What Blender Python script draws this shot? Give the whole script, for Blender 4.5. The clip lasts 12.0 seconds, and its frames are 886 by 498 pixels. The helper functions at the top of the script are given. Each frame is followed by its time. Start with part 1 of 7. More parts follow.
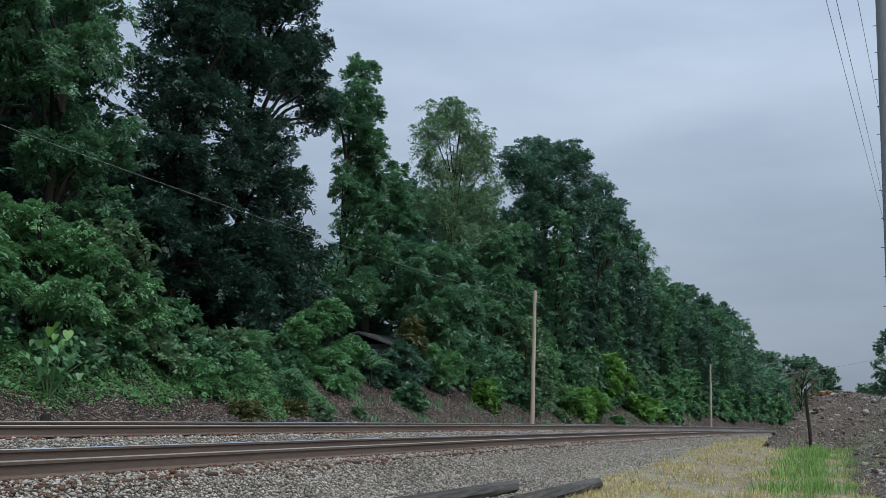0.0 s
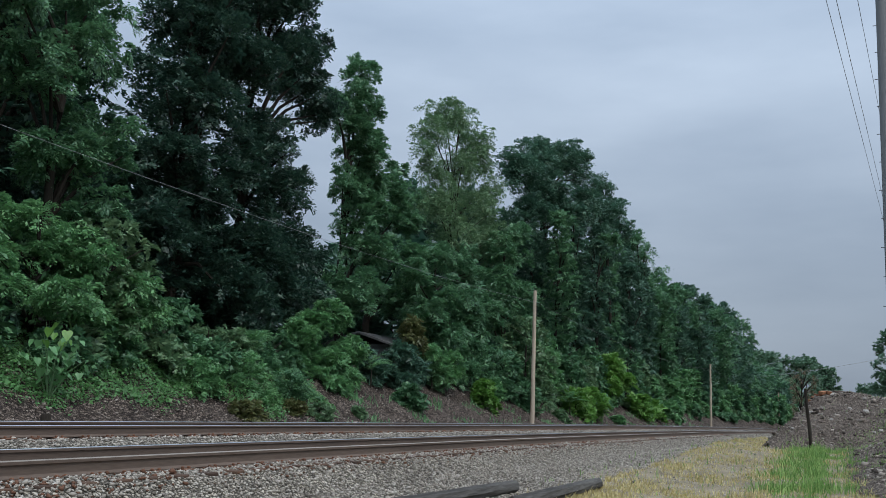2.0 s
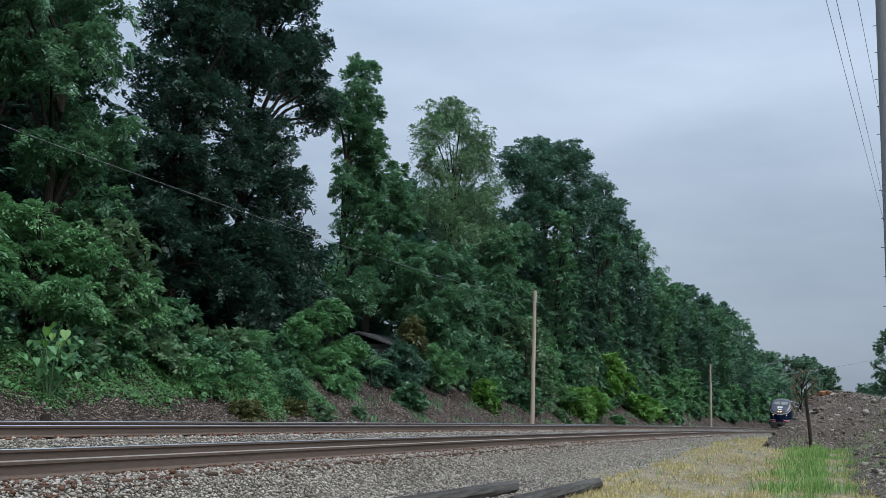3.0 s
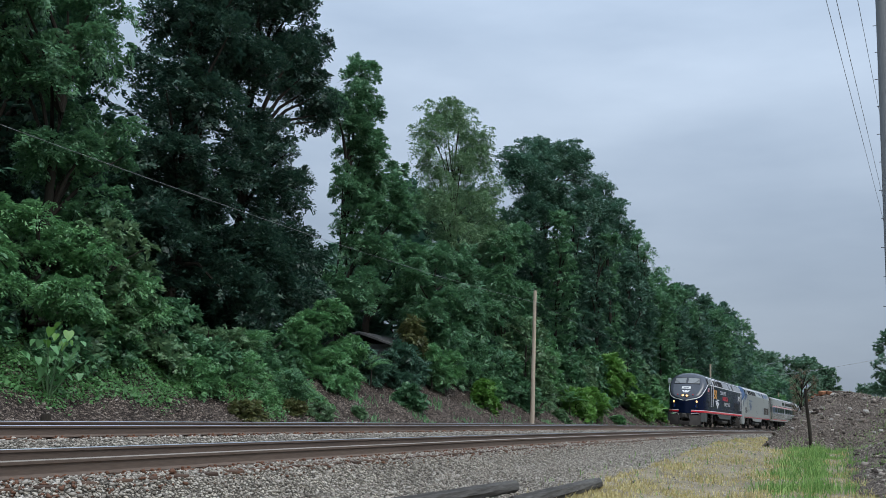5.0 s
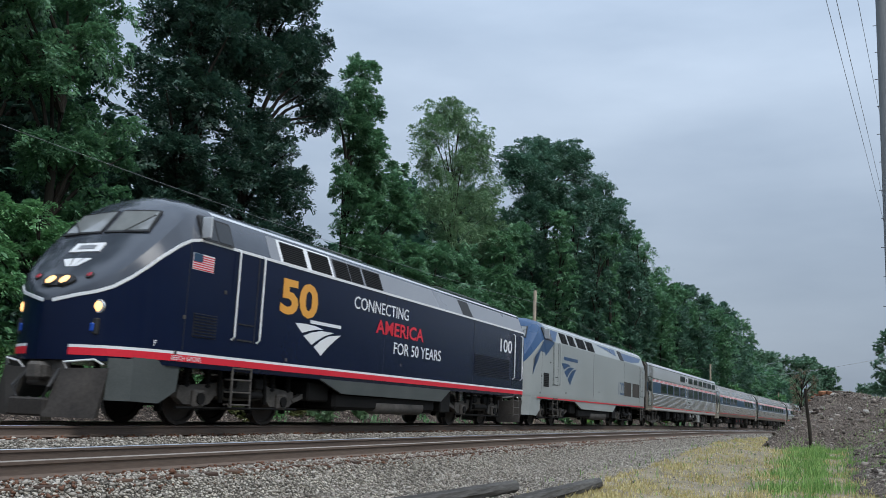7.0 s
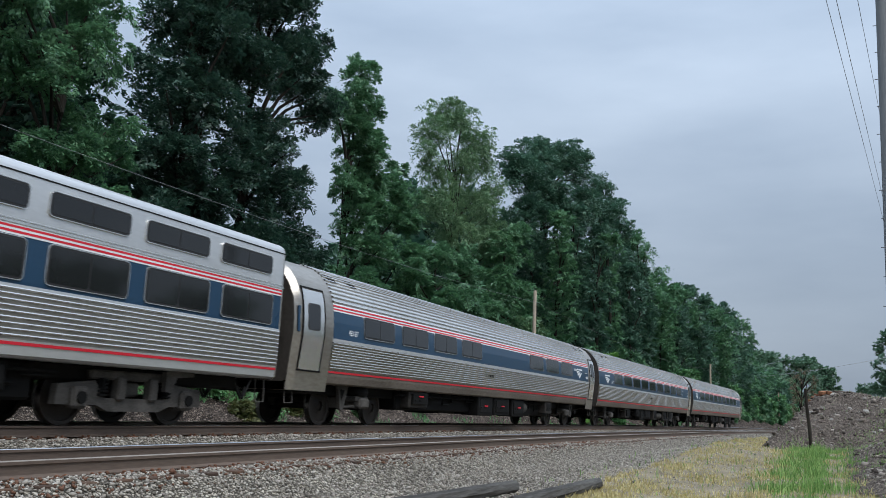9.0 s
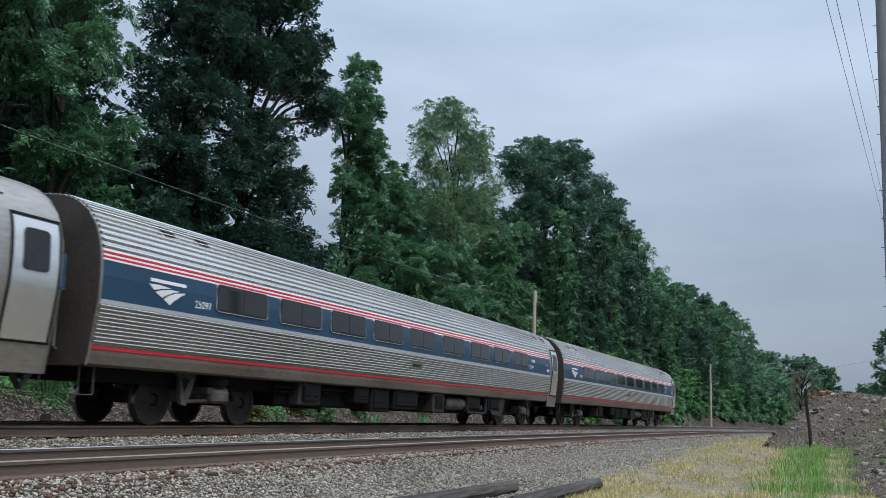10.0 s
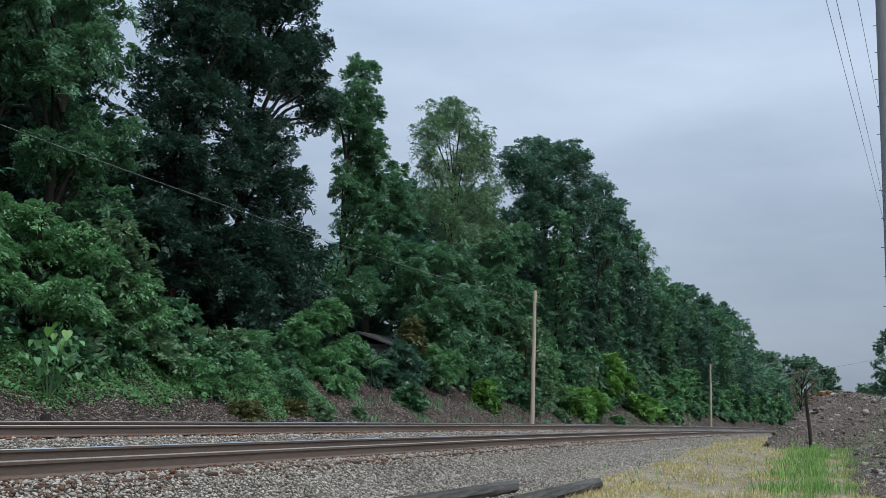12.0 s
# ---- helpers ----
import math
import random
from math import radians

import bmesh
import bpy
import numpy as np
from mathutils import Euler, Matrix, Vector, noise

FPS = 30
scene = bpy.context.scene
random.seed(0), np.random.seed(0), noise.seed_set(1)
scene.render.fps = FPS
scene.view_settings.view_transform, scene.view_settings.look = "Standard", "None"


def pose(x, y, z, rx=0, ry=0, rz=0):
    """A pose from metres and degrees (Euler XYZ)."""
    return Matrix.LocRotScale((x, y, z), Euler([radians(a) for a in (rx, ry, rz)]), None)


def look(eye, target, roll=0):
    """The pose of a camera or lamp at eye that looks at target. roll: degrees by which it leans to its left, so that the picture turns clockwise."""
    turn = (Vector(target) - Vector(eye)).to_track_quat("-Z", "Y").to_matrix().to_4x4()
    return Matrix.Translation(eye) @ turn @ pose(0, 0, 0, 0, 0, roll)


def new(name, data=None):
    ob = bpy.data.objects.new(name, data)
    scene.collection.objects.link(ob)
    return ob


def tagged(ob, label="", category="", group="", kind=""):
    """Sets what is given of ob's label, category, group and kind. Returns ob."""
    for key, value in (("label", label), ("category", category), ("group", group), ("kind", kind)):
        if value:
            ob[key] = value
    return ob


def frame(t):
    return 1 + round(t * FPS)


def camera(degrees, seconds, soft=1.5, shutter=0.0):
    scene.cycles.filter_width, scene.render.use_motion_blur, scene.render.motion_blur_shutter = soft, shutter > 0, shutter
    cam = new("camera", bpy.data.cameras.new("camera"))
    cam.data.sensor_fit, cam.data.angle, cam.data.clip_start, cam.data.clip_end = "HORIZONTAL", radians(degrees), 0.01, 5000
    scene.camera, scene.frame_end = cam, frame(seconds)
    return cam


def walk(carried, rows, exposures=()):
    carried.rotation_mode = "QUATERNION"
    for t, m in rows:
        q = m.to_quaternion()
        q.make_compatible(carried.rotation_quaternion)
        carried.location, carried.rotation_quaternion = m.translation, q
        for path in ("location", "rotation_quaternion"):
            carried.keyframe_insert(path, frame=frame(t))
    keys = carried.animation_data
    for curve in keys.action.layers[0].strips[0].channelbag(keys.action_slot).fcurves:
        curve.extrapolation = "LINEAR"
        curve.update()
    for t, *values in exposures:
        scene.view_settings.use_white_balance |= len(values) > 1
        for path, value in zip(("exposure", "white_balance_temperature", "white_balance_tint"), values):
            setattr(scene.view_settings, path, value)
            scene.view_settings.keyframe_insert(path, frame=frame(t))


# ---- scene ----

import itertools

# ------------------------------------------------------------------ camera
EYE = (0.0, 0.0, 0.555)
YAW, PITCH, ROLL = 66.375, 10.0, 2.406
aim = (EYE[0] + math.sin(radians(YAW)) * math.cos(radians(PITCH)) * 50,
       EYE[1] + math.cos(radians(YAW)) * math.cos(radians(PITCH)) * 50,
       EYE[2] + math.sin(radians(PITCH)) * 50)
cam = camera(53.78, 12.0, soft=0.5, shutter=0.06)
walk(cam, [(0.0, look(EYE, aim, ROLL)), (12.0, look(EYE, aim, ROLL))],
     exposures=[(0.0, 0.07), (2.2, 0.09), (2.9, 0.22), (12.0, 0.22)])

# ------------------------------------------------------------------ world and sun
world = bpy.data.worlds.new("overcast_sky")
scene.world = world
world.use_nodes = True
wn = world.node_tree.nodes
wl = world.node_tree.links
wn.clear()
w_out = wn.new("ShaderNodeOutputWorld")
w_bg = wn.new("ShaderNodeBackground")
w_sky = wn.new("ShaderNodeTexSky")
w_sky.sky_type = 'NISHITA'
w_sky.sun_disc = False
w_sky.sun_elevation = radians(55)
w_sky.sun_rotation = radians(200)
w_sky.air_density = 1.6
w_sky.dust_density = 2.0
w_tc = wn.new("ShaderNodeTexCoord")
w_map = wn.new("ShaderNodeMapping")
w_map.inputs["Scale"].default_value = (1.2, 1.2, 4.5)
w_noise = wn.new("ShaderNodeTexNoise")
w_noise.inputs["Scale"].default_value = 1.6
w_noise.inputs["Detail"].default_value = 6.0
w_noise.inputs["Roughness"].default_value = 0.5
w_ramp = wn.new("ShaderNodeValToRGB")
w_ramp.color_ramp.elements[0].position = 0.3
w_ramp.color_ramp.elements[0].color = (2.55, 3.22, 4.2, 1)
w_ramp.color_ramp.elements[1].position = 0.72
w_ramp.color_ramp.elements[1].color = (3.9, 4.68, 5.75, 1)
w_sep = wn.new("ShaderNodeSeparateXYZ")
w_el = wn.new("ShaderNodeMapRange")
w_el.inputs["From Min"].default_value = 0.0
w_el.inputs["From Max"].default_value = 1.0
w_el.inputs["To Min"].default_value = 0.66
w_el.inputs["To Max"].default_value = 2.8
w_mul = wn.new("ShaderNodeVectorMath")
w_mul.operation = 'SCALE'
w_mix = wn.new("ShaderNodeMix")
w_mix.data_type = 'RGBA'
w_mix.inputs["Factor"].default_value = 0.96
wl.new(w_tc.outputs["Generated"], w_map.inputs["Vector"])
wl.new(w_map.outputs["Vector"], w_noise.inputs["Vector"])
wl.new(w_noise.outputs["Fac"], w_ramp.inputs["Fac"])
wl.new(w_tc.outputs["Generated"], w_sep.inputs["Vector"])
wl.new(w_sep.outputs["Z"], w_el.inputs["Value"])
wl.new(w_ramp.outputs["Color"], w_mul.inputs[0])
wl.new(w_el.outputs["Result"], w_mul.inputs["Scale"])
wl.new(w_sky.outputs["Color"], w_mix.inputs["A"])
wl.new(w_mul.outputs["Vector"], w_mix.inputs["B"])
wl.new(w_mix.outputs["Result"], w_bg.inputs["Color"])
w_bg.inputs["Strength"].default_value = 0.1
wl.new(w_bg.outputs["Background"], w_out.inputs["Surface"])

sun_data = bpy.data.lights.new("sun", 'SUN')
sun_data.energy = 1.9
sun_data.angle = radians(40)
sun_data.color = (1.0, 0.985, 0.96)
sun = new("sun", sun_data)
sun.matrix_world = look((-26, -42, 72), (0, 0, 0))


# ------------------------------------------------------------------ materials
def material(name, colors, rough=0.7, metal=0.0, scale=6.0, fine=60.0, bump=0.2, dist=0.02,
             island=0.0, objrand=0.0, stretch=(1, 1, 1), spec=0.5, translucent=0.0, coat=0.0, rough_var=0.12):
    """colors: two or three linear colours, spread by a coarse and a fine noise."""
    m = bpy.data.materials.new(name)
    m.use_nodes = True
    n, l = m.node_tree.nodes, m.node_tree.links
    n.clear()
    out = n.new("ShaderNodeOutputMaterial")
    b = n.new("ShaderNodeBsdfPrincipled")
    tc = n.new("ShaderNodeTexCoord")
    mp = n.new("ShaderNodeMapping")
    mp.inputs["Scale"].default_value = stretch
    l.new(tc.outputs["Object"], mp.inputs["Vector"])
    big = n.new("ShaderNodeTexNoise")
    big.inputs["Scale"].default_value = scale
    big.inputs["Detail"].default_value = 4
    small = n.new("ShaderNodeTexNoise")
    small.inputs["Scale"].default_value = fine
    small.inputs["Detail"].default_value = 3
    l.new(mp.outputs["Vector"], big.inputs["Vector"])
    l.new(mp.outputs["Vector"], small.inputs["Vector"])
    mix = n.new("ShaderNodeMath")
    mix.operation = 'MULTIPLY_ADD'
    mix.inputs[1].default_value = 0.4
    l.new(small.outputs["Fac"], mix.inputs[0])
    half = n.new("ShaderNodeMath")
    half.operation = 'MULTIPLY'
    half.inputs[1].default_value = 0.6
    l.new(big.outputs["Fac"], half.inputs[0])
    l.new(half.outputs[0], mix.inputs[2])
    fac = mix.outputs[0]
    if island or objrand:
        src = n.new("ShaderNodeNewGeometry") if island else n.new("ShaderNodeObjectInfo")
        rnd = src.outputs["Random Per Island"] if island else src.outputs["Random"]
        w = island or objrand
        mm = n.new("ShaderNodeMix")
        mm.inputs["Factor"].default_value = w
        l.new(fac, mm.inputs["A"])
        l.new(rnd, mm.inputs["B"])
        fac = mm.outputs["Result"]
    ramp = n.new("ShaderNodeValToRGB")
    e = ramp.color_ramp.elements
    lo, hi = (0.05, 0.95) if (island or objrand) else (0.3, 0.7)
    e[0].position, e[1].position = lo, hi
    e[0].color, e[1].color = (*colors[0], 1), (*colors[-1], 1)
    if len(colors) == 3:
        k = e.new(0.5)
        k.color = (*colors[1], 1)
    l.new(fac, ramp.inputs["Fac"])
    l.new(ramp.outputs["Color"], b.inputs["Base Color"])
    b.inputs["Metallic"].default_value = metal
    b.inputs["Specular IOR Level"].default_value = spec
    b.inputs["Coat Weight"].default_value = coat
    b.inputs["Coat Roughness"].default_value = 0.08
    rr = n.new("ShaderNodeMapRange")
    rr.inputs["To Min"].default_value = max(0.02, rough - rough_var)
    rr.inputs["To Max"].default_value = min(1.0, rough + rough_var)
    l.new(big.outputs["Fac"], rr.inputs["Value"])
    l.new(rr.outputs["Result"], b.inputs["Roughness"])
    if bump:
        bp = n.new("ShaderNodeBump")
        bp.inputs["Strength"].default_value = bump
        bp.inputs["Distance"].default_value = dist
        l.new(small.outputs["Fac"], bp.inputs["Height"])
        l.new(bp.outputs["Normal"], b.inputs["Normal"])
    surf = b.outputs["BSDF"]
    if translucent:
        tr = n.new("ShaderNodeBsdfTranslucent")
        l.new(ramp.outputs["Color"], tr.inputs["Color"])
        ms = n.new("ShaderNodeMixShader")
        ms.inputs["Fac"].default_value = translucent
        l.new(b.outputs["BSDF"], ms.inputs[1])
        l.new(tr.outputs["BSDF"], ms.inputs[2])
        surf = ms.outputs["Shader"]
    l.new(surf, out.inputs["Surface"])
    return m


def glow(name, color, strength):
    m = bpy.data.materials.new(name)
    m.use_nodes = True
    b = m.node_tree.nodes["Principled BSDF"]
    b.inputs["Base Color"].default_value = (*color, 1)
    b.inputs["Emission Color"].default_value = (*color, 1)
    b.inputs["Emission Strength"].default_value = strength
    return m


def pebbles(name, colors, scale, dist=0.04, rough=0.95):
    """Loose broken stone: cells with dark joints, each of its own shade."""
    m = bpy.data.materials.new(name)
    m.use_nodes = True
    n, l = m.node_tree.nodes, m.node_tree.links
    b = n["Principled BSDF"]
    tc = n.new("ShaderNodeTexCoord")
    warp = n.new("ShaderNodeTexNoise")
    warp.inputs["Scale"].default_value = scale * 0.7
    l.new(tc.outputs["Object"], warp.inputs["Vector"])
    add = n.new("ShaderNodeVectorMath")
    add.operation = 'MULTIPLY_ADD'
    add.inputs[1].default_value = (0.05, 0.05, 0.05)
    l.new(warp.outputs["Color"], add.inputs[0])
    l.new(tc.outputs["Object"], add.inputs[2])
    v = n.new("ShaderNodeTexVoronoi")
    v.inputs["Scale"].default_value = scale
    e = n.new("ShaderNodeTexVoronoi")
    e.feature = 'DISTANCE_TO_EDGE'
    e.inputs["Scale"].default_value = scale
    l.new(add.outputs["Vector"], v.inputs["Vector"])
    l.new(add.outputs["Vector"], e.inputs["Vector"])
    sep = n.new("ShaderNodeSeparateColor")
    l.new(v.outputs["Color"], sep.inputs["Color"])
    big = n.new("ShaderNodeTexNoise")
    big.inputs["Scale"].default_value = 0.8
    l.new(tc.outputs["Object"], big.inputs["Vector"])
    mix = n.new("ShaderNodeMix")
    mix.inputs["Factor"].default_value = 0.4
    l.new(sep.outputs["Red"], mix.inputs["A"])
    l.new(big.outputs["Fac"], mix.inputs["B"])
    ramp = n.new("ShaderNodeValToRGB")
    el = ramp.color_ramp.elements
    el[0].position, el[1].position = 0.15, 0.9
    el[0].color, el[1].color = (*colors[0], 1), (*colors[2], 1)
    k = el.new(0.5)
    k.color = (*colors[1], 1)
    l.new(mix.outputs["Result"], ramp.inputs["Fac"])
    joint = n.new("ShaderNodeMapRange")
    joint.inputs["From Max"].default_value = 0.16
    joint.inputs["To Min"].default_value = 0.18
    l.new(e.outputs["Distance"], joint.inputs["Value"])
    sc = n.new("ShaderNodeVectorMath")
    sc.operation = 'SCALE'
    l.new(ramp.outputs["Color"], sc.inputs[0])
    l.new(joint.outputs["Result"], sc.inputs["Scale"])
    l.new(sc.outputs["Vector"], b.inputs["Base Color"])
    b.inputs["Roughness"].default_value = rough
    b.inputs["Specular IOR Level"].default_value = 0.15
    bp = n.new("ShaderNodeBump")
    bp.inputs["Strength"].default_value = 1.0
    bp.inputs["Distance"].default_value = dist
    l.new(joint.outputs["Result"], bp.inputs["Height"])
    l.new(bp.outputs["Normal"], b.inputs["Normal"])
    return m


def leaf_mat(name, dark, mid, light):
    return material(name, [dark, mid, light], rough=0.42, scale=0.5, fine=3.0, bump=0, island=0.55, spec=0.5, translucent=0.34)


M_LEAF_DEEP = leaf_mat("leaf_deep", (0.017, 0.046, 0.037), (0.034, 0.085, 0.060), (0.085, 0.166, 0.105))
M_LEAF_DARK = leaf_mat("leaf_dark", (0.032, 0.084, 0.063), (0.066, 0.156, 0.105), (0.154, 0.293, 0.178))
M_LEAF_MID = leaf_mat("leaf_mid", (0.046, 0.128, 0.074), (0.096, 0.227, 0.114), (0.194, 0.388, 0.183))
M_LEAF_LIGHT = leaf_mat("leaf_light", (0.074, 0.190, 0.090), (0.140, 0.319, 0.137), (0.267, 0.519, 0.219))
M_LEAF_BRIGHT = leaf_mat("leaf_bright", (0.084, 0.210, 0.044), (0.136, 0.310, 0.060), (0.215, 0.415, 0.096))
M_LEAF_OLIVE = leaf_mat("leaf_olive", (0.077, 0.161, 0.091), (0.148, 0.265, 0.136), (0.270, 0.399, 0.206))
M_LEAF_RUST = leaf_mat("leaf_rust", (0.075, 0.105, 0.042), (0.125, 0.150, 0.054), (0.220, 0.190, 0.080))
M_LEAF_IVY = leaf_mat("leaf_ivy", (0.044, 0.127, 0.044), (0.094, 0.237, 0.077), (0.165, 0.363, 0.121))
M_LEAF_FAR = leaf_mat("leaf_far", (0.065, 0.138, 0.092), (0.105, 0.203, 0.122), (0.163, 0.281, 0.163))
M_BARK = material("bark", [(0.018, 0.015, 0.012), (0.045, 0.038, 0.030)], rough=0.9, scale=3, fine=25, bump=0.6, stretch=(1, 1, 0.25), spec=0.2)
M_POLE = material("weathered_pole_wood", [(0.30, 0.23, 0.17), (0.56, 0.48, 0.39)], rough=0.85, scale=0.9, fine=30, bump=0.4, stretch=(1, 1, 0.12))
M_POLE_GREY = material("grey_pole_wood", [(0.15, 0.16, 0.17), (0.24, 0.25, 0.26)], rough=0.85, scale=1.2, fine=30, bump=0.4, stretch=(1, 1, 0.08))
M_LOG = material("grey_driftwood", [(0.020, 0.019, 0.018), (0.060, 0.056, 0.052), (0.13, 0.125, 0.115)], rough=0.9, scale=3, fine=22, bump=0.9, dist=0.03, stretch=(0.1, 1, 1), spec=0.2)
M_STONE = material("ballast_stone", [(0.095, 0.085, 0.074), (0.336, 0.305, 0.263), (0.526, 0.487, 0.431)], rough=0.9, scale=9, fine=70, bump=0.3, island=0.75, spec=0.15)
M_BALLAST = pebbles("ballast_bed", [(0.098, 0.084, 0.069), (0.310, 0.276, 0.224), (0.529, 0.483, 0.402)], 17)
M_DIRT = pebbles("cinder_dirt", [(0.038, 0.031, 0.028), (0.115, 0.090, 0.076), (0.33, 0.27, 0.225)], 13, 0.05)
M_MOUND = pebbles("mound_dirt", [(0.074, 0.060, 0.050), (0.174, 0.142, 0.118), (0.384, 0.324, 0.270)], 24, 0.03)
M_CINDER = material("cinder_stones", [(0.031, 0.026, 0.024), (0.126, 0.103, 0.089), (0.504, 0.444, 0.384)], rough=0.9, scale=4, fine=40, bump=0.4, island=0.75, spec=0.2)
M_SOIL = material("grassy_soil", [(0.12, 0.100, 0.070), (0.235, 0.200, 0.140), (0.34, 0.30, 0.225)], rough=0.95, scale=1.3, fine=14, bump=0.8, dist=0.05, spec=0.1)
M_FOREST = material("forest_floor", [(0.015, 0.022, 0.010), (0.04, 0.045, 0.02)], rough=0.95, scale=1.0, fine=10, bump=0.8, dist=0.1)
M_STRAW = material("straw_grass", [(0.30, 0.25, 0.10), (0.54, 0.45, 0.20), (0.74, 0.66, 0.38)], rough=0.8, scale=0.8, fine=8, bump=0, island=0.7, translucent=0.25, spec=0.2)
M_GRASS = material("green_grass", [(0.09, 0.19, 0.05), (0.20, 0.37, 0.10), (0.40, 0.55, 0.20)], rough=0.7, scale=0.8, fine=8, bump=0, island=0.75, translucent=0.3, spec=0.2)
M_RAIL = material("rusty_rail_steel", [(0.090, 0.067, 0.054), (0.175, 0.132, 0.106)], rough=0.7, metal=0.1, scale=2, fine=40, bump=0.15, stretch=(0.15, 1, 1), spec=0.3)
M_RAILTOP = material("polished_rail_head", [(0.50, 0.50, 0.51), (0.68, 0.68, 0.68)], rough=0.25, metal=1.0, scale=2, fine=40, bump=0.0, stretch=(0.1, 1, 1))
M_RAILDULL = material("dull_rail_head", [(0.26, 0.225, 0.19), (0.38, 0.335, 0.29)], rough=0.5, metal=0.3, scale=2, fine=40, bump=0.0, stretch=(0.1, 1, 1))
M_TIE = material("creosoted_tie", [(0.030, 0.024, 0.021), (0.14, 0.085, 0.058)], rough=0.9, scale=3, fine=30, bump=0.6, objrand=0.4, stretch=(1, 0.2, 1), spec=0.2)
M_PLATE = material("rusty_tie_plate", [(0.10, 0.046, 0.026), (0.22, 0.105, 0.060)], rough=0.9, scale=6, fine=60, bump=0.5, objrand=0.5)
M_WIRE = material("cable_grey", [(0.34, 0.35, 0.35), (0.44, 0.45, 0.45)], rough=0.6, bump=0)
M_WIRE_MID = material("cable_mid_grey", [(0.13, 0.135, 0.14), (0.20, 0.205, 0.21)], rough=0.6, bump=0)
M_WIRE_DARK = material("cable_dark", [(0.03, 0.032, 0.036), (0.05, 0.052, 0.056)], rough=0.6, bump=0)


# ------------------------------------------------------------------ helpers of this scene
class Geo:
    """Collects vertices and faces of one mesh."""

    def __init__(self):
        self.v, self.f, self.mi = [], [], []

    def add(self, verts, faces, mat=0):
        o = len(self.v)
        self.v.extend(tuple(p) for p in verts)
        self.f.extend(tuple(i + o for i in f) for f in faces)
        self.mi.extend([mat] * len(faces))
        return self

    def box(self, c, s, bevel=0.0, mat=0, m=None):
        """A box about c of full size s, its edges along x, y and z chamfered by bevel."""
        hx, hy, hz = s[0] / 2, s[1] / 2, s[2] / 2
        b = min(bevel, hx * 0.49, hy * 0.49, hz * 0.49)
        if b <= 0:
            vs = [(x, y, z) for x in (-hx, hx) for y in (-hy, hy) for z in (-hz, hz)]
            fs = [(0, 1, 3, 2), (4, 6, 7, 5), (0, 4, 5, 1), (2, 3, 7, 6), (0, 2, 6, 4), (1, 5, 7, 3)]
        else:
            bm = bmesh.new()
            bmesh.ops.create_cube(bm, size=1.0)
            bmesh.ops.scale(bm, vec=s, verts=bm.verts)
            bmesh.ops.bevel(bm, geom=bm.edges[:], offset=b, segments=1, affect='EDGES')
            vs = [tuple(v.co) for v in bm.verts]
            bm.verts.index_update()
            fs = [tuple(v.index for v in f.verts) for f in bm.faces]
            bm.free()
        if m is not None:
            vs = [tuple(m @ Vector(p)) for p in vs]
        return self.add([(p[0] + c[0], p[1] + c[1], p[2] + c[2]) for p in vs], fs, mat)

    def tube(self, pts, radii, n=8, caps=True, mat=0):
        """A round bar along the points."""
        pts = [Vector(p) for p in pts]
        if not hasattr(radii, "__len__"):
            radii = [radii] * len(pts)
        vs, fs = [], []
        for i, p in enumerate(pts):
            a = pts[max(i - 1, 0)]
            b = pts[min(i + 1, len(pts) - 1)]
            d = (b - a).normalized()
            side = d.cross(Vector((0, 0, 1)))
            if side.length < 0.05:
                side = d.cross(Vector((1, 0, 0)))
            side.normalize()
            up = side.cross(d)
            for k in range(n):
                t = 2 * math.pi * k / n
                vs.append(p + (side * math.cos(t) + up * math.sin(t)) * radii[i])
        for i in range(len(pts) - 1):
            for k in range(n):
                k2 = (k + 1) % n
                fs.append((i * n + k, i * n + k2, (i + 1) * n + k2, (i + 1) * n + k))
        if caps:
            fs.append(tuple(range(n - 1, -1, -1)))
            fs.append(tuple((len(pts) - 1) * n + k for k in range(n)))
        return self.add(vs, fs, mat)

    def prism(self, outline, axis, lo, hi, mat=0):
        """A flat outline (two coordinates a point) carried along the axis from lo to hi."""
        def place(a, b, w):
            return {"x": (w, a, b), "y": (a, w, b), "z": (a, b, w)}[axis]
        n = len(outline)
        vs = [place(a, b, lo) for a, b in outline] + [place(a, b, hi) for a, b in outline]
        fs = [tuple(range(n - 1, -1, -1)), tuple(range(n, 2 * n))]
        fs += [(i, (i + 1) % n, n + (i + 1) % n, n + i) for i in range(n)]
        return self.add(vs, fs, mat)

    def loft(self, rings, closed=True, caps=True, mat=0):
        n = len(rings[0])
        vs = [p for r in rings for p in r]
        fs = []
        for i in range(len(rings) - 1):
            for k in range(n if closed else n - 1):
                k2 = (k + 1) % n
                fs.append((i * n + k, i * n + k2, (i + 1) * n + k2, (i + 1) * n + k))
        if caps:
            fs.append(tuple(range(n - 1, -1, -1)))
            fs.append(tuple((len(rings) - 1) * n + k for k in range(n)))
        return self.add(vs, fs, mat)

    def mesh(self, name, mats, smooth=0.0):
        me = bpy.data.meshes.new(name)
        me.from_pydata(self.v, [], self.f)
        for m in mats if isinstance(mats, (list, tuple)) else [mats]:
            me.materials.append(m)
        if any(self.mi):
            me.polygons.foreach_set("material_index", self.mi)
        me.validate()
        bm = bmesh.new()
        bm.from_mesh(me)
        bmesh.ops.recalc_face_normals(bm, faces=bm.faces)
        if smooth:
            for e in bm.edges:
                e.smooth = len(e.link_faces) == 2 and e.calc_face_angle(3.0) < radians(smooth)
            for f in bm.faces:
                f.smooth = True
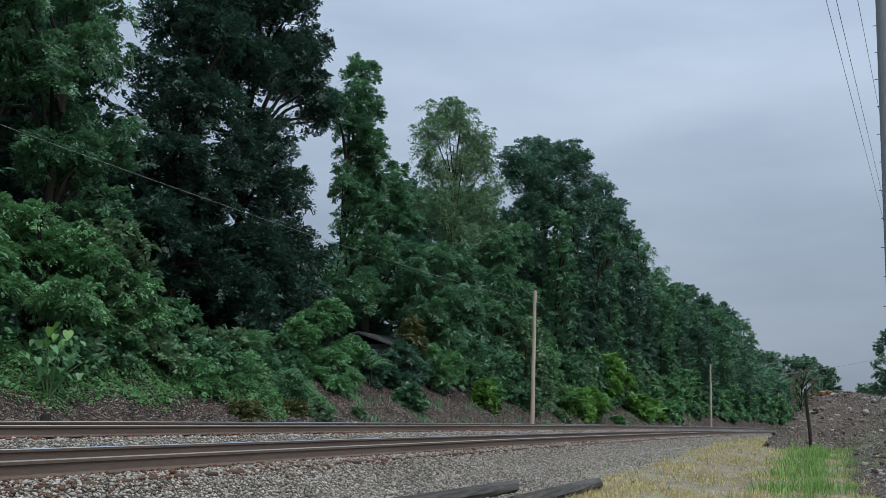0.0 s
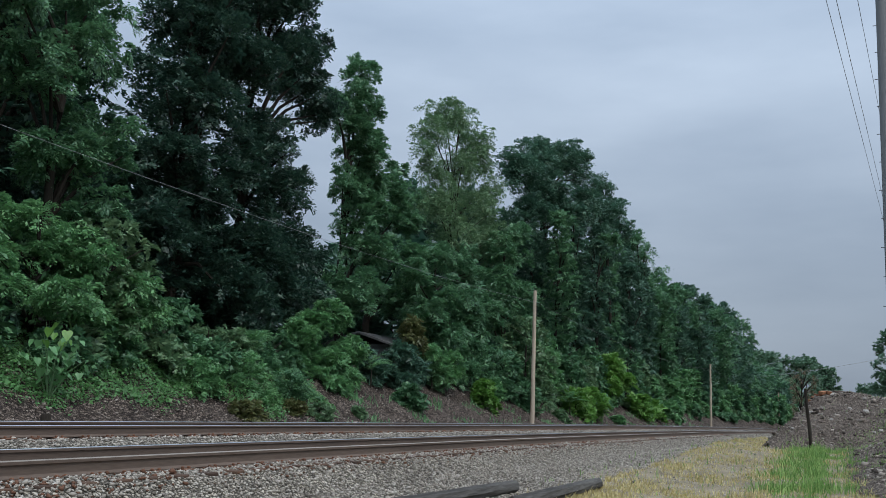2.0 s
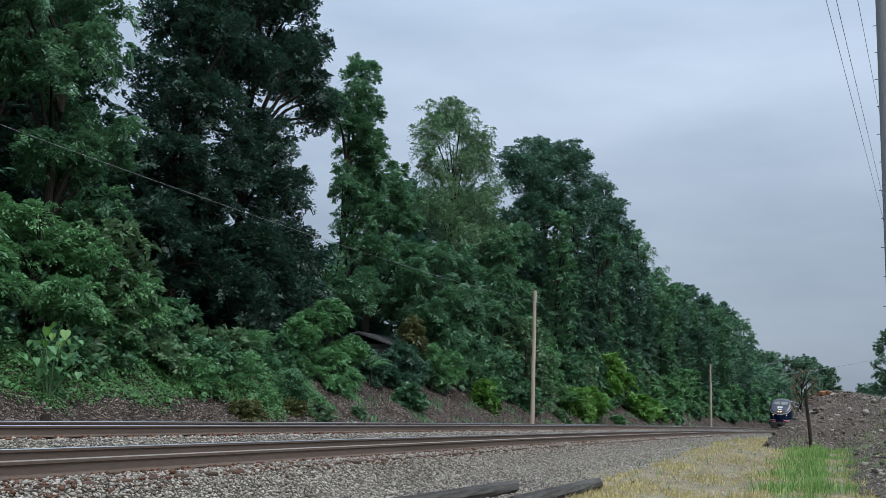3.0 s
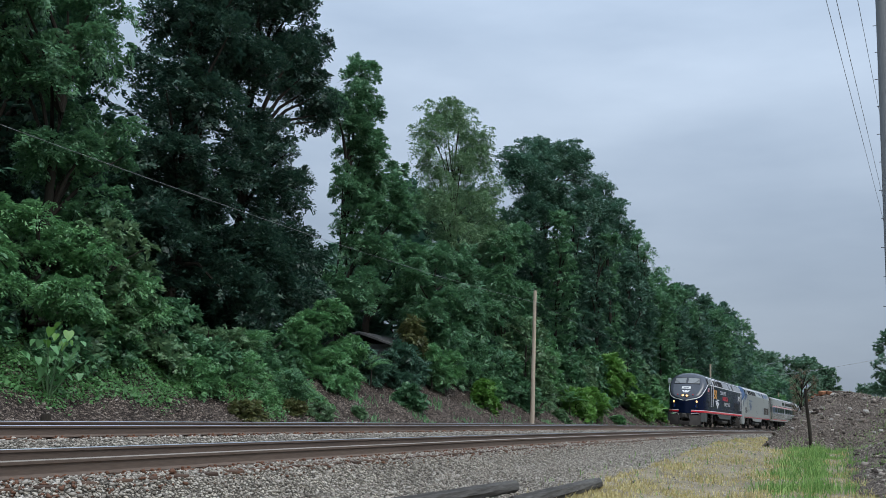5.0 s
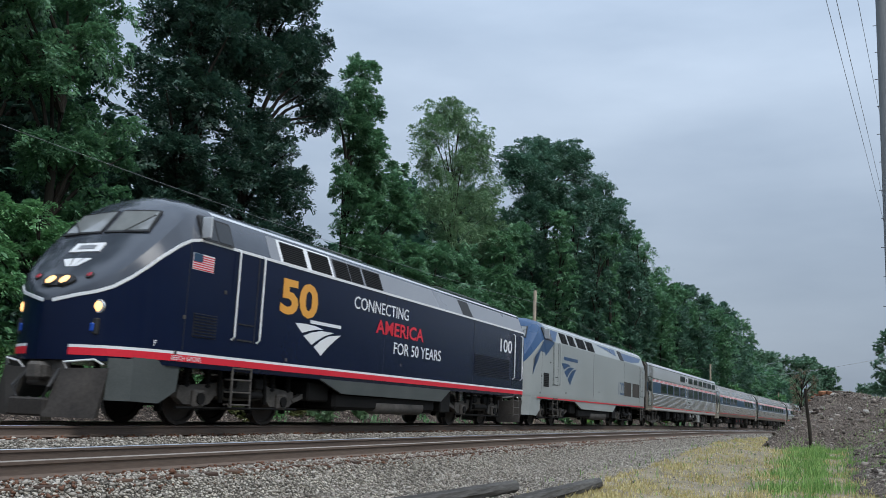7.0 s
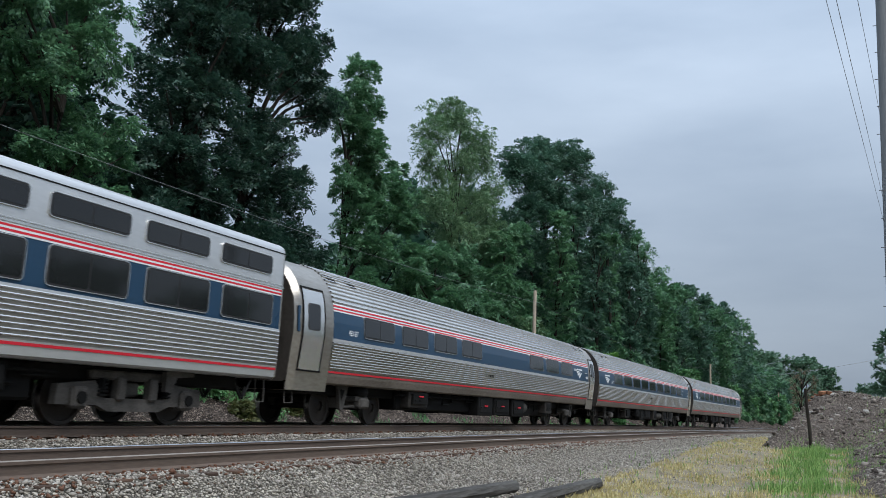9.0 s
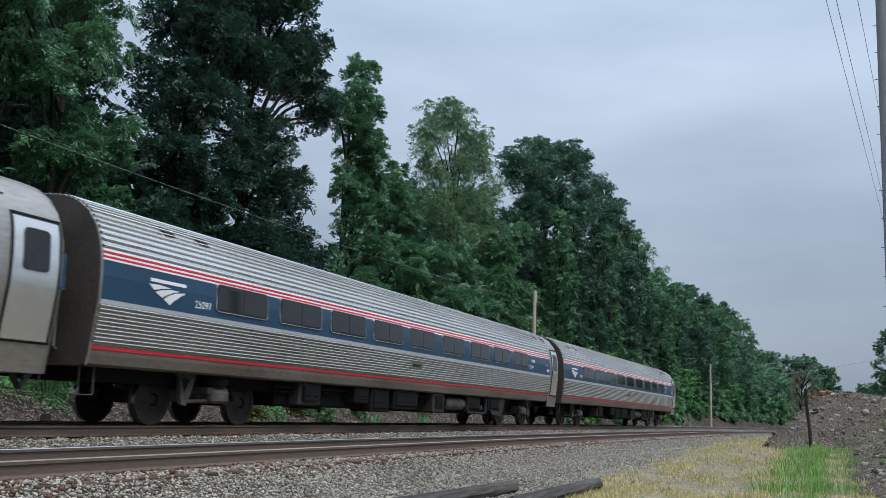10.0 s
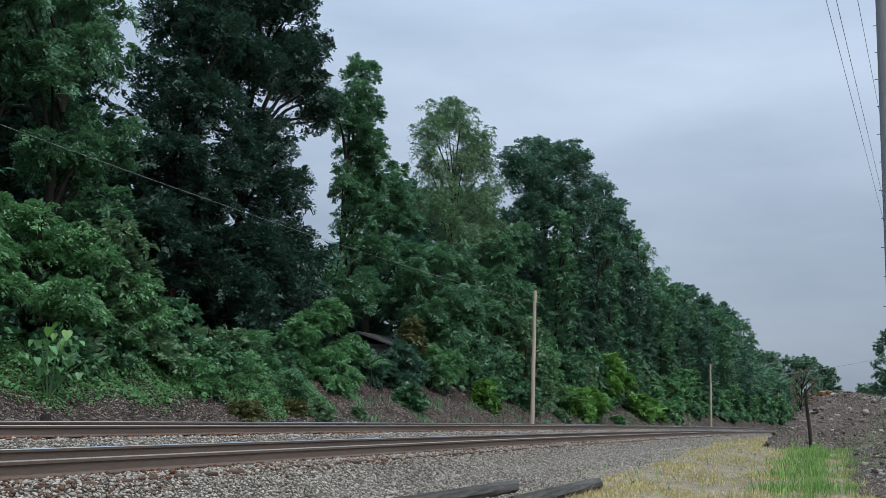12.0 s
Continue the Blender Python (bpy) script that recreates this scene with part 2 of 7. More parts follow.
        bm.to_mesh(me)
        bm.free()
        return me


def part(name, geo, mats, parent, label="", smooth=0.0, kind=""):
    me = geo if isinstance(geo, bpy.types.Mesh) else geo.mesh(name, mats, smooth)
    ob = new(name, me)
    ob.parent = parent
    if label or kind:
        tagged(ob, label=label, kind=kind)
    return ob


def raw_mesh(name, verts, faces, mat, smooth=False):
    """A mesh from arrays: all faces of one corner count."""
    me = bpy.data.meshes.new(name)
    nf, k = faces.shape
    me.vertices.add(len(verts))
    me.vertices.foreach_set("co", verts.astype(np.float32).ravel())
    me.loops.add(nf * k)
    me.loops.foreach_set("vertex_index", faces.astype(np.int32).ravel())
    me.polygons.add(nf)
    me.polygons.foreach_set("loop_start", np.arange(0, nf * k, k, dtype=np.int32))
    me.polygons.foreach_set("loop_total", np.full(nf, k, dtype=np.int32))
    if smooth:
        me.polygons.foreach_set("use_smooth", np.ones(nf, dtype=bool))
    me.materials.append(mat)
    me.update(calc_edges=True)
    return me


# ------------------------------------------------------------------ the line of the track
NEAR = -3.74          # near track's centre, across from the far track's
NEAR_Z = -0.175       # its rail head, below the far track's


def line_y(x):
    x = np.asarray(x, dtype=float)
    xc = np.clip(x, -320, 320)
    return 12.132 - 3.48e-4 * xc ** 2 - 6.96e-4 * xc * (x - xc)


def line_z(x):
    xc = np.clip(np.asarray(x, dtype=float), -200, 330)
    return -4.178e-3 * xc - 3.003e-5 * xc ** 2


def at(x, o, z=0.0):
    """The place x metres along, o metres across from the far track's centre, z above its rail head."""
    return Vector((float(x), float(line_y(x)) + o, float(line_z(x)) + z))


PROF_O = [-3000, -60, -20, -13, -9, -7.2, -6.2, -5.5, -5.05, -4.75, -2.8, -2.2, -1.5, 1.5, 2.1, 3.0, 4.4, 5.6, 6.4, 8.0, 10.0, 13.0, 20, 60, 3000]
PROF_Z = [-1.5, -1.3, -1.25, -1.25, -1.2, -1.12, -0.98, -0.72, -0.425, -0.374, -0.378, -0.34, -0.215, -0.215, -0.3, -0.55, -0.5, -0.35, 0.0, 1.15, 2.4, 3.3, 4.2, 6.0, 14]


def ground_z(x, o):
    """Height of the ground above the far rail head's level."""
    x, o = np.asarray(x, dtype=float), np.asarray(o, dtype=float)
    z = np.interp(o, PROF_O, PROF_Z)
    t = np.clip((x - 20) / 26, 0, 1)
    lift = t * t * (3 - 2 * t) * np.clip((-5.6 - o) / 1.2, 0, 1)
    return z + lift * 0.62


def ground_abs(x, o):
    return ground_z(x, o) + line_z(x)


def wobble(x, y, s):
    return (np.sin(x * 1.7 * s + 1.3 * np.sin(y * 0.9 * s)) + np.sin(y * 2.1 * s + 1.1 * np.sin(x * 1.3 * s + 2)) +
            0.5 * np.sin(x * 4.3 * s + y * 3.7 * s)) / 2.5


def build_ground():
    xs = np.concatenate([[-3000, -1200, -600], np.arange(-300, -20, 20), np.arange(-20, 100, 0.6), np.arange(100, 340, 8), [380, 460, 600, 900, 1500, 3000]])
    os_ = np.array(sorted(set(PROF_O) | set(np.arange(-13, 13, 0.45).round(2).tolist()) | {-200, -35, -16, 16, 30, 200}))
    gx, go = np.meshgrid(xs, os_, indexing="ij")
    gz = ground_abs(gx, go)
    amp = np.where((go > 5.2) & (go < 14), 0.16, np.where(go < -6, 0.05, 0.012))
    gz = gz + amp * wobble(gx, go, 1.0)
    gy = line_y(gx) + go
    n, m = gx.shape
    verts = np.stack([gx, gy, gz], -1).reshape(-1, 3)
    i = np.arange(n * m).reshape(n, m)
    faces = np.stack([i[:-1, :-1], i[1:, :-1], i[1:, 1:], i[:-1, 1:]], -1).reshape(-1, 4)
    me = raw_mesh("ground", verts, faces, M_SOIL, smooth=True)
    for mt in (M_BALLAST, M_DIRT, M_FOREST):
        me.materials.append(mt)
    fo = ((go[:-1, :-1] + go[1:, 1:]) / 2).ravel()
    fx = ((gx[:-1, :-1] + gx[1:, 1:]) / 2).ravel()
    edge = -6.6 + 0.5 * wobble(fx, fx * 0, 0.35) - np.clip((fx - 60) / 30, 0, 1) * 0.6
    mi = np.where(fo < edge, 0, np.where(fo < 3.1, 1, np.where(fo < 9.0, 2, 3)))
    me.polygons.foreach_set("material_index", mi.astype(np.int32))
    tagged(new("ground", me), "ground with ballast bed, cinder bank and dry grass", "ground", kind="structure")


build_ground()

def rail_outline():
    right = [(0.070, -0.186), (0.070, -0.176), (0.022, -0.160), (0.0095, -0.150), (0.0095, -0.052), (0.034, -0.043), (0.036, -0.010), (0.028, -0.001)]
    return right + [(-a, b) for a, b in reversed(right)]


def build_track(name, off, zoff, label, tie_from, tie_to):
    top = tagged(new(name), label, "railway track", group="railway tracks", kind="structure")
    xs = np.concatenate([np.arange(-170, 120, 3.0), np.arange(120, 420, 10.0)])
    prof = rail_outline()
    n = len(prof)
    for side in (-0.7525, 0.7525):
        g = Geo()
        rings = [[at(x, off + side + a, zoff + b) for a, b in prof] for x in xs]
        g.loft(rings)
        g.mi = []
        for i in range(len(xs) - 1):
            g.mi += [1 if k in (6, 7, 8) else 0 for k in range(n)]
        g.mi += [0, 0]
        part("rail", g, [M_RAIL, M_RAILDULL if (off < 0 and side < 0) else M_RAILTOP], top)
    tie = Geo().box((0, 0, 0), (0.23, 2.59, 0.18), 0.012).mesh("tie", M_TIE)
    plate = Geo().box((0, 0, 0), (0.19, 0.36, 0.018), 0.005)
    for sx, sy in ((-0.06, 0.10), (0.06, 0.10), (-0.06, -0.10), (0.06, -0.10)):
        plate.box((sx, sy, 0.022), (0.035, 0.04, 0.03), 0.008)
    plate = plate.mesh("tie_plate", M_PLATE)
    rnd = random.Random(5)
    x = tie_from
    while x < tie_to:
        slope = math.atan(-6.96e-4 * x)
        t = part("tie", tie, M_TIE, top)
        t.matrix_basis = Matrix.Translation(at(x, off, zoff - 0.186 - 0.018 - 0.09 - 0.003)) @ pose(0, 0, 0, 0, 0, math.degrees(slope) + rnd.uniform(-1.5, 1.5))
        for side in (-0.7525, 0.7525):
            q = part("tie_plate", plate, M_PLATE, t)
            q.matrix_basis = pose(0, side, 0.09 + 0.0095 + 0.003, 0, 0, 0)
        x += 0.52 + rnd.uniform(-0.03, 0.03)
    return top


build_track("near_track", NEAR, NEAR_Z, "near railway track with brown rusty rails on timber ties", 2.0, 62.0)
build_track("far_track", 0.0, 0.0, "far railway track with shiny rail heads in ballast", 4.0, 60.0)


def stones(name, count, xr, orr, size, mat, lift, seed, label, kind="stuff", height=None, tagged_as="stones"):
    """Broken stones lying on the ground, as one object."""
    rng = np.random.default_rng(seed)
    u = rng.random(count)
    # denser towards the near end, where single stones show
    xs = xr[0] + (xr[1] - xr[0]) * u ** 1.6
    os_ = rng.uniform(*orr, count)
    keep = np.ones(count, bool)
    for c in (0.0, NEAR):
        for r in (-0.7525, 0.7525):
            keep &= np.abs(os_ - c - r) > 0.13
    xs, os_ = xs[keep], os_[keep]
    k = len(xs)
    s = size * np.exp(rng.normal(0, 0.32, k))
    base = np.array([(1, 0, 0), (-1, 0, 0), (0, 1, 0), (0, -1, 0), (0, 0, 1), (0, 0, -1)], float)
    v = base[None] * rng.uniform(0.7, 1.1, (k, 6, 1)) + rng.normal(0, 0.17, (k, 6, 3))
    v *= np.array([1.0, 0.8, 0.68])
    # random turn of each stone
    q = rng.normal(size=(k, 4))
    q /= np.linalg.norm(q, axis=1, keepdims=True)
    w, x, y, z = q.T
    R = np.stack([1 - 2 * (y * y + z * z), 2 * (x * y - z * w), 2 * (x * z + y * w), 2 * (x * y + z * w), 1 - 2 * (x * x + z * z), 2 * (y * z - x * w),
                  2 * (x * z - y * w), 2 * (y * z + x * w), 1 - 2 * (x * x + y * y)], -1).reshape(k, 3, 3)
    v = np.einsum("kij,knj->kni", R, v) * s[:, None, None] * np.array([0.54, 0.54, 0.38])
    zz = ground_abs(xs, os_) + lift * s
    zz = zz + np.where(os_ > 5.2, 0.16, np.where(os_ < -6, 0.05, 0.012)) * wobble(xs, os_, 1.0)
    if height is not None:
        zz = height(xs, line_y(xs) + os_) + lift * s
    v += np.stack([xs, line_y(xs) + os_, zz], -1)[:, None, :]
    f = np.array([(0, 2, 4), (2, 1, 4), (1, 3, 4), (3, 0, 4), (2, 0, 5), (1, 2, 5), (3, 1, 5), (0, 3, 5)])
    faces = (f[None] + 6 * np.arange(k)[:, None, None]).reshape(-1, 3)
    ob = new(name, raw_mesh(name, v.reshape(-1, 3), faces, mat))
    return tagged(ob, label, tagged_as, kind=kind)


stones("ballast_stones", 42000, (4, 60), (-6.9, -4.55), 0.046, M_STONE, 0.15, 1, "grey broken ballast stones on the near shoulder")
stones("ballast_stones", 16000, (5, 60), (-3.0, -0.8), 0.052, M_STONE, 0.2, 2, "grey broken ballast stones between the tracks")
stones("tie_rubble", 1300, (4, 40), (-5.2, -4.6), 0.05, M_PLATE, 0.25, 6, "rusty brown chips and broken stones along the rail")
stones("bank_stones", 10000, (10, 110), (2.0, 8.5), 0.085, M_CINDER, 0.2, 3, "dark cinders and brown stones on the bank")
stones("scattered_stones", 5000, (14, 60), (-14, -6.4), 0.055, M_STONE, 0.1, 4, "small grey stones scattered in dry grass")


# ------------------------------------------------------------------ foliage
def leaf_cloud(rng, centers, radii, count, size, droop=0.0, elong=1.9, tri=False, wide=0.42, loose=0.30):
    """Corner points of single leaves on flat sprays that reach out of each clump; a leaf is one small diamond or, far off, a triangle."""
    centers, radii = np.asarray(centers, float), np.asarray(radii, float)
    k = 11
    n = len(centers)
    d = rng.normal(size=(n, k, 3))
    d[:, :, 2] = d[:, :, 2] * 0.75 + 0.25
    d /= np.linalg.norm(d, axis=2, keepdims=True)
    r = np.repeat(radii, k) * rng.uniform(0.7, 1.15, n * k)
    d = d.reshape(-1, 3)
    root = np.repeat(centers, k, 0) + d * r[:, None] * 0.30
    flat = np.array([0, 0, 1.0]) + d * 0.45 + rng.normal(0, 0.16, d.shape)
    flat -= d * (flat * d).sum(1, keepdims=True)
    flat /= np.linalg.norm(flat, axis=1, keepdims=True) + 1e-9
    side = np.cross(d, flat)
    w = r ** 2
    i = rng.choice(len(r), count, p=w / w.sum())
    t = rng.random(count) ** 0.75
    across = rng.normal(0, 1, count) * (1.05 - 0.7 * t)
    p = root[i] + (d[i] * (t * 0.85)[:, None] + side[i] * (across * loose)[:, None] + flat[i] * (rng.normal(0, 0.085, count))[:, None]) * r[i][:, None]
    p[:, 2] -= (0.16 + 0.3 * droop) * r[i] * (t ** 2 + 0.4 * across ** 2 * loose)
    nrm = flat[i] + rng.normal(0, 0.33, (count, 3)) + d[i] * 0.15
    nrm /= np.linalg.norm(nrm, axis=1, keepdims=True)
    a = d[i] * 0.7 + side[i] * (np.sign(across) * 0.7)[:, None] + rng.normal(0, 0.45, (count, 3)) + np.array([0, 0, -0.25 - 0.7 * droop])
    a -= nrm * (a * nrm).sum(1, keepdims=True)
    a /= np.linalg.norm(a, axis=1, keepdims=True) + 1e-9
    b = np.cross(nrm, a)
    s = size * np.exp(rng.normal(0, 0.3, count))[:, None]
    if tri:
        v = np.stack([p + a * s * 0.55 * elong, p - a * s * 0.35 * elong + b * s * wide, p - a * s * 0.35 * elong - b * s * wide], 1)
    else:
        v = np.stack([p - a * s * 0.5 * elong, p - a * s * 0.05 + b * s * 0.5, p + a * s * 0.5 * elong - nrm * s * 0.25, p - a * s * 0.05 - b * s * 0.5], 1)
    return v.reshape(-1, 3)


def leaf_mesh(name, v, mat, corners=4):
    return raw_mesh(name, v, np.arange(len(v)).reshape(-1, corners), mat)


SHAPES = {
    "dome": lambda u: 1.0 if u < 0.45 else (1 - ((u - 0.45) / 0.60) ** 2.2) ** 0.5,
    "column": lambda u: (1 - u ** 7) ** 0.5 * 0.85 + 0.15,
    "bush": lambda u: (1 - u ** 2.4) ** 0.5,
}


def shape_clumps(rng, radius, lo, h, shape, clumps, clump, fill):
    """Clumps of a plain crown: spread over an outline of revolution with an uneven edge."""
    cs, rs = [], []
    f = SHAPES[shape]
    ph = rng.uniform(0, 6.28, 3)
    for i in range(clumps):
        u = (i + rng.random()) / clumps
        t = i * 2.4 + rng.normal(0, 0.5)
        uneven = 1 + 0.16 * math.sin(2 * t + ph[0] + 5 * u) + 0.12 * math.sin(9 * u + ph[1] + t)
        rad = radius * f(u) * uneven
        cr = radius * clump * rng.uniform(0.65, 1.3) * (0.7 if u > 0.85 else 1)
        q = max(0.0, rad - cr * 0.55) * (fill + (1 - fill) * rng.random()) ** 0.5
        cs.append((q * math.cos(t), q * math.sin(t), min(lo + (h - lo) * u, h - cr * 0.75)))
        rs.append(cr)
    for i in range(int(clumps * 0.15) if h > 6 else 0):
        cr = radius * clump * rng.uniform(0.6, 1.0)
        q = radius * (0.75 if shape == "column" else 0.5) * rng.random() ** 0.5
        t = i * 2.4 + rng.normal(0, 0.4)
        cs.append((q * math.cos(t), q * math.sin(t), h - cr * 0.8 - radius * 0.5 * (q / radius) ** 2 - rng.uniform(0, 0.2) * radius))
        rs.append(cr)
    return cs, rs


def lobe_clumps(rng, lobes, base, clumps, clump):
    """Clumps of a crown of several boughs, each an egg (x along, o across, z up, radius, half height) with its leaves towards the outside."""
    cs, rs = [], []
    w = np.array([l[3] ** 1.3 * l[4] ** 0.7 for l in lobes])
    for l, share in zip(lobes, w / w.sum()):
        c = at(l[0], l[1], l[2]) - base
        for _ in range(max(4, int(round(clumps * share)))):
            d = rng.normal(size=3)
            d /= np.linalg.norm(d)
            q = rng.uniform(0.35, 1.0) ** 0.5
            cr = clump * rng.uniform(0.6, 1.35)
            rr, rz = max(0.1, l[3] - cr * 0.6), max(0.1, l[4] - cr * 0.6)
            cs.append((c.x + d[0] * rr * q, c.y + d[1] * rr * q, c.z + d[2] * rz * q))
            rs.append(cr)
    return cs, rs


def tree(name, x, o, top, radius, low, leaves, size, mat, label, seed, shape="dome", clumps=46, clump=0.3, category="tree", droop=0.0, elong=1.9, branch=9, stem=1.0, fill=0.5, wide=0.42, group="trees along the line", lobes=None, loose=0.30):
    """A tree: its foot on the ground, crown from low to top (metres above the far rail head), or made of lobes with clumps of that many metres."""
    rng = np.random.default_rng(seed)
    foot_z = float(ground_z(x, o))
    base = at(x, o, foot_z - 0.15)
    h = top - foot_z
    ob = tagged(new(name), label, category, group=group)
    ob.matrix_basis = Matrix.Translation(base)
    if lobes:
        cs, rs = lobe_clumps(rng, lobes, base, clumps, clump)
    else:
        cs, rs = shape_clumps(rng, radius, low - foot_z, h, shape, clumps, clump, fill)
    g = Geo()
    tr = (0.012 * h + 0.06) * stem
    hh = h * 0.86
    pts = [(0.012 * h * math.sin(i * 1.9 + seed), 0.012 * h * math.cos(i * 1.3 + seed) - 0.012 * h * math.cos(seed), hh * i / 6) for i in range(7)]
    pts[0] = (0, 0, -0.2)
    g.tube(pts, [tr * (1.25 - 0.2 * i) if i < 2 else tr * (1 - 0.14 * i) for i in range(7)], 8)
    ends = [at(l[0], l[1], l[2]) - base for l in lobes] if lobes else []
    ends += [Vector(cs[int(rng.integers(len(cs)))]) for _ in range(branch)]
    for c in ends:
        k = min(5, max(1, int((c.z / hh) * 6 - 1)))
        a = Vector(pts[k])
        mid = a.lerp(c, 0.5) + Vector((0, 0, 0.05 * h * 0.5))
        g.tube([a, mid, c], [tr * 0.42, tr * 0.26, tr * 0.08], 6)
    part("trunk", g, M_BARK, ob, smooth=50)
    tri = x > 26 or x < 0
    part("crown", leaf_mesh("crown", leaf_cloud(rng, cs, rs, leaves, size, droop=droop, elong=elong, tri=tri, wide=wide, loose=loose), mat, 3 if tri else 4), mat, ob)
    return ob


T_DARK = "tall dark green broadleaf tree in dense summer leaf"
T_VINE = "tall tree wrapped in dark climbing vines to the top"
T_MAPLE = "very tall dark maple with dense heavy crown"
tree_left = tree("locust_tree", 19.6, 10.2, 14.6, 0, 0, 72000, 0.056, M_LEAF_MID, "tall feathery green tree beside the railway bank", 11, clumps=120, clump=0.62, droop=0.8, elong=2.3, lobes=[
    (20.2, 10.2, 11.6, 1.9, 1.3), (18.4, 10.2, 10.4, 1.6, 1.2), (21.4, 10.0, 9.2, 1.5, 1.4), (19.6, 10.0, 8.0, 1.8, 1.2), (17.0, 10.2, 12.5, 1.9, 1.5), (20.8, 9.8, 6.6, 1.4, 1.0), (20.8, 10.6, 13.6, 1.6, 1.3), (18.0, 10.6, 13.4, 1.5, 1.2)])
tree_low = tree("locust_tree", 18.6, 9.2, 6.4, 0, 0, 66000, 0.052, M_LEAF_LIGHT, "light green feathery tree low over the railway bank", 12, clumps=130, clump=0.55, droop=0.9, elong=2.4, lobes=[
    (17.6, 9.3, 4.9, 1.7, 1.2), (20.0, 9.2, 4.9, 1.5, 1.1), (21.6, 9.0, 4.0, 1.4, 1.1), (22.9, 9.0, 3.2, 1.0, 0.9), (19.0, 8.5, 3.2, 1.6, 0.9), (16.2, 9.0, 3.4, 1.6, 1.2), (20.8, 8.5, 2.6, 1.3, 0.8)])
tree("maple_tree", 12.5, 15.0, 22.0, 6.0, 2.0, 14000, 0.20, M_LEAF_DARK, T_DARK, 12, "dome", 90, 0.2)
tree("maple_tree", 21.0, 15.0, 17.0, 0, 0, 34000, 0.105, M_LEAF_DEEP, T_DARK, 43, clumps=110, clump=0.85, lobes=[
    (19.6, 15.0, 14.6, 2.4, 1.9), (21.6, 14.6, 10.4, 2.0, 2.4), (24.2, 15.2, 12.6, 2.0, 2.4), (21.4, 14.4, 6.4, 2.4, 2.6), (24.6, 14.4, 8.0, 2.2, 2.6), (17.6, 15.0, 10.0, 2.0, 3.0)])
tree("maple_tree", 24.0, 17.0, 21.0, 0, 0, 26000, 0.15, M_LEAF_DARK, T_DARK, 44, clumps=110, clump=0.95, lobes=[
    (22.4, 16.6, 15.4, 1.8, 2.0), (25.0, 16.8, 16.0, 1.6, 1.4), (23.4, 17.0, 11.4, 2.2, 2.4), (26.6, 16.8, 11.0, 2.0, 2.4)])
tree("maple_tree", 34.5, 17.5, 26.0, 0, 0, 16000, 0.17, M_LEAF_DEEP, T_DARK, 41, clumps=90, clump=1.1, lobes=[
    (34.4, 17.0, 11.0, 3.0, 4.0), (34.6, 17.0, 18.0, 3.0, 4.0), (36.0, 17.2, 23.5, 2.6, 3.0), (31.5, 17.0, 13.0, 2.4, 5.0), (31.0, 17.0, 7.0, 3.0, 4.0)])
tree("maple_tree", 29.0, 13.6, 23.0, 0, 0, 92000, 0.100, M_LEAF_DEEP, T_MAPLE, 13, clumps=230, clump=0.8, wide=0.5, elong=1.6, lobes=[
    (28.6, 13.2, 16.8, 2.5, 2.0), (30.4, 13.4, 20.0, 2.6, 2.4), (27.4, 13.2, 13.4, 1.9, 2.0), (29.8, 13.0, 13.6, 2.2, 2.2), (28.0, 13.0, 9.8, 2.1, 2.2), (30.2, 12.6, 9.6, 2.0, 2.0), (28.8, 12.4, 6.2, 2.4, 2.0), (26.6, 12.6, 6.6, 1.8, 2.2), (28.8, 13.6, 19.6, 1.5, 1.6), (31.4, 13.4, 17.0, 1.8, 1.8)])
tree("maple_tree", 34.0, 13.8, 25.0, 0, 0, 118000, 0.098, M_LEAF_DEEP, T_MAPLE, 42, clumps=300, clump=0.85, wide=0.5, elong=1.6, lobes=[
    (33.4, 13.4, 20.6, 2.6, 2.2), (35.4, 13.4, 21.4, 2.0, 1.9), (38.2, 13.6, 19.6, 1.8, 1.2), (36.0, 13.2, 17.8, 2.4, 1.8), (38.8, 13.8, 17.4, 2.0, 1.3), (40.6, 14.2, 16.6, 1.5, 1.0), (32.6, 13.0, 16.2, 2.1, 1.8), (34.4, 13.0, 13.2, 2.2, 1.8), (32.4, 12.8, 11.6, 2.0, 2.0), (35.2, 12.8, 10.0, 1.9, 1.9), (36.8, 13.0, 8.2, 1.5, 1.6), (37.2, 13.0, 11.4, 1.2, 1.3), (38.8, 13.4, 8.4, 1.5, 1.4), (33.4, 12.4, 7.6, 2.2, 2.0), (36.0, 12.0, 5.6, 2.2, 1.6), (32.2, 11.8, 5.0, 2.0, 1.7)])
tree("poplar_tree", 45.0, 14.6, 22.6, 0, 0, 66000, 0.105, M_LEAF_MID, "narrow tall tree with a ragged crown and dark trunk", 16, clumps=120, clump=0.75, elong=1.7, lobes=[
    (45.3, 14.5, 20.8, 1.3, 1.5), (46.6, 14.5, 19.0, 1.5, 1.2), (44.2, 14.5, 18.8, 1.7, 1.2), (45.0, 14.5, 17.2, 2.0, 1.2), (42.6, 14.4, 17.6, 1.7, 1.3), (45.8, 14.5, 15.4, 1.7, 1.6), (46.4, 14.2, 13.2, 1.8, 1.7), (44.0, 14.5, 13.6, 0.9, 1.5), (45.2, 14.0, 11.4, 1.4, 1.5), (45.6, 13.6, 9.8, 1.7, 1.8), (44.4, 13.2, 7.0, 1.8, 1.8), (41.8, 13.2, 6.4, 1.6, 1.8)])
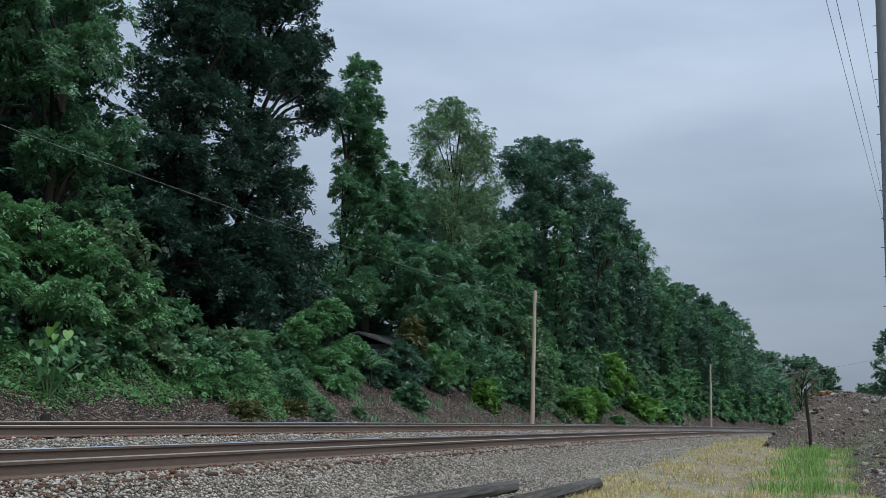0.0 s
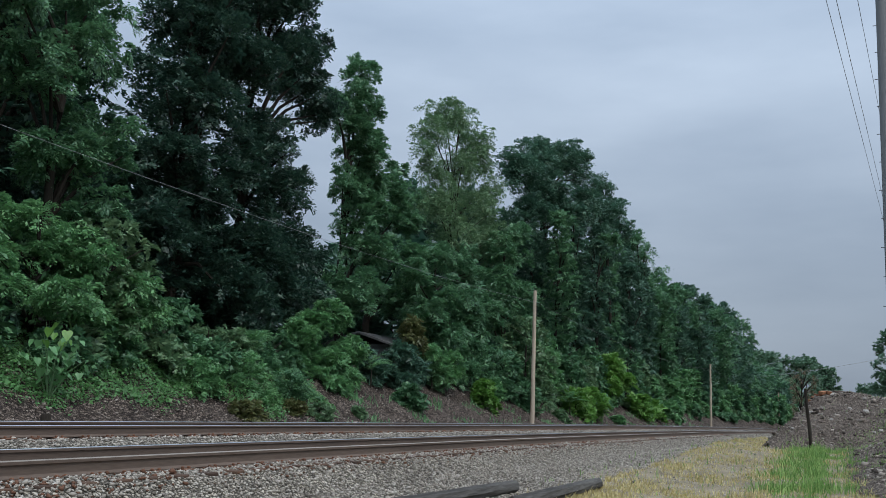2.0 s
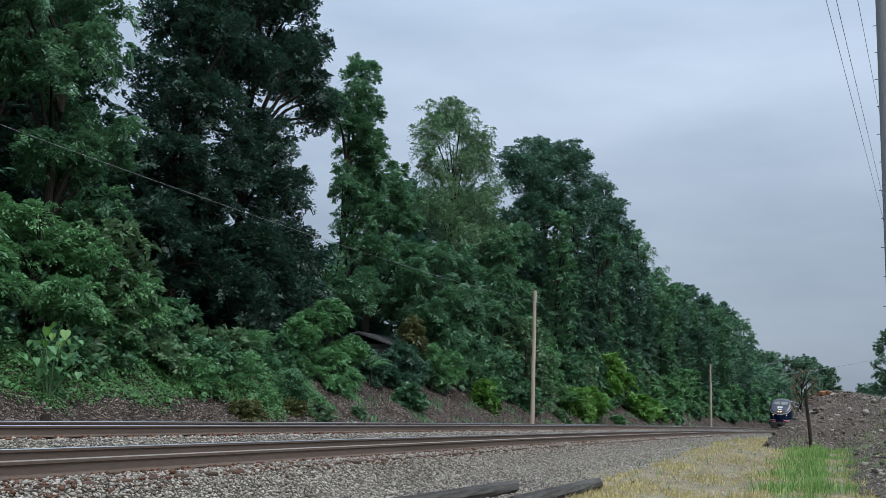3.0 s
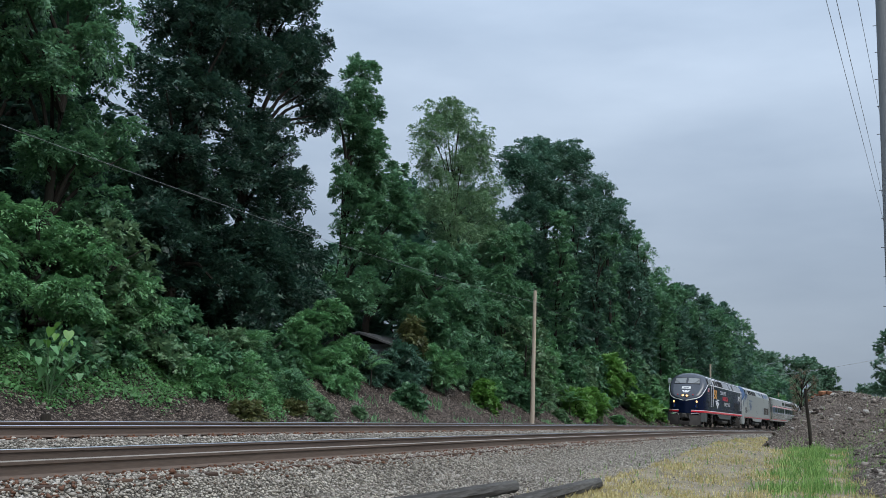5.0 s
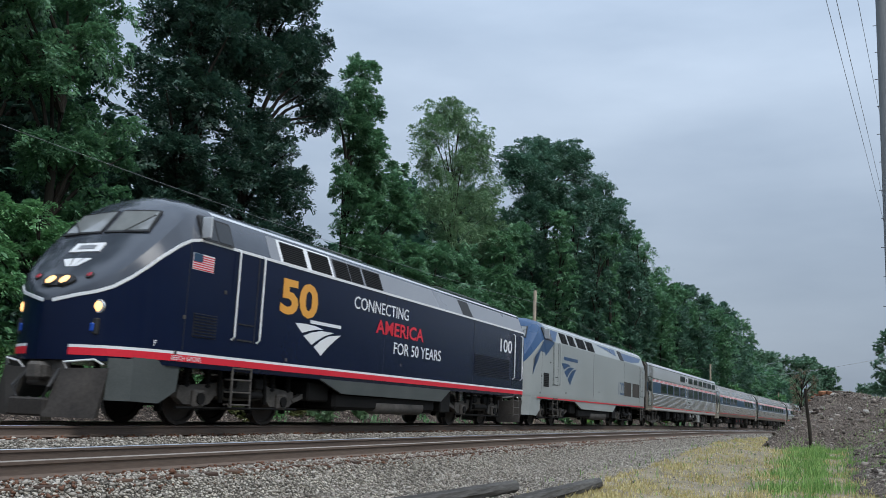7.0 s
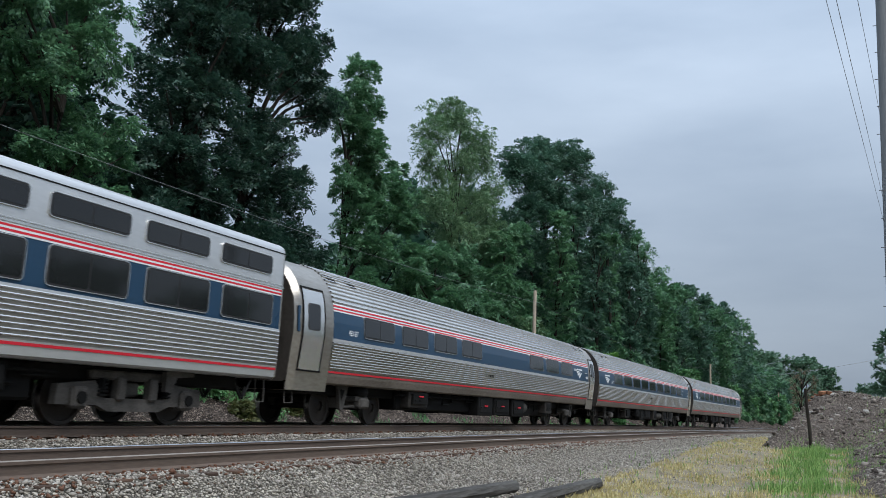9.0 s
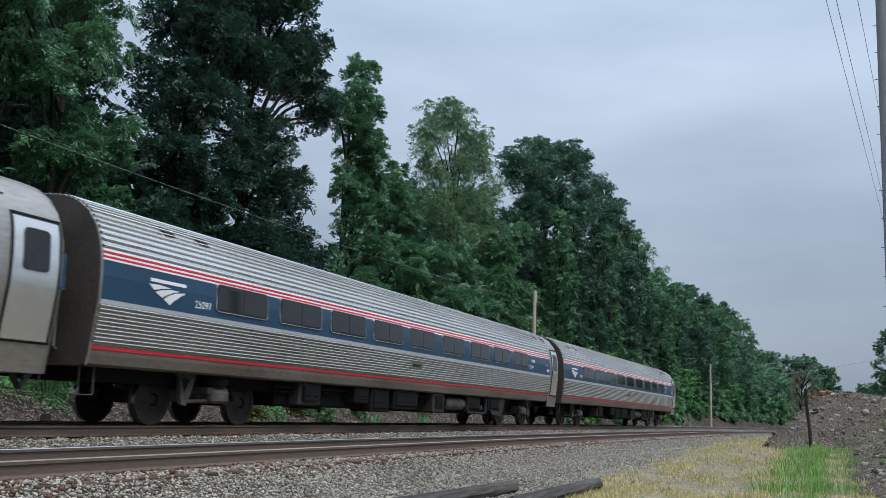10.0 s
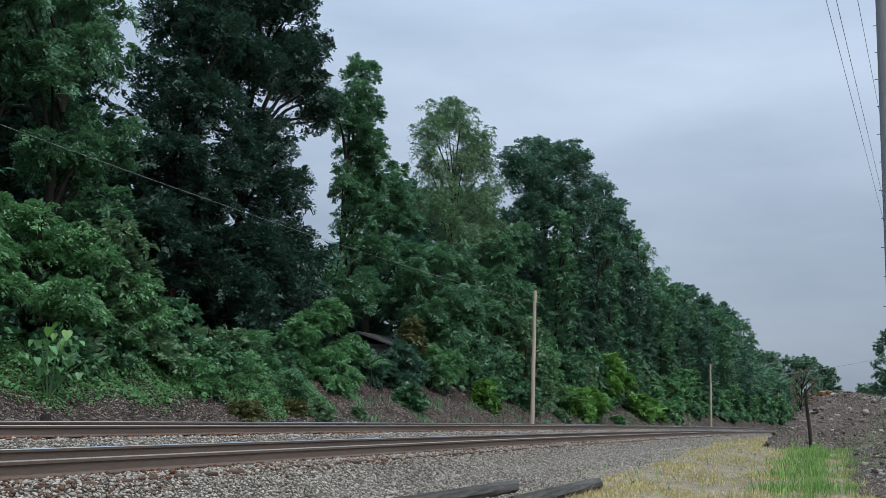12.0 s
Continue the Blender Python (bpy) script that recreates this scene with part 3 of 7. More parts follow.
tree("poplar_tree", 49.2, 15.2, 18.4, 0, 0, 44000, 0.125, M_LEAF_MID, "broadleaf tree with a ragged green crown", 17, clumps=110, clump=0.75, elong=1.7, lobes=[
    (47.8, 15.0, 16.8, 1.3, 1.3), (49.8, 15.0, 15.2, 1.3, 1.5), (48.2, 15.0, 13.6, 1.7, 1.6), (51.6, 15.0, 16.2, 0.8, 0.8), (50.8, 14.6, 12.8, 2.0, 1.8), (47.4, 14.6, 15.0, 1.5, 1.6), (52.0, 14.8, 14.4, 1.4, 1.6), (48.8, 14.4, 10.0, 2.0, 1.8), (50.4, 14.0, 7.6, 2.2, 1.8)])
tree_feather = tree("birch_tree", 58.8, 14.2, 23.0, 0, 0, 92000, 0.075, M_LEAF_OLIVE, "airy light tree with thin drooping twigs", 18, clumps=430, clump=0.75, droop=0.8, elong=2.4, branch=14, stem=0.5, loose=0.22, lobes=[
    (56.4, 14.0, 21.8, 1.9, 1.3), (59.4, 14.0, 22.4, 2.1, 1.3), (55.0, 14.0, 20.0, 1.7, 1.5), (62.0, 14.0, 21.8, 1.7, 1.2), (58.8, 14.0, 18.6, 2.0, 1.8), (61.4, 14.0, 20.4, 1.8, 1.8), (63.4, 14.0, 20.2, 1.4, 1.6), (53.2, 14.0, 18.4, 0.9, 1.0), (66.0, 14.0, 18.4, 1.4, 2.2), (66.6, 14.0, 14.6, 2.0, 2.4), (54.6, 13.8, 14.6, 1.8, 1.8), (54.4, 14.0, 17.2, 1.0, 1.5), (56.6, 14.0, 16.0, 1.9, 1.9), (60.6, 14.0, 16.0, 2.2, 2.0), (64.2, 14.0, 17.0, 1.5, 2.0), (58.6, 13.6, 13.2, 2.4, 1.8), (63.0, 13.4, 13.4, 2.0, 2.0)])
tree("locust_tree", 51.0, 11.6, 12.0, 0, 0, 44000, 0.105, M_LEAF_MID, "medium light green tree over the bank", 19, clumps=130, clump=0.75, droop=0.8, elong=2.2, lobes=[
    (49.6, 11.5, 10.0, 1.9, 1.3), (46.8, 11.5, 8.6, 1.5, 1.2), (53.2, 11.5, 10.6, 2.0, 1.3), (51.0, 11.0, 7.8, 2.4, 1.5), (55.6, 11.5, 9.4, 1.7, 1.7), (48.2, 11.0, 6.2, 1.9, 1.3), (53.6, 10.8, 6.8, 2.0, 1.5), (50.6, 10.4, 5.0, 2.0, 1.3)])
tree("locust_tree", 63.0, 11.6, 16.0, 0, 0, 42000, 0.12, M_LEAF_MID, "medium green tree over the bank", 20, clumps=120, clump=0.85, droop=0.4, lobes=[
    (63.0, 11.5, 12.6, 2.0, 2.2), (61.0, 11.5, 9.6, 2.1, 2.0), (65.4, 11.5, 9.2, 2.3, 2.3), (63.0, 10.6, 6.6, 2.3, 1.6), (66.6, 12.0, 14.0, 1.7, 2.3), (58.6, 11.2, 7.4, 1.8, 1.8), (67.6, 11.0, 6.2, 2.0, 2.0)])
tree("oak_tree", 80.0, 14.6, 29.0, 0, 0, 150000, 0.128, M_LEAF_DARK, T_VINE, 61, clumps=300, clump=1.2, wide=0.5, elong=1.45, lobes=[
    (72.4, 14.5, 22.0, 2.3, 1.8), (72.0, 14.0, 16.0, 2.4, 3.0), (77.0, 14.0, 21.4, 2.6, 2.0), (76.2, 14.5, 24.2, 2.9, 1.9), (81.0, 14.5, 25.6, 3.3, 1.9), (86.0, 14.5, 26.8, 3.3, 2.0), (90.4, 14.5, 27.0, 2.6, 2.0), (74.6, 14.0, 18.4, 2.6, 2.4), (80.4, 14.0, 20.6, 3.2, 2.6), (86.6, 14.0, 21.6, 3.3, 3.0), (91.6, 14.0, 22.6, 2.4, 2.4), (79.0, 13.4, 15.0, 2.8, 2.8), (85.4, 13.4, 15.0, 3.0, 3.2), (74.2, 13.4, 12.6, 2.4, 3.0), (78.4, 12.8, 9.0, 2.8, 2.8), (85.0, 12.8, 8.6, 3.0, 3.2)])
tree("oak_tree", 99.0, 14.6, 28.0, 0, 0, 90000, 0.145, M_LEAF_DARK, T_VINE, 62, clumps=240, clump=1.25, wide=0.5, elong=1.45, lobes=[
    (96.4, 14.5, 26.4, 2.4, 1.7), (99.4, 14.4, 23.4, 2.4, 2.4), (103.4, 14.5, 25.4, 2.4, 1.6), (107.2, 14.2, 24.0, 2.0, 1.6), (95.4, 14.0, 20.6, 2.4, 2.6), (101.0, 14.0, 18.6, 2.8, 2.8), (106.6, 14.0, 19.6, 2.6, 2.8), (98.0, 13.4, 14.0, 3.0, 3.2), (104.6, 13.4, 13.0, 3.0, 3.2), (97.0, 12.8, 8.2, 3.0, 3.0), (104.0, 12.8, 7.6, 3.2, 3.2)])
tree("oak_tree", 115.0, 14.2, 24.0, 0, 0, 66000, 0.160, M_LEAF_MID, T_DARK, 63, clumps=190, clump=1.3, wide=0.5, elong=1.45, lobes=[
    (112.4, 14.0, 23.0, 2.2, 1.5), (116.4, 14.0, 22.2, 2.0, 1.5), (121.6, 14.0, 20.0, 2.2, 1.3), (113.2, 14.0, 18.4, 2.8, 2.6), (118.6, 14.0, 17.0, 2.8, 2.4), (112.6, 13.4, 13.0, 3.2, 3.0), (119.0, 13.4, 12.0, 3.2, 3.0), (124.6, 13.6, 15.0, 2.6, 2.8), (114.0, 12.8, 7.4, 3.4, 3.2), (122.0, 12.8, 7.0, 3.6, 3.4)])
# slender vine-clad trees along the wood's edge
for i, (tx, th, tr_) in enumerate([(73.5, 18.5, 1.6), (79.0, 20.5, 1.5), (84.5, 18.0, 1.5), (90.5, 20.0, 1.7), (96.5, 17.5, 1.6), (104.0, 19.0, 1.8), (112.0, 16.5, 2.0), (122.0, 16.0, 2.2), (133.0, 15.0, 2.4)]):
    tree("oak_tree", tx, 10.6 + 0.6 * (i % 2), th, tr_, 2.5, 13000, 0.12 + 0.0005 * tx, M_LEAF_DARK if i % 3 else M_LEAF_MID, "slender tree clad in climbing vines to its top", 160 + i, "column", 80, 0.42)
for i, (tx, to, th, tr_) in enumerate([(131, 14, 20.6, 4.4), (138.5, 14, 21.6, 4.6), (148, 14, 20.4, 5.2), (160, 14, 21.6, 6.2), (173, 14.5, 21.4, 5.4), (185, 16.5, 18.0, 4.2), (204, 18, 14.5, 7.2), (226, 20, 14.0, 7.6), (250, 22, 14.0, 8.2)]):
    tree("oak_tree", tx, to, th, tr_, 0.8, 25000, 0.25, M_LEAF_DARK if i % 2 else M_LEAF_MID, T_DARK, 30 + i, "column" if i % 3 else "dome", 100, 0.25, elong=1.5, wide=0.5)
# far woods closing the curve
for i, (tx, ty, th, tr_) in enumerate([(262, 24, 23, 9), (285, 30, 26, 10), (300, 18, 24, 9), (318, 8, 23.5, 8), (330, 28, 28, 10), (345, -1, 21.5, 6), (360, 20, 27.5, 10), (372, 6, 26.5, 9), (250, 14, 17, 7), (236, 26, 22, 8)]):
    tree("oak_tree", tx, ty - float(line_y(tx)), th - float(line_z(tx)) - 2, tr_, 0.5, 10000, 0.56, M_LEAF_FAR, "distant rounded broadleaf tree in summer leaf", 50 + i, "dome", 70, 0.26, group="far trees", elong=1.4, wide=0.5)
for i, (tx, ty, th, tr_) in enumerate([(420, -10, 14.0, 9), (430, -20, 19, 9), (250, -17.2, 26, 6.5), (262, -26, 23, 8)]):
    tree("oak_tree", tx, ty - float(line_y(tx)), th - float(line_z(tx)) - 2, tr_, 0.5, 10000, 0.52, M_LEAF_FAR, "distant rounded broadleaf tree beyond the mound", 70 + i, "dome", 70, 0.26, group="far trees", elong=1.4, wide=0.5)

# unseen trees like the far woods, added round the yard to darken train reflections
for i, (tx, ty, th, tr_) in enumerate([(232, -38, 19, 9), (205, -52, 20, 10), (176, -62, 18, 10), (148, -70, 20, 10), (120, -76, 19, 10), (92, -80, 20, 10), (64, -82, 18, 10), (36, -82, 20, 10), (8, -80, 19, 10), (-20, -76, 20, 10), (-46, -66, 19, 10), (-66, -48, 20, 10)]):
    tree("oak_tree", tx, ty - float(line_y(tx)), th, tr_, 0.5, 4500, 1.0, M_LEAF_FAR, "unseen rounded broadleaf tree added beyond the yard to darken reflections", 730 + i, "dome", 60, 0.28, group="far trees")

# second row behind, closing the wood
for i, tx in enumerate([4, 12, 20, 28, 36, 51, 62, 70, 78, 88, 98, 110, 124, 140, 158, 178, 200, 226]):
    th = 12.5 if tx < 30 else (10.2 if tx < 55 else (14.0 if tx < 66 else (20.5 if 66 < tx < 80 else 19.0 if tx < 115 else 15.0)))
    tree("oak_tree", tx, 20.5 + (i % 3), th, 5.5 + 0.02 * tx, 2.5, 7000, 0.50, M_LEAF_DARK, "dark broadleaf tree deeper in the wood", 90 + i, "dome", 70, 0.28, group="trees deeper in the wood")

SWAY = []
# understorey on the bank
rs_ = random.Random(8)
x = 7.0
i = 0
while x < 210:
    o = rs_.uniform(8.8, 10.6)
    hgt = rs_.uniform(2.6, 5.0) + (1.2 if x > 60 else 0)
    r = rs_.uniform(1.3, 2.2)
    if 22 < x < 33:
        hgt, o = rs_.uniform(1.8, 3.2), 10.0
    mt = rs_.choice([M_LEAF_MID, M_LEAF_DARK if x < 50 else M_LEAF_LIGHT, M_LEAF_MID, M_LEAF_LIGHT, M_LEAF_OLIVE])
    far = 1 + x / 90
    if not 33 < x < 50:
        sap = tree("sapling", x, o, hgt + 1.5, r, 0.7 + rs_.uniform(0.3, 0.9), int(11000 / far ** 0.6), 0.080 * far, mt, "young tree thick with green leaves on the bank", 200 + i, "dome", 46, 0.30, category="sapling", branch=5, group="saplings on the bank", droop=rs_.uniform(0, 1.2), elong=rs_.uniform(1.8, 2.6))
        if 16 < x < 46:
            SWAY.append(sap)
    x += rs_.uniform(2.2, 3.4) * (1 + x / 160)
    i += 1
# saplings of their own shape
for sx, so, st, mt, lab, lobes in (
        (34.8, 9.4, 5.6, M_LEAF_LIGHT, "young tree with long drooping green leaves", [(33.8, 9.4, 3.9, 1.1, 0.9), (35.6, 9.4, 4.6, 0.9, 0.9), (34.4, 8.8, 2.5, 1.2, 0.8), (36.4, 8.9, 3.0, 1.0, 0.9), (35.2, 8.5, 1.7, 1.2, 0.7), (33.2, 8.9, 2.0, 1.0, 0.8), (32.6, 9.2, 3.4, 0.8, 0.8), (33.8, 8.2, 1.3, 1.0, 0.5)]),
        (37.8, 9.2, 4.6, M_LEAF_DARK, "dark leafy sapling before the small house", [(37.6, 9.2, 3.0, 0.8, 0.7), (38.6, 9.0, 2.0, 1.0, 0.7), (39.6, 8.8, 2.3, 0.8, 0.6)]),
        (41.6, 8.6, 5.2, M_LEAF_DARK, "dense dark sapling on the bank", [(41.0, 8.6, 3.1, 1.0, 0.8), (42.4, 8.5, 2.5, 1.1, 0.8), (40.6, 8.2, 1.9, 0.8, 0.5)]),
        (42.2, 8.6, 5.6, M_LEAF_RUST, "yellowing sapling with rusty leaf tips", [(42.2, 8.6, 4.6, 0.6, 0.8), (43.0, 8.6, 3.9, 0.5, 0.5)]),
        (44.8, 8.5, 4.4, M_LEAF_LIGHT, "yellow-green sapling on the bank", [(44.4, 8.5, 3.2, 0.9, 0.9), (45.6, 8.4, 2.4, 1.0, 0.8), (46.8, 8.3, 3.0, 0.9, 1.0)]),
        (48.6, 9.0, 5.4, M_LEAF_MID, "green sapling with an upright top", [(48.2, 9.0, 4.0, 0.9, 1.2), (49.6, 8.8, 2.8, 1.1, 1.0), (51.2, 9.0, 3.8, 1.0, 1.2)]),
        (83.0, 8.6, 6.8, M_LEAF_BRIGHT, "broad light green sapling low on the bank", [(82.0, 8.6, 5.2, 1.5, 1.3), (84.4, 8.4, 3.8, 1.8, 1.4), (80.6, 8.4, 3.6, 1.3, 1.2)])):
    SWAY.append(tree("sapling", sx, so, st, 0, 0, 6200 * len(lobes) if sx < 38 else 4200 * len(lobes), 0.075 * (1 + max(0, sx - 34) / 60), mt, lab, int(sx * 10), clumps=20 * len(lobes), clump=0.42 * (1 + max(0, sx - 34) / 80), category="sapling", branch=4, stem=0.5, group="saplings on the bank", droop=0.7, elong=2.4, lobes=lobes))
x = 9.0
while x < 190:
    o = rs_.uniform(7.7, 9.0)
    hgt = rs_.uniform(0.7, 1.8)
    r = rs_.uniform(0.7, 1.4)
    mt = rs_.choice([M_LEAF_MID, M_LEAF_LIGHT, M_LEAF_MID, M_LEAF_OLIVE])
    far = 1 + x / 70
    gz = float(ground_z(x, o))
    if not 29.5 < x < 50:
        tree("shrub", x, o, gz + hgt, r, gz + 0.12, int(4300 / far ** 0.5), 0.068 * far, mt, "leafy green shrub on the cinder bank", 400 + i, "bush", 22, 0.4, category="shrub", branch=4, stem=0.5, group="shrubs on the bank")
    x += rs_.uniform(1.5, 2.6) * (1 + x / 120)
    i += 1
# plants that stand out: bright green, yellowing, sprawling
for i, (sx, so, sh, sr, mt, lab) in enumerate([
        (49.6, 7.3, 1.9, 0.9, M_LEAF_BRIGHT, "bright green young shrub low on the bank"),
        (67.0, 7.0, 2.3, 1.7, M_LEAF_BRIGHT, "broad bright green shrub behind the pole"),
        (70.5, 7.1, 2.4, 1.6, M_LEAF_BRIGHT, "broad bright green shrub behind the pole"),
        (39.6, 7.2, 1.2, 0.9, M_LEAF_MID, "rounded dark green shrub on the bank"),
        (25.2, 6.2, 0.75, 0.75, M_LEAF_RUST, "low rusty brown shrub near the track"),
        (29.9, 6.2, 0.75, 0.6, M_LEAF_OLIVE, "low olive shrub at the foot of the bank"),
        (28.6, 6.6, 0.6, 0.6, M_LEAF_RUST, "low rusty brown shrub near the track"),
        (33.4, 6.5, 0.5, 0.4, M_LEAF_OLIVE, "small olive shrub on bare cinders"),
        (57.0, 7.4, 2.0, 1.1, M_LEAF_MID, "sprawling green shrub on the bank"),
        (62.0, 6.6, 0.8, 0.7, M_LEAF_OLIVE, "low olive weed beside the pole"),
        (76.0, 6.2, 0.8, 0.8, M_LEAF_LIGHT, "light green weed at the bank's foot"),
        (88.0, 7.2, 2.4, 1.8, M_LEAF_BRIGHT, "bright green shrub on the bank"),
        (93.0, 7.2, 2.0, 1.5, M_LEAF_BRIGHT, "bright green shrub on the bank"),
        (101.0, 7.2, 2.2, 1.6, M_LEAF_LIGHT, "light green shrub on the bank"),
        (26.8, 7.4, 1.7, 1.0, M_LEAF_LIGHT, "light green leafy shrub on the bank"),
        (24.2, 7.6, 1.2, 1.0, M_LEAF_LIGHT, "light green leafy shrub on the bank"),
        (29.4, 7.3, 1.3, 1.0, M_LEAF_MID, "leafy green shrub on the bank")]):
    gz = float(ground_z(sx, so))
    tree("shrub", sx, so, gz + sh, sr, gz - 0.1, 5600 if sx > 30 else 8000, 0.072 * (1 + sx / 70) if sx > 30 else 0.05, mt, lab, 600 + i, "bush", 30, 0.36, category="shrub", branch=5, stem=0.5, group="shrubs on the bank", elong=1.7)


def ground_ivy():
    """Low creepers spread over the foot of the bank."""
    rng = np.random.default_rng(77)
    n = 52000
    xs = rng.uniform(14, 32, n)
    os_ = rng.uniform(5.7, 9.4, n)
    edge = 6.85 + 0.45 * wobble(xs, xs * 0, 0.8) + 0.25 * wobble(xs, xs * 0 + 3, 2.3) - 0.5 * np.exp(-((xs - 27.6) / 1.6) ** 2) - 0.35 * np.exp(-((xs - 18.2) / 1.5) ** 2)
    keep = os_ > edge + 0.15 * rng.normal(size=n)
    xs, os_ = xs[keep], os_[keep]
    n = len(xs)
    hump = 0.14 + 0.42 * np.clip(wobble(xs, os_, 1.6) + 0.3, 0, 1) * np.clip((os_ - edge[keep]) / 0.4, 0, 1)
    z = ground_abs(xs, os_) + 0.16 * wobble(xs, os_, 1.0) + hump * rng.random(n) ** 0.6
    p = np.stack([xs, line_y(xs) + os_, z], -1)
    nrm = np.array([0, -0.45, 0.8]) + rng.normal(0, 0.4, (n, 3))
    nrm /= np.linalg.norm(nrm, axis=1, keepdims=True)
    a = rng.normal(size=(n, 3))
    a -= nrm * (a * nrm).sum(1, keepdims=True)
    a /= np.linalg.norm(a, axis=1, keepdims=True)
    b = np.cross(nrm, a)
    s = 0.044 * np.exp(rng.normal(0, 0.35, n))[:, None]
    v = np.stack([p - a * s * 0.8, p + b * s * 0.6, p + a * s * 0.9 - nrm * s * 0.25, p - b * s * 0.6], 1).reshape(-1, 3)
    tagged(new("ground_ivy", leaf_mesh("ground_ivy", v, M_LEAF_IVY)), "low green creepers spilling over the cinder bank", "ivy", kind="stuff")


ground_ivy()


def sumac(x, o, height, fronds, reach, seed, label):
    """A sumac: upright stem and long feathered fronds that arch outwards, each with paired leaflets."""
    rng = np.random.default_rng(seed)
    ob = tagged(new("sumac"), label, "plant", group="sumacs on the bank")
    gz = float(ground_z(x, o))
    ob.matrix_basis = Matrix.Translation(at(x, o, gz))
    part("stem", Geo().tube([(0, 0, -0.2), (0.03, 0, height * 0.5), (0, 0.04, height * 0.8)], [0.04, 0.03, 0.015], 7), M_BARK, ob)
    for k in range(fronds):
        az = k * 2.4 + rng.normal(0, 0.2)
        lift = rng.uniform(0.25, 1.1)
        out = Vector((math.cos(az), math.sin(az), 0))
        z0 = height * rng.uniform(0.5, 0.8)
        ln = reach * rng.uniform(0.8, 1.15)
        g = Geo()
        pts = []
        for j in range(9):
            t = j / 8
            pts.append(Vector((0, 0, z0)) + out * ln * t * math.cos(lift * (1 - 0.5 * t)) + Vector((0, 0, ln * (math.sin(lift) * t - 0.45 * t * t))))
        g.tube(pts, [0.008 * (1 - 0.08 * j) for j in range(9)], 4)
        sd = out.cross(Vector((0, 0, 1)))
        for j in range(1, 15):
            t = j / 14
            i0 = min(7, int(t * 8))
            c = pts[i0].lerp(pts[i0 + 1], t * 8 - i0)
            fw = (pts[i0 + 1] - pts[i0]).normalized()
            l2 = ln * 0.20 * (1 - 0.55 * abs(t - 0.4) * 1.4)
            for sg in (-1, 1):
                d = (sd * sg + fw * 0.35 + Vector((0, 0, -0.28 + rng.normal(0, 0.08)))).normalized()
                g.add([c, c + d * l2 * 0.45 + fw * l2 * 0.14, c + d * l2, c + d * l2 * 0.45 - fw * l2 * 0.14], [(0, 1, 2, 3)])
        part("frond", g, M_LEAF_LIGHT, ob)
    return ob


sumac(28.3, 8.4, 2.0, 22, 1.15, 5, "sumac with long feathered green fronds")
sumac(37.6, 8.3, 1.7, 14, 1.1, 6, "smaller sumac with feathered green fronds")
sumac(65.5, 7.0, 1.9, 14, 1.3, 7, "bright sumac with feathered fronds by the pole")


def bigleaf_plant():
    """A tall weed with large heart-shaped leaves."""
    rng = np.random.default_rng(3)
    b = at(17.5, 6.9, float(ground_z(17.5, 6.9)))
    ob = tagged(new("paulownia_sapling"), "young plant with very large pale green leaves", "plant")
    ob.matrix_basis = Matrix.Translation(b)
    heart = [(0.0, 0.0), (-0.28, -0.10), (-0.46, 0.12), (-0.40, 0.45), (-0.18, 0.80), (0.0, 1.05), (0.18, 0.80), (0.40, 0.45), (0.46, 0.12), (0.28, -0.10)]
    for k in range(12):
        a = k * 2.4
        tip = Vector(((0.35 + 0.06 * k) * math.cos(a), 0.7 * (0.35 + 0.06 * k) * math.sin(a) - 0.15, 2.0 - 0.09 * k + rng.uniform(-0.1, 0.1)))
        part("stem", Geo().tube([(0, 0, -0.1), tip * 0.5 + Vector((0, 0, 0.15)), tip], [0.016, 0.012, 0.007], 6), M_LEAF_OLIVE, ob)
        for j in range(6):
            c = (tip * (0.40 + 0.62 * j / 5)) + Vector((rng.normal(0, 0.12), rng.normal(0, 0.12), rng.normal(0, 0.06)))
            s = rng.uniform(0.17, 0.32)
            az = rng.uniform(0, 6.28)
            m = Matrix.Translation(c) @ Matrix.Rotation(az, 4, 'Z') @ Matrix.Rotation(radians(rng.uniform(-75, -20)), 4, 'X')
            g = Geo()
            up = [m @ Vector((x_ * s, y_ * s, 0.10 * s * abs(x_) - 0.12 * s * y_ * y_)) for x_, y_ in heart]
            mid = m @ Vector((0, 0.35 * s, -0.03 * s))
            g.add([mid] + up, [(0, i + 1, (i + 1) % 10 + 1) for i in range(10)])
            part("leaf", g, M_LEAF_BRIGHT if j > 3 and k < 5 else M_LEAF_LIGHT, ob)
    return ob


plant_big = bigleaf_plant()


# ------------------------------------------------------------------ line-side poles and wires
def pole(name, x, o, z0, z1, r0, r1, mat, label, category="utility pole", lean=0.0, group="line-side poles"):
    ob = tagged(new(name), label, category, group=group)
    b = at(x, o, z0)
    ob.matrix_basis = Matrix.Translation(b)
    h = z1 - z0
    g = Geo()
    n = 9
    g.tube([(lean * (k / n) + 0.01 * math.sin(k * 2.1), 0.01 * math.cos(k * 1.7), h * k / n - (0.4 if k == 0 else 0)) for k in range(n + 1)], [r0 + (r1 - r0) * k / n for k in range(n + 1)], 14)
    part("shaft", g, mat, ob, smooth=50)
    return ob


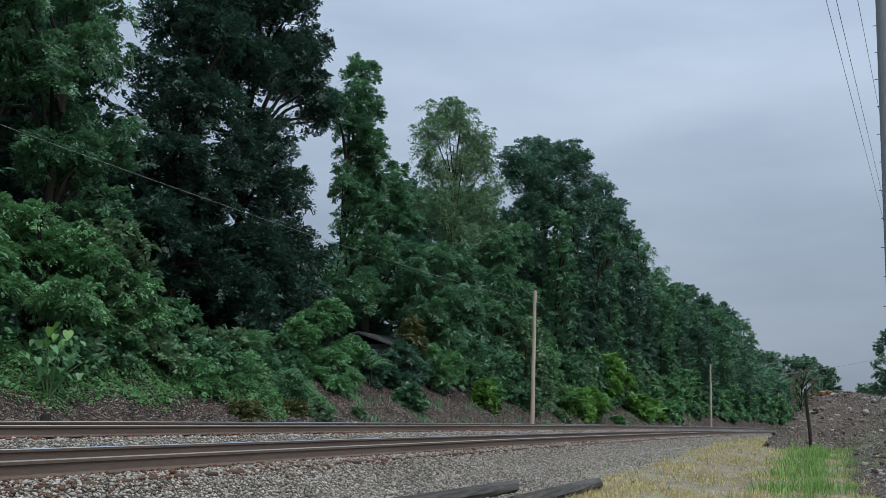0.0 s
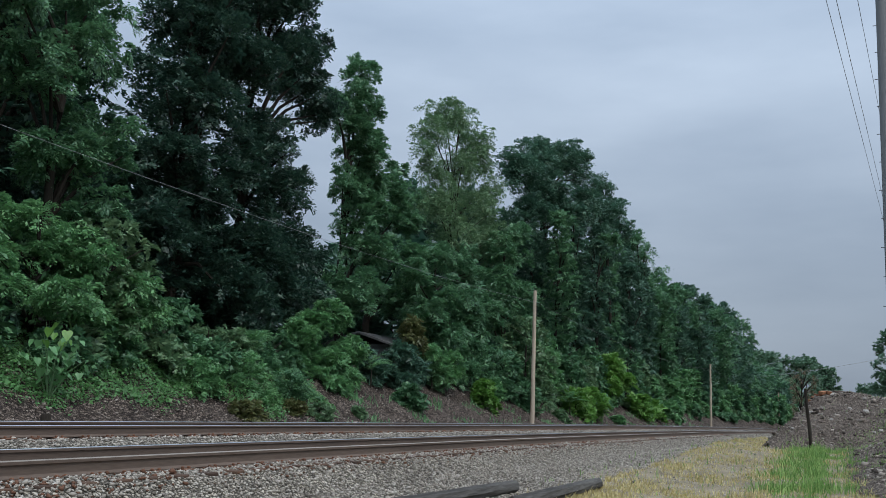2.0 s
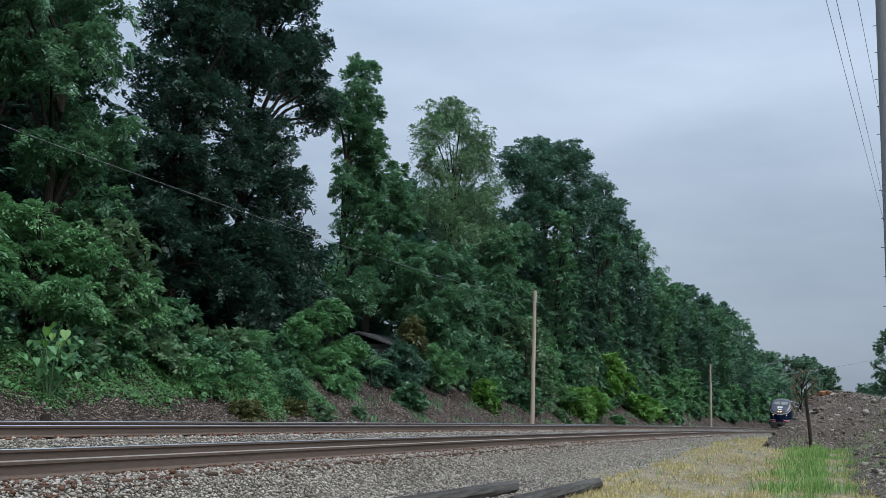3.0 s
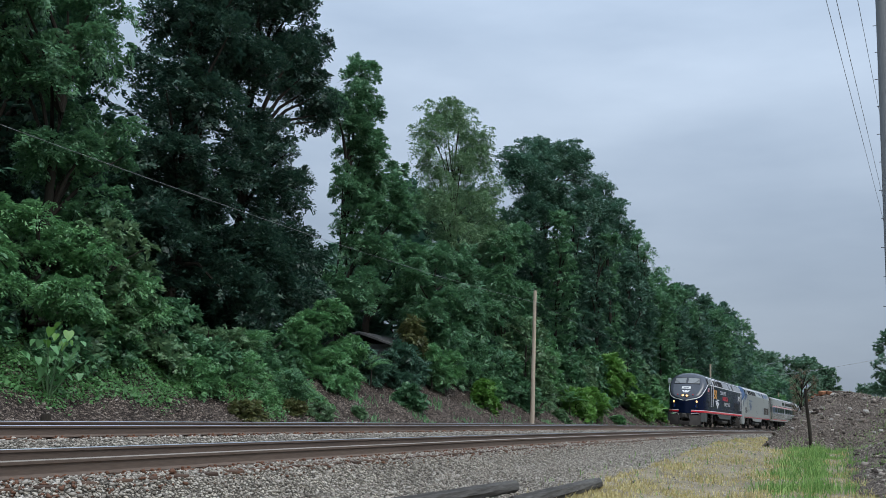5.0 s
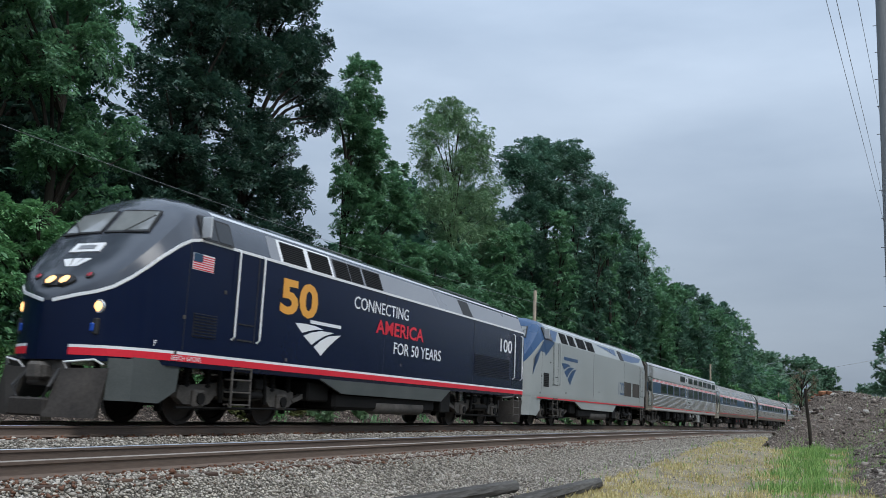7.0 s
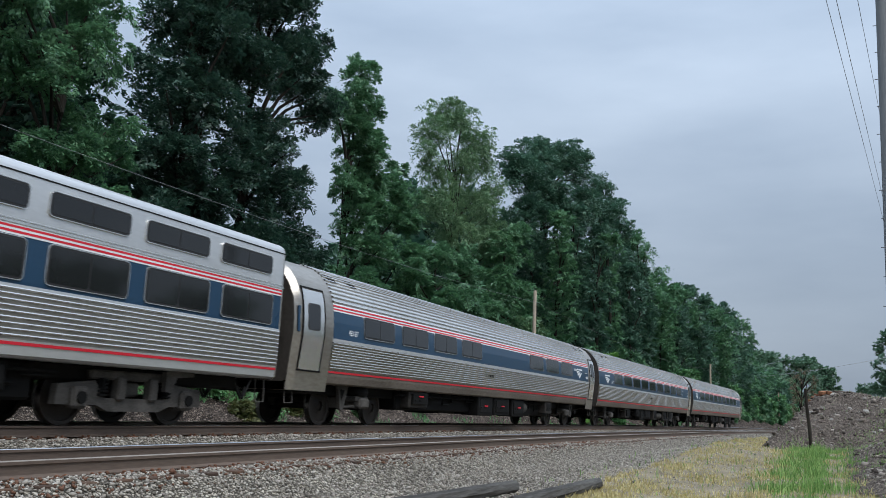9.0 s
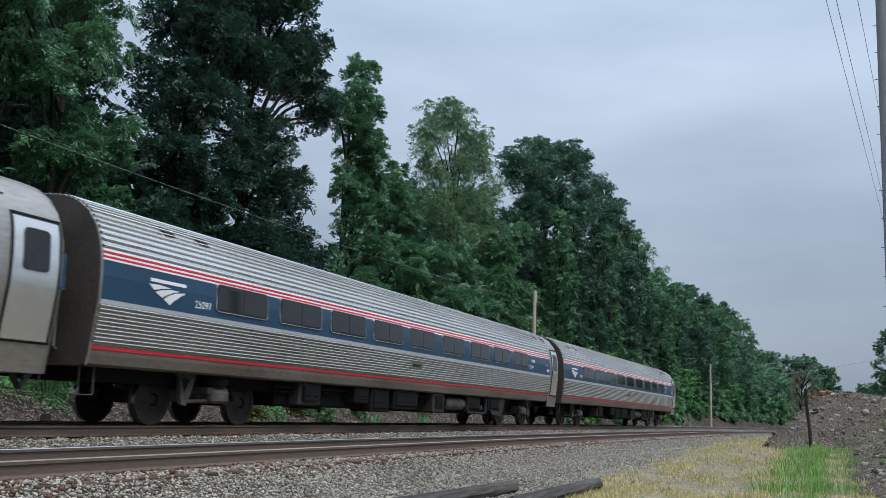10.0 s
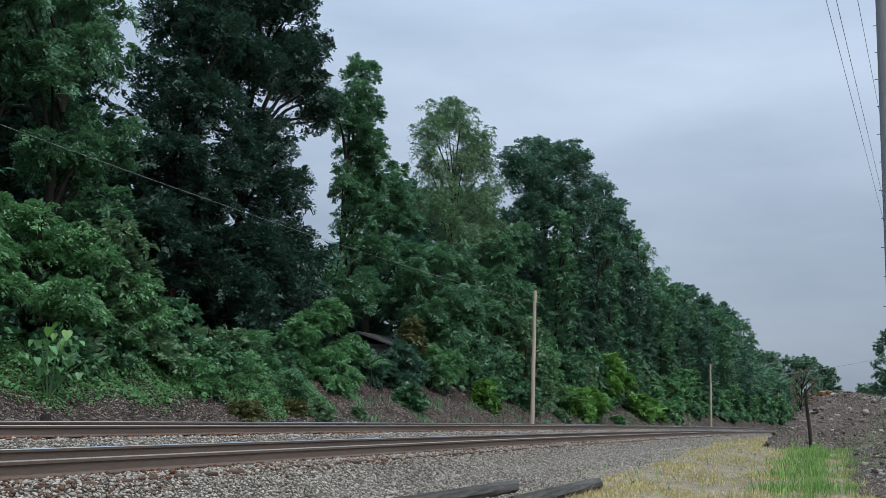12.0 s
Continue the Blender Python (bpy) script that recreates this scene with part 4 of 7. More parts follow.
p1 = pole("utility_pole", 54.4, 6.0, -0.35, 8.36, 0.155, 0.11, M_POLE, "bare weathered wooden pole on the bank")
p2 = pole("utility_pole", 118.0, 6.0, -0.4, 7.87, 0.16, 0.11, M_POLE, "bare weathered wooden pole farther along the line")
p3 = pole("utility_pole", 186.0, 8.0, 0.0, 7.14, 0.17, 0.12, M_POLE, "small far wooden pole at the curve")
for p, hh in ((p1, 7.9), (p2, 7.6)):
    g = Geo().box((0, -0.16, hh), (0.05, 0.16, 0.06), 0.01)
    part("wire_bracket", g, M_WIRE_DARK, p)


def wire(name, pts, r, mat, label):
    """A hanging cable through the points, with sag between them."""
    g = Geo()
    path = []
    for (a, b, sag) in pts:
        a, b = Vector(a), Vector(b)
        for k in range(0, 25):
            t = k / 24
            q = a.lerp(b, t)
            q.z -= sag * 4 * t * (1 - t)
            path.append(q)
    g.tube(path, r, 5)
    return tagged(new(name, g.mesh(name, mat, 60)), label, "cable", group="overhead cables")


wire("overhead_cable", [(at(-30, 5.8, 8.3), at(54.4, 5.75, 7.55), 1.35), (at(54.4, 5.75, 7.55), at(118, 5.75, 7.2), 0.9), (at(118, 5.75, 7.2), at(186, 7.8, 6.8), 0.8)], 0.008, M_WIRE_MID, "thin grey cable strung between the wooden poles")


# tall grey pole by the yard, with climbing pegs, and its cables
yard_pole = tagged(new("utility_pole"), "tall grey utility pole with climbing pegs beside the yard", "utility pole", group="line-side poles")
yard_pole.matrix_basis = Matrix.Translation((30.0, -2.084, -1.3))
g = Geo()
g.tube([(0, -0.00750 * (z - 6.64), z) for z in (-0.5, 3, 6, 9, 12, 15, 17)], [0.21, 0.205, 0.20, 0.195, 0.19, 0.185, 0.18], 16)
part("shaft", g, M_POLE_GREY, yard_pole, smooth=50)
for k in range(15):
    z = 2.6 + 0.92 * k
    y0 = -0.00750 * (z - 6.64)
    side = 1 if k % 2 else 0.6
    part("peg", Geo().tube([(0, y0 + 0.17, z), (0, y0 + 0.20 + 0.09 * side, z)], 0.012, 6), M_WIRE_DARK, yard_pole)
for a, b in [((-5.93, 1.97, 7.96), (77.05, -5.84, 11.31)), ((-3.96, 1.51, 7.38), (72.27, -5.37, 12.62)), ((5.5, 0.28, 7.45), (55.44, -4.0, 15.14))]:
    wire("overhead_cable", [(a, b, 0.0)], 0.0065, M_WIRE_MID, "dark cable running along the yard to the grey pole")
wire("overhead_cable", [((199.35, 13.98, 8.61), (189.22, -12.02, 12.87), 0.35)], 0.035, M_WIRE, "pale cable slung across the line far off")
wire("overhead_cable", [((209.07, 17.04, 10.58), (199.53, 3.78, 13.72), 0.2)], 0.03, M_WIRE, "pale cable slung across the line far off")


# ------------------------------------------------------------------ rubble mound, post and yard
def mound_z(x, y):
    """Height of the rubble mound's surface."""
    x, y = np.asarray(x, float), np.asarray(y, float)
    base = ground_abs(x, y - line_y(x))
    wob = 0.35 * wobble(x, y, 0.9)
    a = np.clip((2.72 + 0.25 * wob - y) / 2.8, 0, 1)
    b = np.clip((x - 44.0 + 0.5 * wob) / 6.0, 0, 1)
    c = np.clip((59 - x) / 6.5, 0, 1)
    h = np.minimum(np.minimum(a, b), c)
    h = h * (1.12 - 0.12 * h)
    crest = 2.95 - 0.35 * np.clip((-0.8 - y) / 3, 0, 1) + 0.14 * wobble(x, y, 1.6)
    low = 0.7 * np.clip((-0.45 - y + 0.9 * wob) / 2.4, 0, 1) * np.clip((x - 22) / 6, 0, 1) * np.clip((50 - x) / 6, 0, 1)
    return base - 0.04 + np.maximum(h * crest, low) + 0.05 * wobble(x, y, 3.1)


def build_mound():
    xs, ys = np.arange(20, 68, 0.4), np.arange(-20, 5.0, 0.4)
    gx, gy = np.meshgrid(xs, ys, indexing="ij")
    gz = mound_z(gx, gy)
    n, m = gx.shape
    i = np.arange(n * m).reshape(n, m)
    faces = np.stack([i[:-1, :-1], i[1:, :-1], i[1:, 1:], i[:-1, 1:]], -1).reshape(-1, 4)
    rise = gz - ground_abs(gx, gy - line_y(gx))
    keep = ((rise[:-1, :-1] > 0.02) | (rise[1:, 1:] > 0.02)).ravel()
    me = raw_mesh("rubble_mound", np.stack([gx, gy, gz], -1).reshape(-1, 3), faces[keep], M_MOUND, smooth=True)
    tagged(new("rubble_mound", me), "heap of dark dirt and broken stone", "mound", kind="structure")


build_mound()


def on_mound(x, y):
    return mound_z(x, y)


def rubble(name, count, size, mat, seed, label, xr, yr, spread=0.45, steep=0.15):
    """Broken stones lying on the mound, as one object."""
    rng = np.random.default_rng(seed)
    xs, ys = rng.uniform(*xr, count), rng.uniform(*yr, count)
    rise = mound_z(xs, ys) - ground_abs(xs, ys - line_y(xs))
    ok = rise > steep
    xs, ys = xs[ok], ys[ok]
    k = len(xs)
    base = np.array([(x_, y_, z_) for x_ in (-1, 1) for y_ in (-1, 1) for z_ in (-1, 1)], float) * 0.62
    v = base[None] * rng.uniform(0.6, 1.2, (k, 8, 1)) + rng.normal(0, 0.16, (k, 8, 3))
    v *= np.array([1.0, 0.85, 0.6]) * (size * 0.5 * np.exp(rng.normal(0, spread, k)))[:, None, None]
    t = rng.uniform(0, 6.28, k)
    c, s_ = np.cos(t)[:, None], np.sin(t)[:, None]
    v = np.stack([v[:, :, 0] * c - v[:, :, 1] * s_, v[:, :, 0] * s_ + v[:, :, 1] * c, v[:, :, 2]], -1)
    v += np.stack([xs, ys, mound_z(xs, ys)], -1)[:, None, :]
    f = np.array([(0, 1, 3, 2), (4, 6, 7, 5), (0, 4, 5, 1), (2, 3, 7, 6), (0, 2, 6, 4), (1, 5, 7, 3)])
    faces = (f[None] + 8 * np.arange(k)[:, None, None]).reshape(-1, 4)
    tagged(new(name, raw_mesh(name, v.reshape(-1, 3), faces, mat)), label, "rubble", kind="stuff")


M_PALE = material("pale_broken_stone", [(0.20, 0.18, 0.16), (0.46, 0.44, 0.40)], rough=0.9, scale=5, fine=40, bump=0.3, island=0.5, spec=0.2)
rubble("rubble", 9000, 0.10, M_CINDER, 21, "dark broken stones over the mound", (22, 56), (-8, 4), spread=0.55)
rubble("rubble", 900, 0.085, M_STONE, 22, "grey broken stones over the mound", (22, 56), (-8, 4))
rubble("rubble", 2600, 0.07, M_PALE, 24, "pale chips of stone over the mound", (22, 56), (-8, 4))
rubble("rubble", 170, 0.13, M_PALE, 23, "pale lumps of stone and concrete on the mound", (43, 53), (-8, 4), spread=0.4, steep=0.4)

rnd = random.Random(4)
for k, (bx, by, sz) in enumerate([(48.3, -1.2, 0.26), (48.0, -1.9, 0.36), (46.8, -0.3, 0.24), (47.4, 0.6, 0.26), (46.0, -2.4, 0.28), (49.5, -0.4, 0.28), (50.4, 0.7, 0.24), (45.6, 1.4, 0.24)]):
    bm = bmesh.new()
    bmesh.ops.create_icosphere(bm, subdivisions=1, radius=sz * 0.42)
    for v in bm.verts:
        q = noise.noise(v.co * 4 + Vector((k * 7, 0, 0)))
        v.co = Vector((v.co.x * 1.15, v.co.y, v.co.z * 0.62)) * (1 + 0.35 * q)
    me = bpy.data.meshes.new("boulder")
    bm.to_mesh(me)
    bm.free()
    me.materials.append(M_PALE)
    ob = new("boulder", me)
    ob.matrix_basis = pose(bx, by, float(mound_z(bx, by)) + sz * 0.08, rnd.uniform(-20, 20), rnd.uniform(-20, 20), rnd.uniform(0, 180))
    tagged(ob, "pale angular boulder lying on the mound", "boulder", group="boulders on the mound")
M_BRICK = material("orange_brick", [(0.16, 0.06, 0.03), (0.33, 0.15, 0.075)], rough=0.9, scale=5, fine=40, bump=0.4, objrand=0.5)
for k, (bx, by, a) in enumerate([(49.4, 0.45, 10), (49.5, 0.05, -25), (49.6, 0.25, 40), (49.3, 0.65, 70), (49.7, -0.25, 15)]):
    ob = new("brick", Geo().box((0, 0, 0), (0.42, 0.22, 0.16), 0.015).mesh("brick", M_BRICK))
    ob.matrix_basis = pose(bx, by, float(mound_z(bx, by)) + 0.06, 8, -6, a)
    tagged(ob, "broken orange brick lump on the mound", "brick", group="bricks on the mound")

post = tagged(new("old_post"), "thin dark leaning wooden post before the mound", "post")
post.matrix_basis = Matrix.Translation((43.6, 0.58, float(mound_z(43.6, 0.58)) - 0.02))
part("shaft", Geo().tube([(0, 0, -0.2), (0.0, 0.03, 0.9), (0, 0.12, 1.9), (0, 0.17, 2.85)], [0.085, 0.08, 0.07, 0.055], 9), M_BARK, post, smooth=50)
part("stub", Geo().tube([(0, 0.13, 2.05), (0, 0.21, 2.2)], 0.02, 6), M_BARK, post)
M_LEAF_DRY = leaf_mat("leaf_dry", (0.10, 0.085, 0.055), (0.17, 0.135, 0.085), (0.26, 0.21, 0.13))
tree("dry_bush", 66.0, 1.35 - float(line_y(66.0)), 4.5, 1.0, 0.8, 4200, 0.035, M_LEAF_DRY, "half-dead brown bush behind the mound", 801, "dome", 90, 0.2, category="bush", branch=90, stem=0.6, elong=3.0)


# ------------------------------------------------------------------ logs, stump and house
def log(x0, y0, x1, y1, r, seed, label):
    rng = random.Random(seed)
    z0 = float(ground_abs(x0, y0 - line_y(x0))) + r * 0.75
    z1 = float(ground_abs(x1, y1 - line_y(x1))) + r * 0.75
    a, b = Vector((x0, y0, z0)), Vector((x1, y1, z1))
    ln = (b - a).length
    g = Geo()
    n, m = 26, 16
    rings = []
    for i in range(n + 1):
        t = i / n
        rr = r * (1 - 0.10 * t)
        rings.append([(ln * t, rr * (1 + 0.10 * math.sin(3 * q + 5 * t) + rng.uniform(-0.05, 0.05)) * math.cos(2 * math.pi * q / m), rr * (1 + 0.08 * math.sin(2 * q + 3 * t) + rng.uniform(-0.05, 0.05)) * math.sin(2 * math.pi * q / m)) for q in range(m)])
    g.loft(rings)
    ob = new("log", g.mesh("log", M_LOG, 40))
    ob.matrix_basis = Matrix.Translation(a) @ (b - a).to_track_quat('X', 'Z').to_matrix().to_4x4()
    return tagged(ob, label, "log", group="logs by the ballast")


log(11.6, 5.75, 16.8, 5.62, 0.13, 1, "weathered grey log at the foot of the ballast")
log(14.4, 4.85, 20.4, 4.82, 0.14, 2, "long weathered grey log half sunk in dry grass")

g = Geo()
g.tube([(0, 0, -0.2), (0, 0, 0.1), (0.01, 0, 0.42), (0.01, 0, 0.46)], [0.13, 0.12, 0.12, 0.1], 10)
ob = new("stump", g.mesh("stump", M_BARK, 40))
ob.matrix_basis = Matrix.Translation(at(15.4, 4.6, float(ground_z(15.4, 4.6)) + 0.02))
tagged(ob, "dark short stump beside the far track", "stump")

M_SIDING = material("grey_siding", [(0.07, 0.07, 0.072), (0.13, 0.13, 0.13)], rough=0.8, scale=2, fine=20, bump=0.2)
M_SHINGLE = material("weathered_shingle", [(0.09, 0.09, 0.092), (0.17, 0.17, 0.17)], rough=0.9, scale=3, fine=25, bump=0.6)
house = tagged(new("house"), "small grey house mostly hidden behind shrubs", "house")
house.matrix_basis = Matrix.Translation(at(48.6, 14.6, float(ground_z(45.0, 14.6)) - 0.45))
part("wall", Geo().box((1.8, 0, 0.5), (6.4, 4.0, 1.3), 0.01), M_SIDING, house)
g = Geo()
g.prism([(-2.5, 0.98), (0.0, 1.75), (2.5, 0.98), (2.5, 1.10), (0.0, 1.88), (-2.5, 1.10)], "x", -1.8, 5.4)
part("roof", g, M_SHINGLE, house)
part("fascia", Geo().box((1.8, -2.53, 1.06), (7.2, 0.05, 0.1), 0.01), M_POLE_GREY, house)


# ------------------------------------------------------------------ grass
def grass(name, n, places, hgt, mat, seed, label, width=0.010):
    rng = np.random.default_rng(seed)
    xs, ys = places(rng, n)
    k = len(xs)
    z = np.maximum(ground_abs(xs, ys - line_y(xs)), mound_z(xs, ys) - 0.02) - 0.02
    off = ys - line_y(xs)
    z = z + np.where((off > 5.2) & (off < 14), 0.16 * wobble(xs, off, 1.0), 0)
    clump = 0.75 + 0.5 * wobble(xs, ys, 2.4)
    h = hgt * np.exp(rng.normal(0, 0.35, k)) * np.clip(clump, 0.35, 1.4)
    a = rng.uniform(0, 6.28, k)
    lean = rng.normal(0, 0.35, (k, 2)) * h[:, None]
    w = width * rng.uniform(0.7, 1.4, k)
    p = np.stack([xs, ys, z], -1)
    d = np.stack([np.cos(a) * w, np.sin(a) * w, np.zeros(k)], -1)
    mid = p + np.stack([lean[:, 0] * 0.3, lean[:, 1] * 0.3, h * 0.6], -1)
    tip = p + np.stack([lean[:, 0], lean[:, 1], h * 0.95], -1)
    v = np.stack([p - d, p + d, mid + d * 0.7, tip, mid - d * 0.7], 1).reshape(-1, 3)
    b = 5 * np.arange(k)[:, None]
    faces = np.concatenate([b + np.array([[0, 1, 2]]), b + np.array([[0, 2, 4]]), b + np.array([[4, 2, 3]])])
    tagged(new(name, raw_mesh(name, v, faces, mat)), label, "grass", kind="stuff")


def straw_places(rng, n):
    xs = 15 + 50 * rng.random(n) ** 1.5
    o = -6.9 - 8.0 * rng.random(n) ** 1.3
    patch = wobble(xs * 0.7, o * 1.7, 0.8) + 0.45 * wobble(xs, o, 3.0) + 0.35 * rng.normal(0, 1, n)
    keep = (patch > -0.14) | (xs < 21) & (o < -7.2)
    keep &= mound_z(xs, line_y(xs) + o) - ground_abs(xs, o) < 0.06
    return xs[keep], (line_y(xs) + o)[keep]


def green_places(rng, n):
    xs = rng.uniform(22, 46, n)
    ys = rng.normal(0, 1.0, n) * 0.95 + 0.2 - 0.2 * (xs - 34) / 10
    keep = (wobble(xs, ys, 0.9) + 0.5 * wobble(xs, ys, 3.3) + 0.3 * rng.normal(0, 1, n) > 0.32) & (ys < 1.5 + 0.8 * wobble(xs, ys, 0.8) + 0.35 * rng.normal(0, 1, n)) & (ys > 0.45 - 0.042 * xs + 0.45 * wobble(xs, ys, 1.4) + 0.2 * rng.normal(0, 1, n)) & (mound_z(xs, ys) - ground_abs(xs, ys - line_y(xs)) < 0.4)
    return xs[keep], ys[keep]


grass("dry_grass", 62000, straw_places, 0.12, M_STRAW, 31, "yellow dry grass beside the ballast")
grass("green_grass", 30000, green_places, 0.26, M_GRASS, 32, "lush green grass before the mound")
TUFTS = [(48.0, -2.9), (47.2, -3.3), (46.6, -2.7), (45.6, -1.9), (44.8, -2.6), (44.6, -1.2), (40.0, -2.4), (36.5, -1.9), (33.0, -1.7), (43.0, -1.4)]


def tuft_places(rng, n):
    c = np.array(TUFTS)[rng.integers(0, len(TUFTS), n)]
    return c[:, 0] + rng.normal(0, 0.45, n), c[:, 1] + rng.normal(0, 0.32, n)


grass("weeds", 1300, tuft_places, 0.15, M_GRASS, 34, "tufts of green weeds on the rubble mound")
def bank_places(rng, n):
    xs = 28 + 90 * rng.random(n) ** 1.2
    o = 5.3 + 2.4 * rng.random(n)
    keep = wobble(xs, o, 0.8) + 0.5 * wobble(xs, o, 2.6) + 0.25 * rng.normal(0, 1, n) > 0.42
    return xs[keep], (line_y(xs) + o)[keep]


grass("weeds", 16000, bank_places, 0.26, M_LEAF_LIGHT, 35, "patches of green weeds on the cinder bank", width=0.022)
grass("weeds", 2500, lambda rng, n: (rng.uniform(18, 60, n), rng.uniform(-6, 6, n)), 0.16, M_GRASS, 33, "sparse green weeds in dry grass")


# ------------------------------------------------------------------ train: materials
M_NAVY = material("navy_paint", [(0.0028, 0.0070, 0.026), (0.0040, 0.0096, 0.033)], rough=0.24, scale=0.7, fine=2.0, bump=0.006, dist=0.02, spec=0.2, rough_var=0.05)
M_GREY = material("dark_grey_paint", [(0.036, 0.042, 0.055), (0.056, 0.064, 0.080)], rough=0.13, scale=0.7, fine=2.0, bump=0.006, dist=0.02, spec=0.6, rough_var=0.06)
M_SILVER = material("silver_paint", [(0.25, 0.27, 0.265), (0.34, 0.36, 0.35)], rough=0.38, scale=0.5, fine=30, bump=0.02, spec=0.4)
M_SKIRT = material("dusty_grey_skirt", [(0.050, 0.058, 0.057), (0.085, 0.093, 0.090)], rough=0.6, scale=1.2, fine=30, bump=0.1, spec=0.2)
M_PILOT = material("grimy_brown_plough", [(0.020, 0.018, 0.017), (0.060, 0.053, 0.047)], rough=0.65, scale=1.5, fine=20, bump=0.1, spec=0.2)
# dark grey paint lightened by painted sky reflection; also the number bar's plain grey
M_SHEEN_BAR_GREY = material("sheen_and_bar_grey", [(0.17, 0.18, 0.20), (0.23, 0.24, 0.26)], rough=0.3, scale=0.6, fine=30, bump=0.01, spec=0.5)
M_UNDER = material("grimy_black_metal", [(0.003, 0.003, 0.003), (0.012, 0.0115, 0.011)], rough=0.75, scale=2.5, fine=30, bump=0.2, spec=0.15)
M_FRAME = material("dusty_truck_frame", [(0.030, 0.028, 0.026), (0.125, 0.115, 0.104)], rough=0.75, scale=2.5, fine=30, bump=0.25, spec=0.2)
M_WHEEL = material("worn_brown_wheel", [(0.020, 0.017, 0.015), (0.055, 0.046, 0.040)], rough=0.55, metal=0.3, scale=3, fine=30, bump=0.1, spec=0.3)
M_TREAD = material("bright_wheel_tread", [(0.4, 0.4, 0.4), (0.5, 0.5, 0.5)], rough=0.3, metal=1.0, bump=0)
M_WHITE = material("white_paint", [(0.68, 0.69, 0.70), (0.78, 0.79, 0.80)], rough=0.4, scale=1, fine=20, bump=0)
M_RED = material("red_stripe_paint", [(0.58, 0.018, 0.034), (0.68, 0.028, 0.048)], rough=0.4, scale=1, fine=20, bump=0, spec=0.3)
M_ORANGE = material("golden_orange_paint", [(0.66, 0.29, 0.035), (0.74, 0.36, 0.06)], rough=0.4, scale=1, fine=20, bump=0)
M_BLUE = material("slate_blue_band", [(0.013, 0.043, 0.086), (0.022, 0.062, 0.116)], rough=0.32, scale=0.5, fine=25, bump=0.01, spec=0.35)
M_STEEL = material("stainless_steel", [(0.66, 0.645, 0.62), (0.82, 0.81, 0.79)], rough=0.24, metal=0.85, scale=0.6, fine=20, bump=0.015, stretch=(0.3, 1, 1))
# dusty steel, which also paints the shade in the coach flutes
M_STEEL_DUST_SHADE = material("dusty_shade_steel", [(0.26, 0.235, 0.205), (0.38, 0.352, 0.315), (0.50, 0.47, 0.43)], rough=0.34, metal=0.8, scale=0.6, fine=14, bump=0.01, stretch=(0.3, 1, 1))
M_BROWN_DUST = material("brown_brake_dust", [(0.10, 0.080, 0.062), (0.24, 0.205, 0.17)], rough=0.6, metal=0.3, scale=1.2, fine=18, bump=0.03, stretch=(0.4, 1, 1))
M_CARPALE = material("pale_silver_panel", [(0.52, 0.53, 0.535), (0.64, 0.65, 0.655)], rough=0.32, metal=0.55, scale=0.6, fine=20, bump=0.01, stretch=(0.3, 1, 1))
M_GLASS = material("tinted_window_glass", [(0.012, 0.013, 0.014), (0.018, 0.019, 0.020)], rough=0.07, scale=1, fine=5, bump=0, spec=0.5, rough_var=0.03)
# windshield: the pale base colour stands in for sky mirrored in the panes
M_SHIELD = material("windshield_sky_sheen", [(0.16, 0.17, 0.17), (0.24, 0.25, 0.25)], rough=0.05, scale=0.8, fine=5, bump=0, spec=1.0, rough_var=0.02)
M_BLACK = material("black_rubber", [(0.010, 0.010, 0.011), (0.022, 0.022, 0.023)], rough=0.6, scale=3, fine=30, bump=0.1)
M_DIAPH = material("brown_grey_diaphragm", [(0.030, 0.026, 0.023), (0.075, 0.066, 0.058)], rough=0.75, scale=1.2, fine=12, bump=0.1, spec=0.2)
M_LAMP = glow("warm_headlamp", (1.0, 0.54, 0.20), 1.7)
M_REDLAMP = material("red_lamp_glass", [(0.25, 0.01, 0.02), (0.4, 0.02, 0.03)], rough=0.1, bump=0)
M_BLUELAMP = material("blue_lamp_glass", [(0.01, 0.05, 0.30), (0.02, 0.09, 0.45)], rough=0.1, bump=0)
M_LOCO_BLUE = material("loco_blue_paint", [(0.018, 0.055, 0.13), (0.028, 0.075, 0.17)], rough=0.3, scale=0.6, fine=30, bump=0.01, spec=0.4)
M_ROOF_SILVER = material("roof_edge_silver", [(0.50, 0.52, 0.55), (0.60, 0.62, 0.64)], rough=0.35, metal=0.3, scale=0.6, fine=20, bump=0.01)


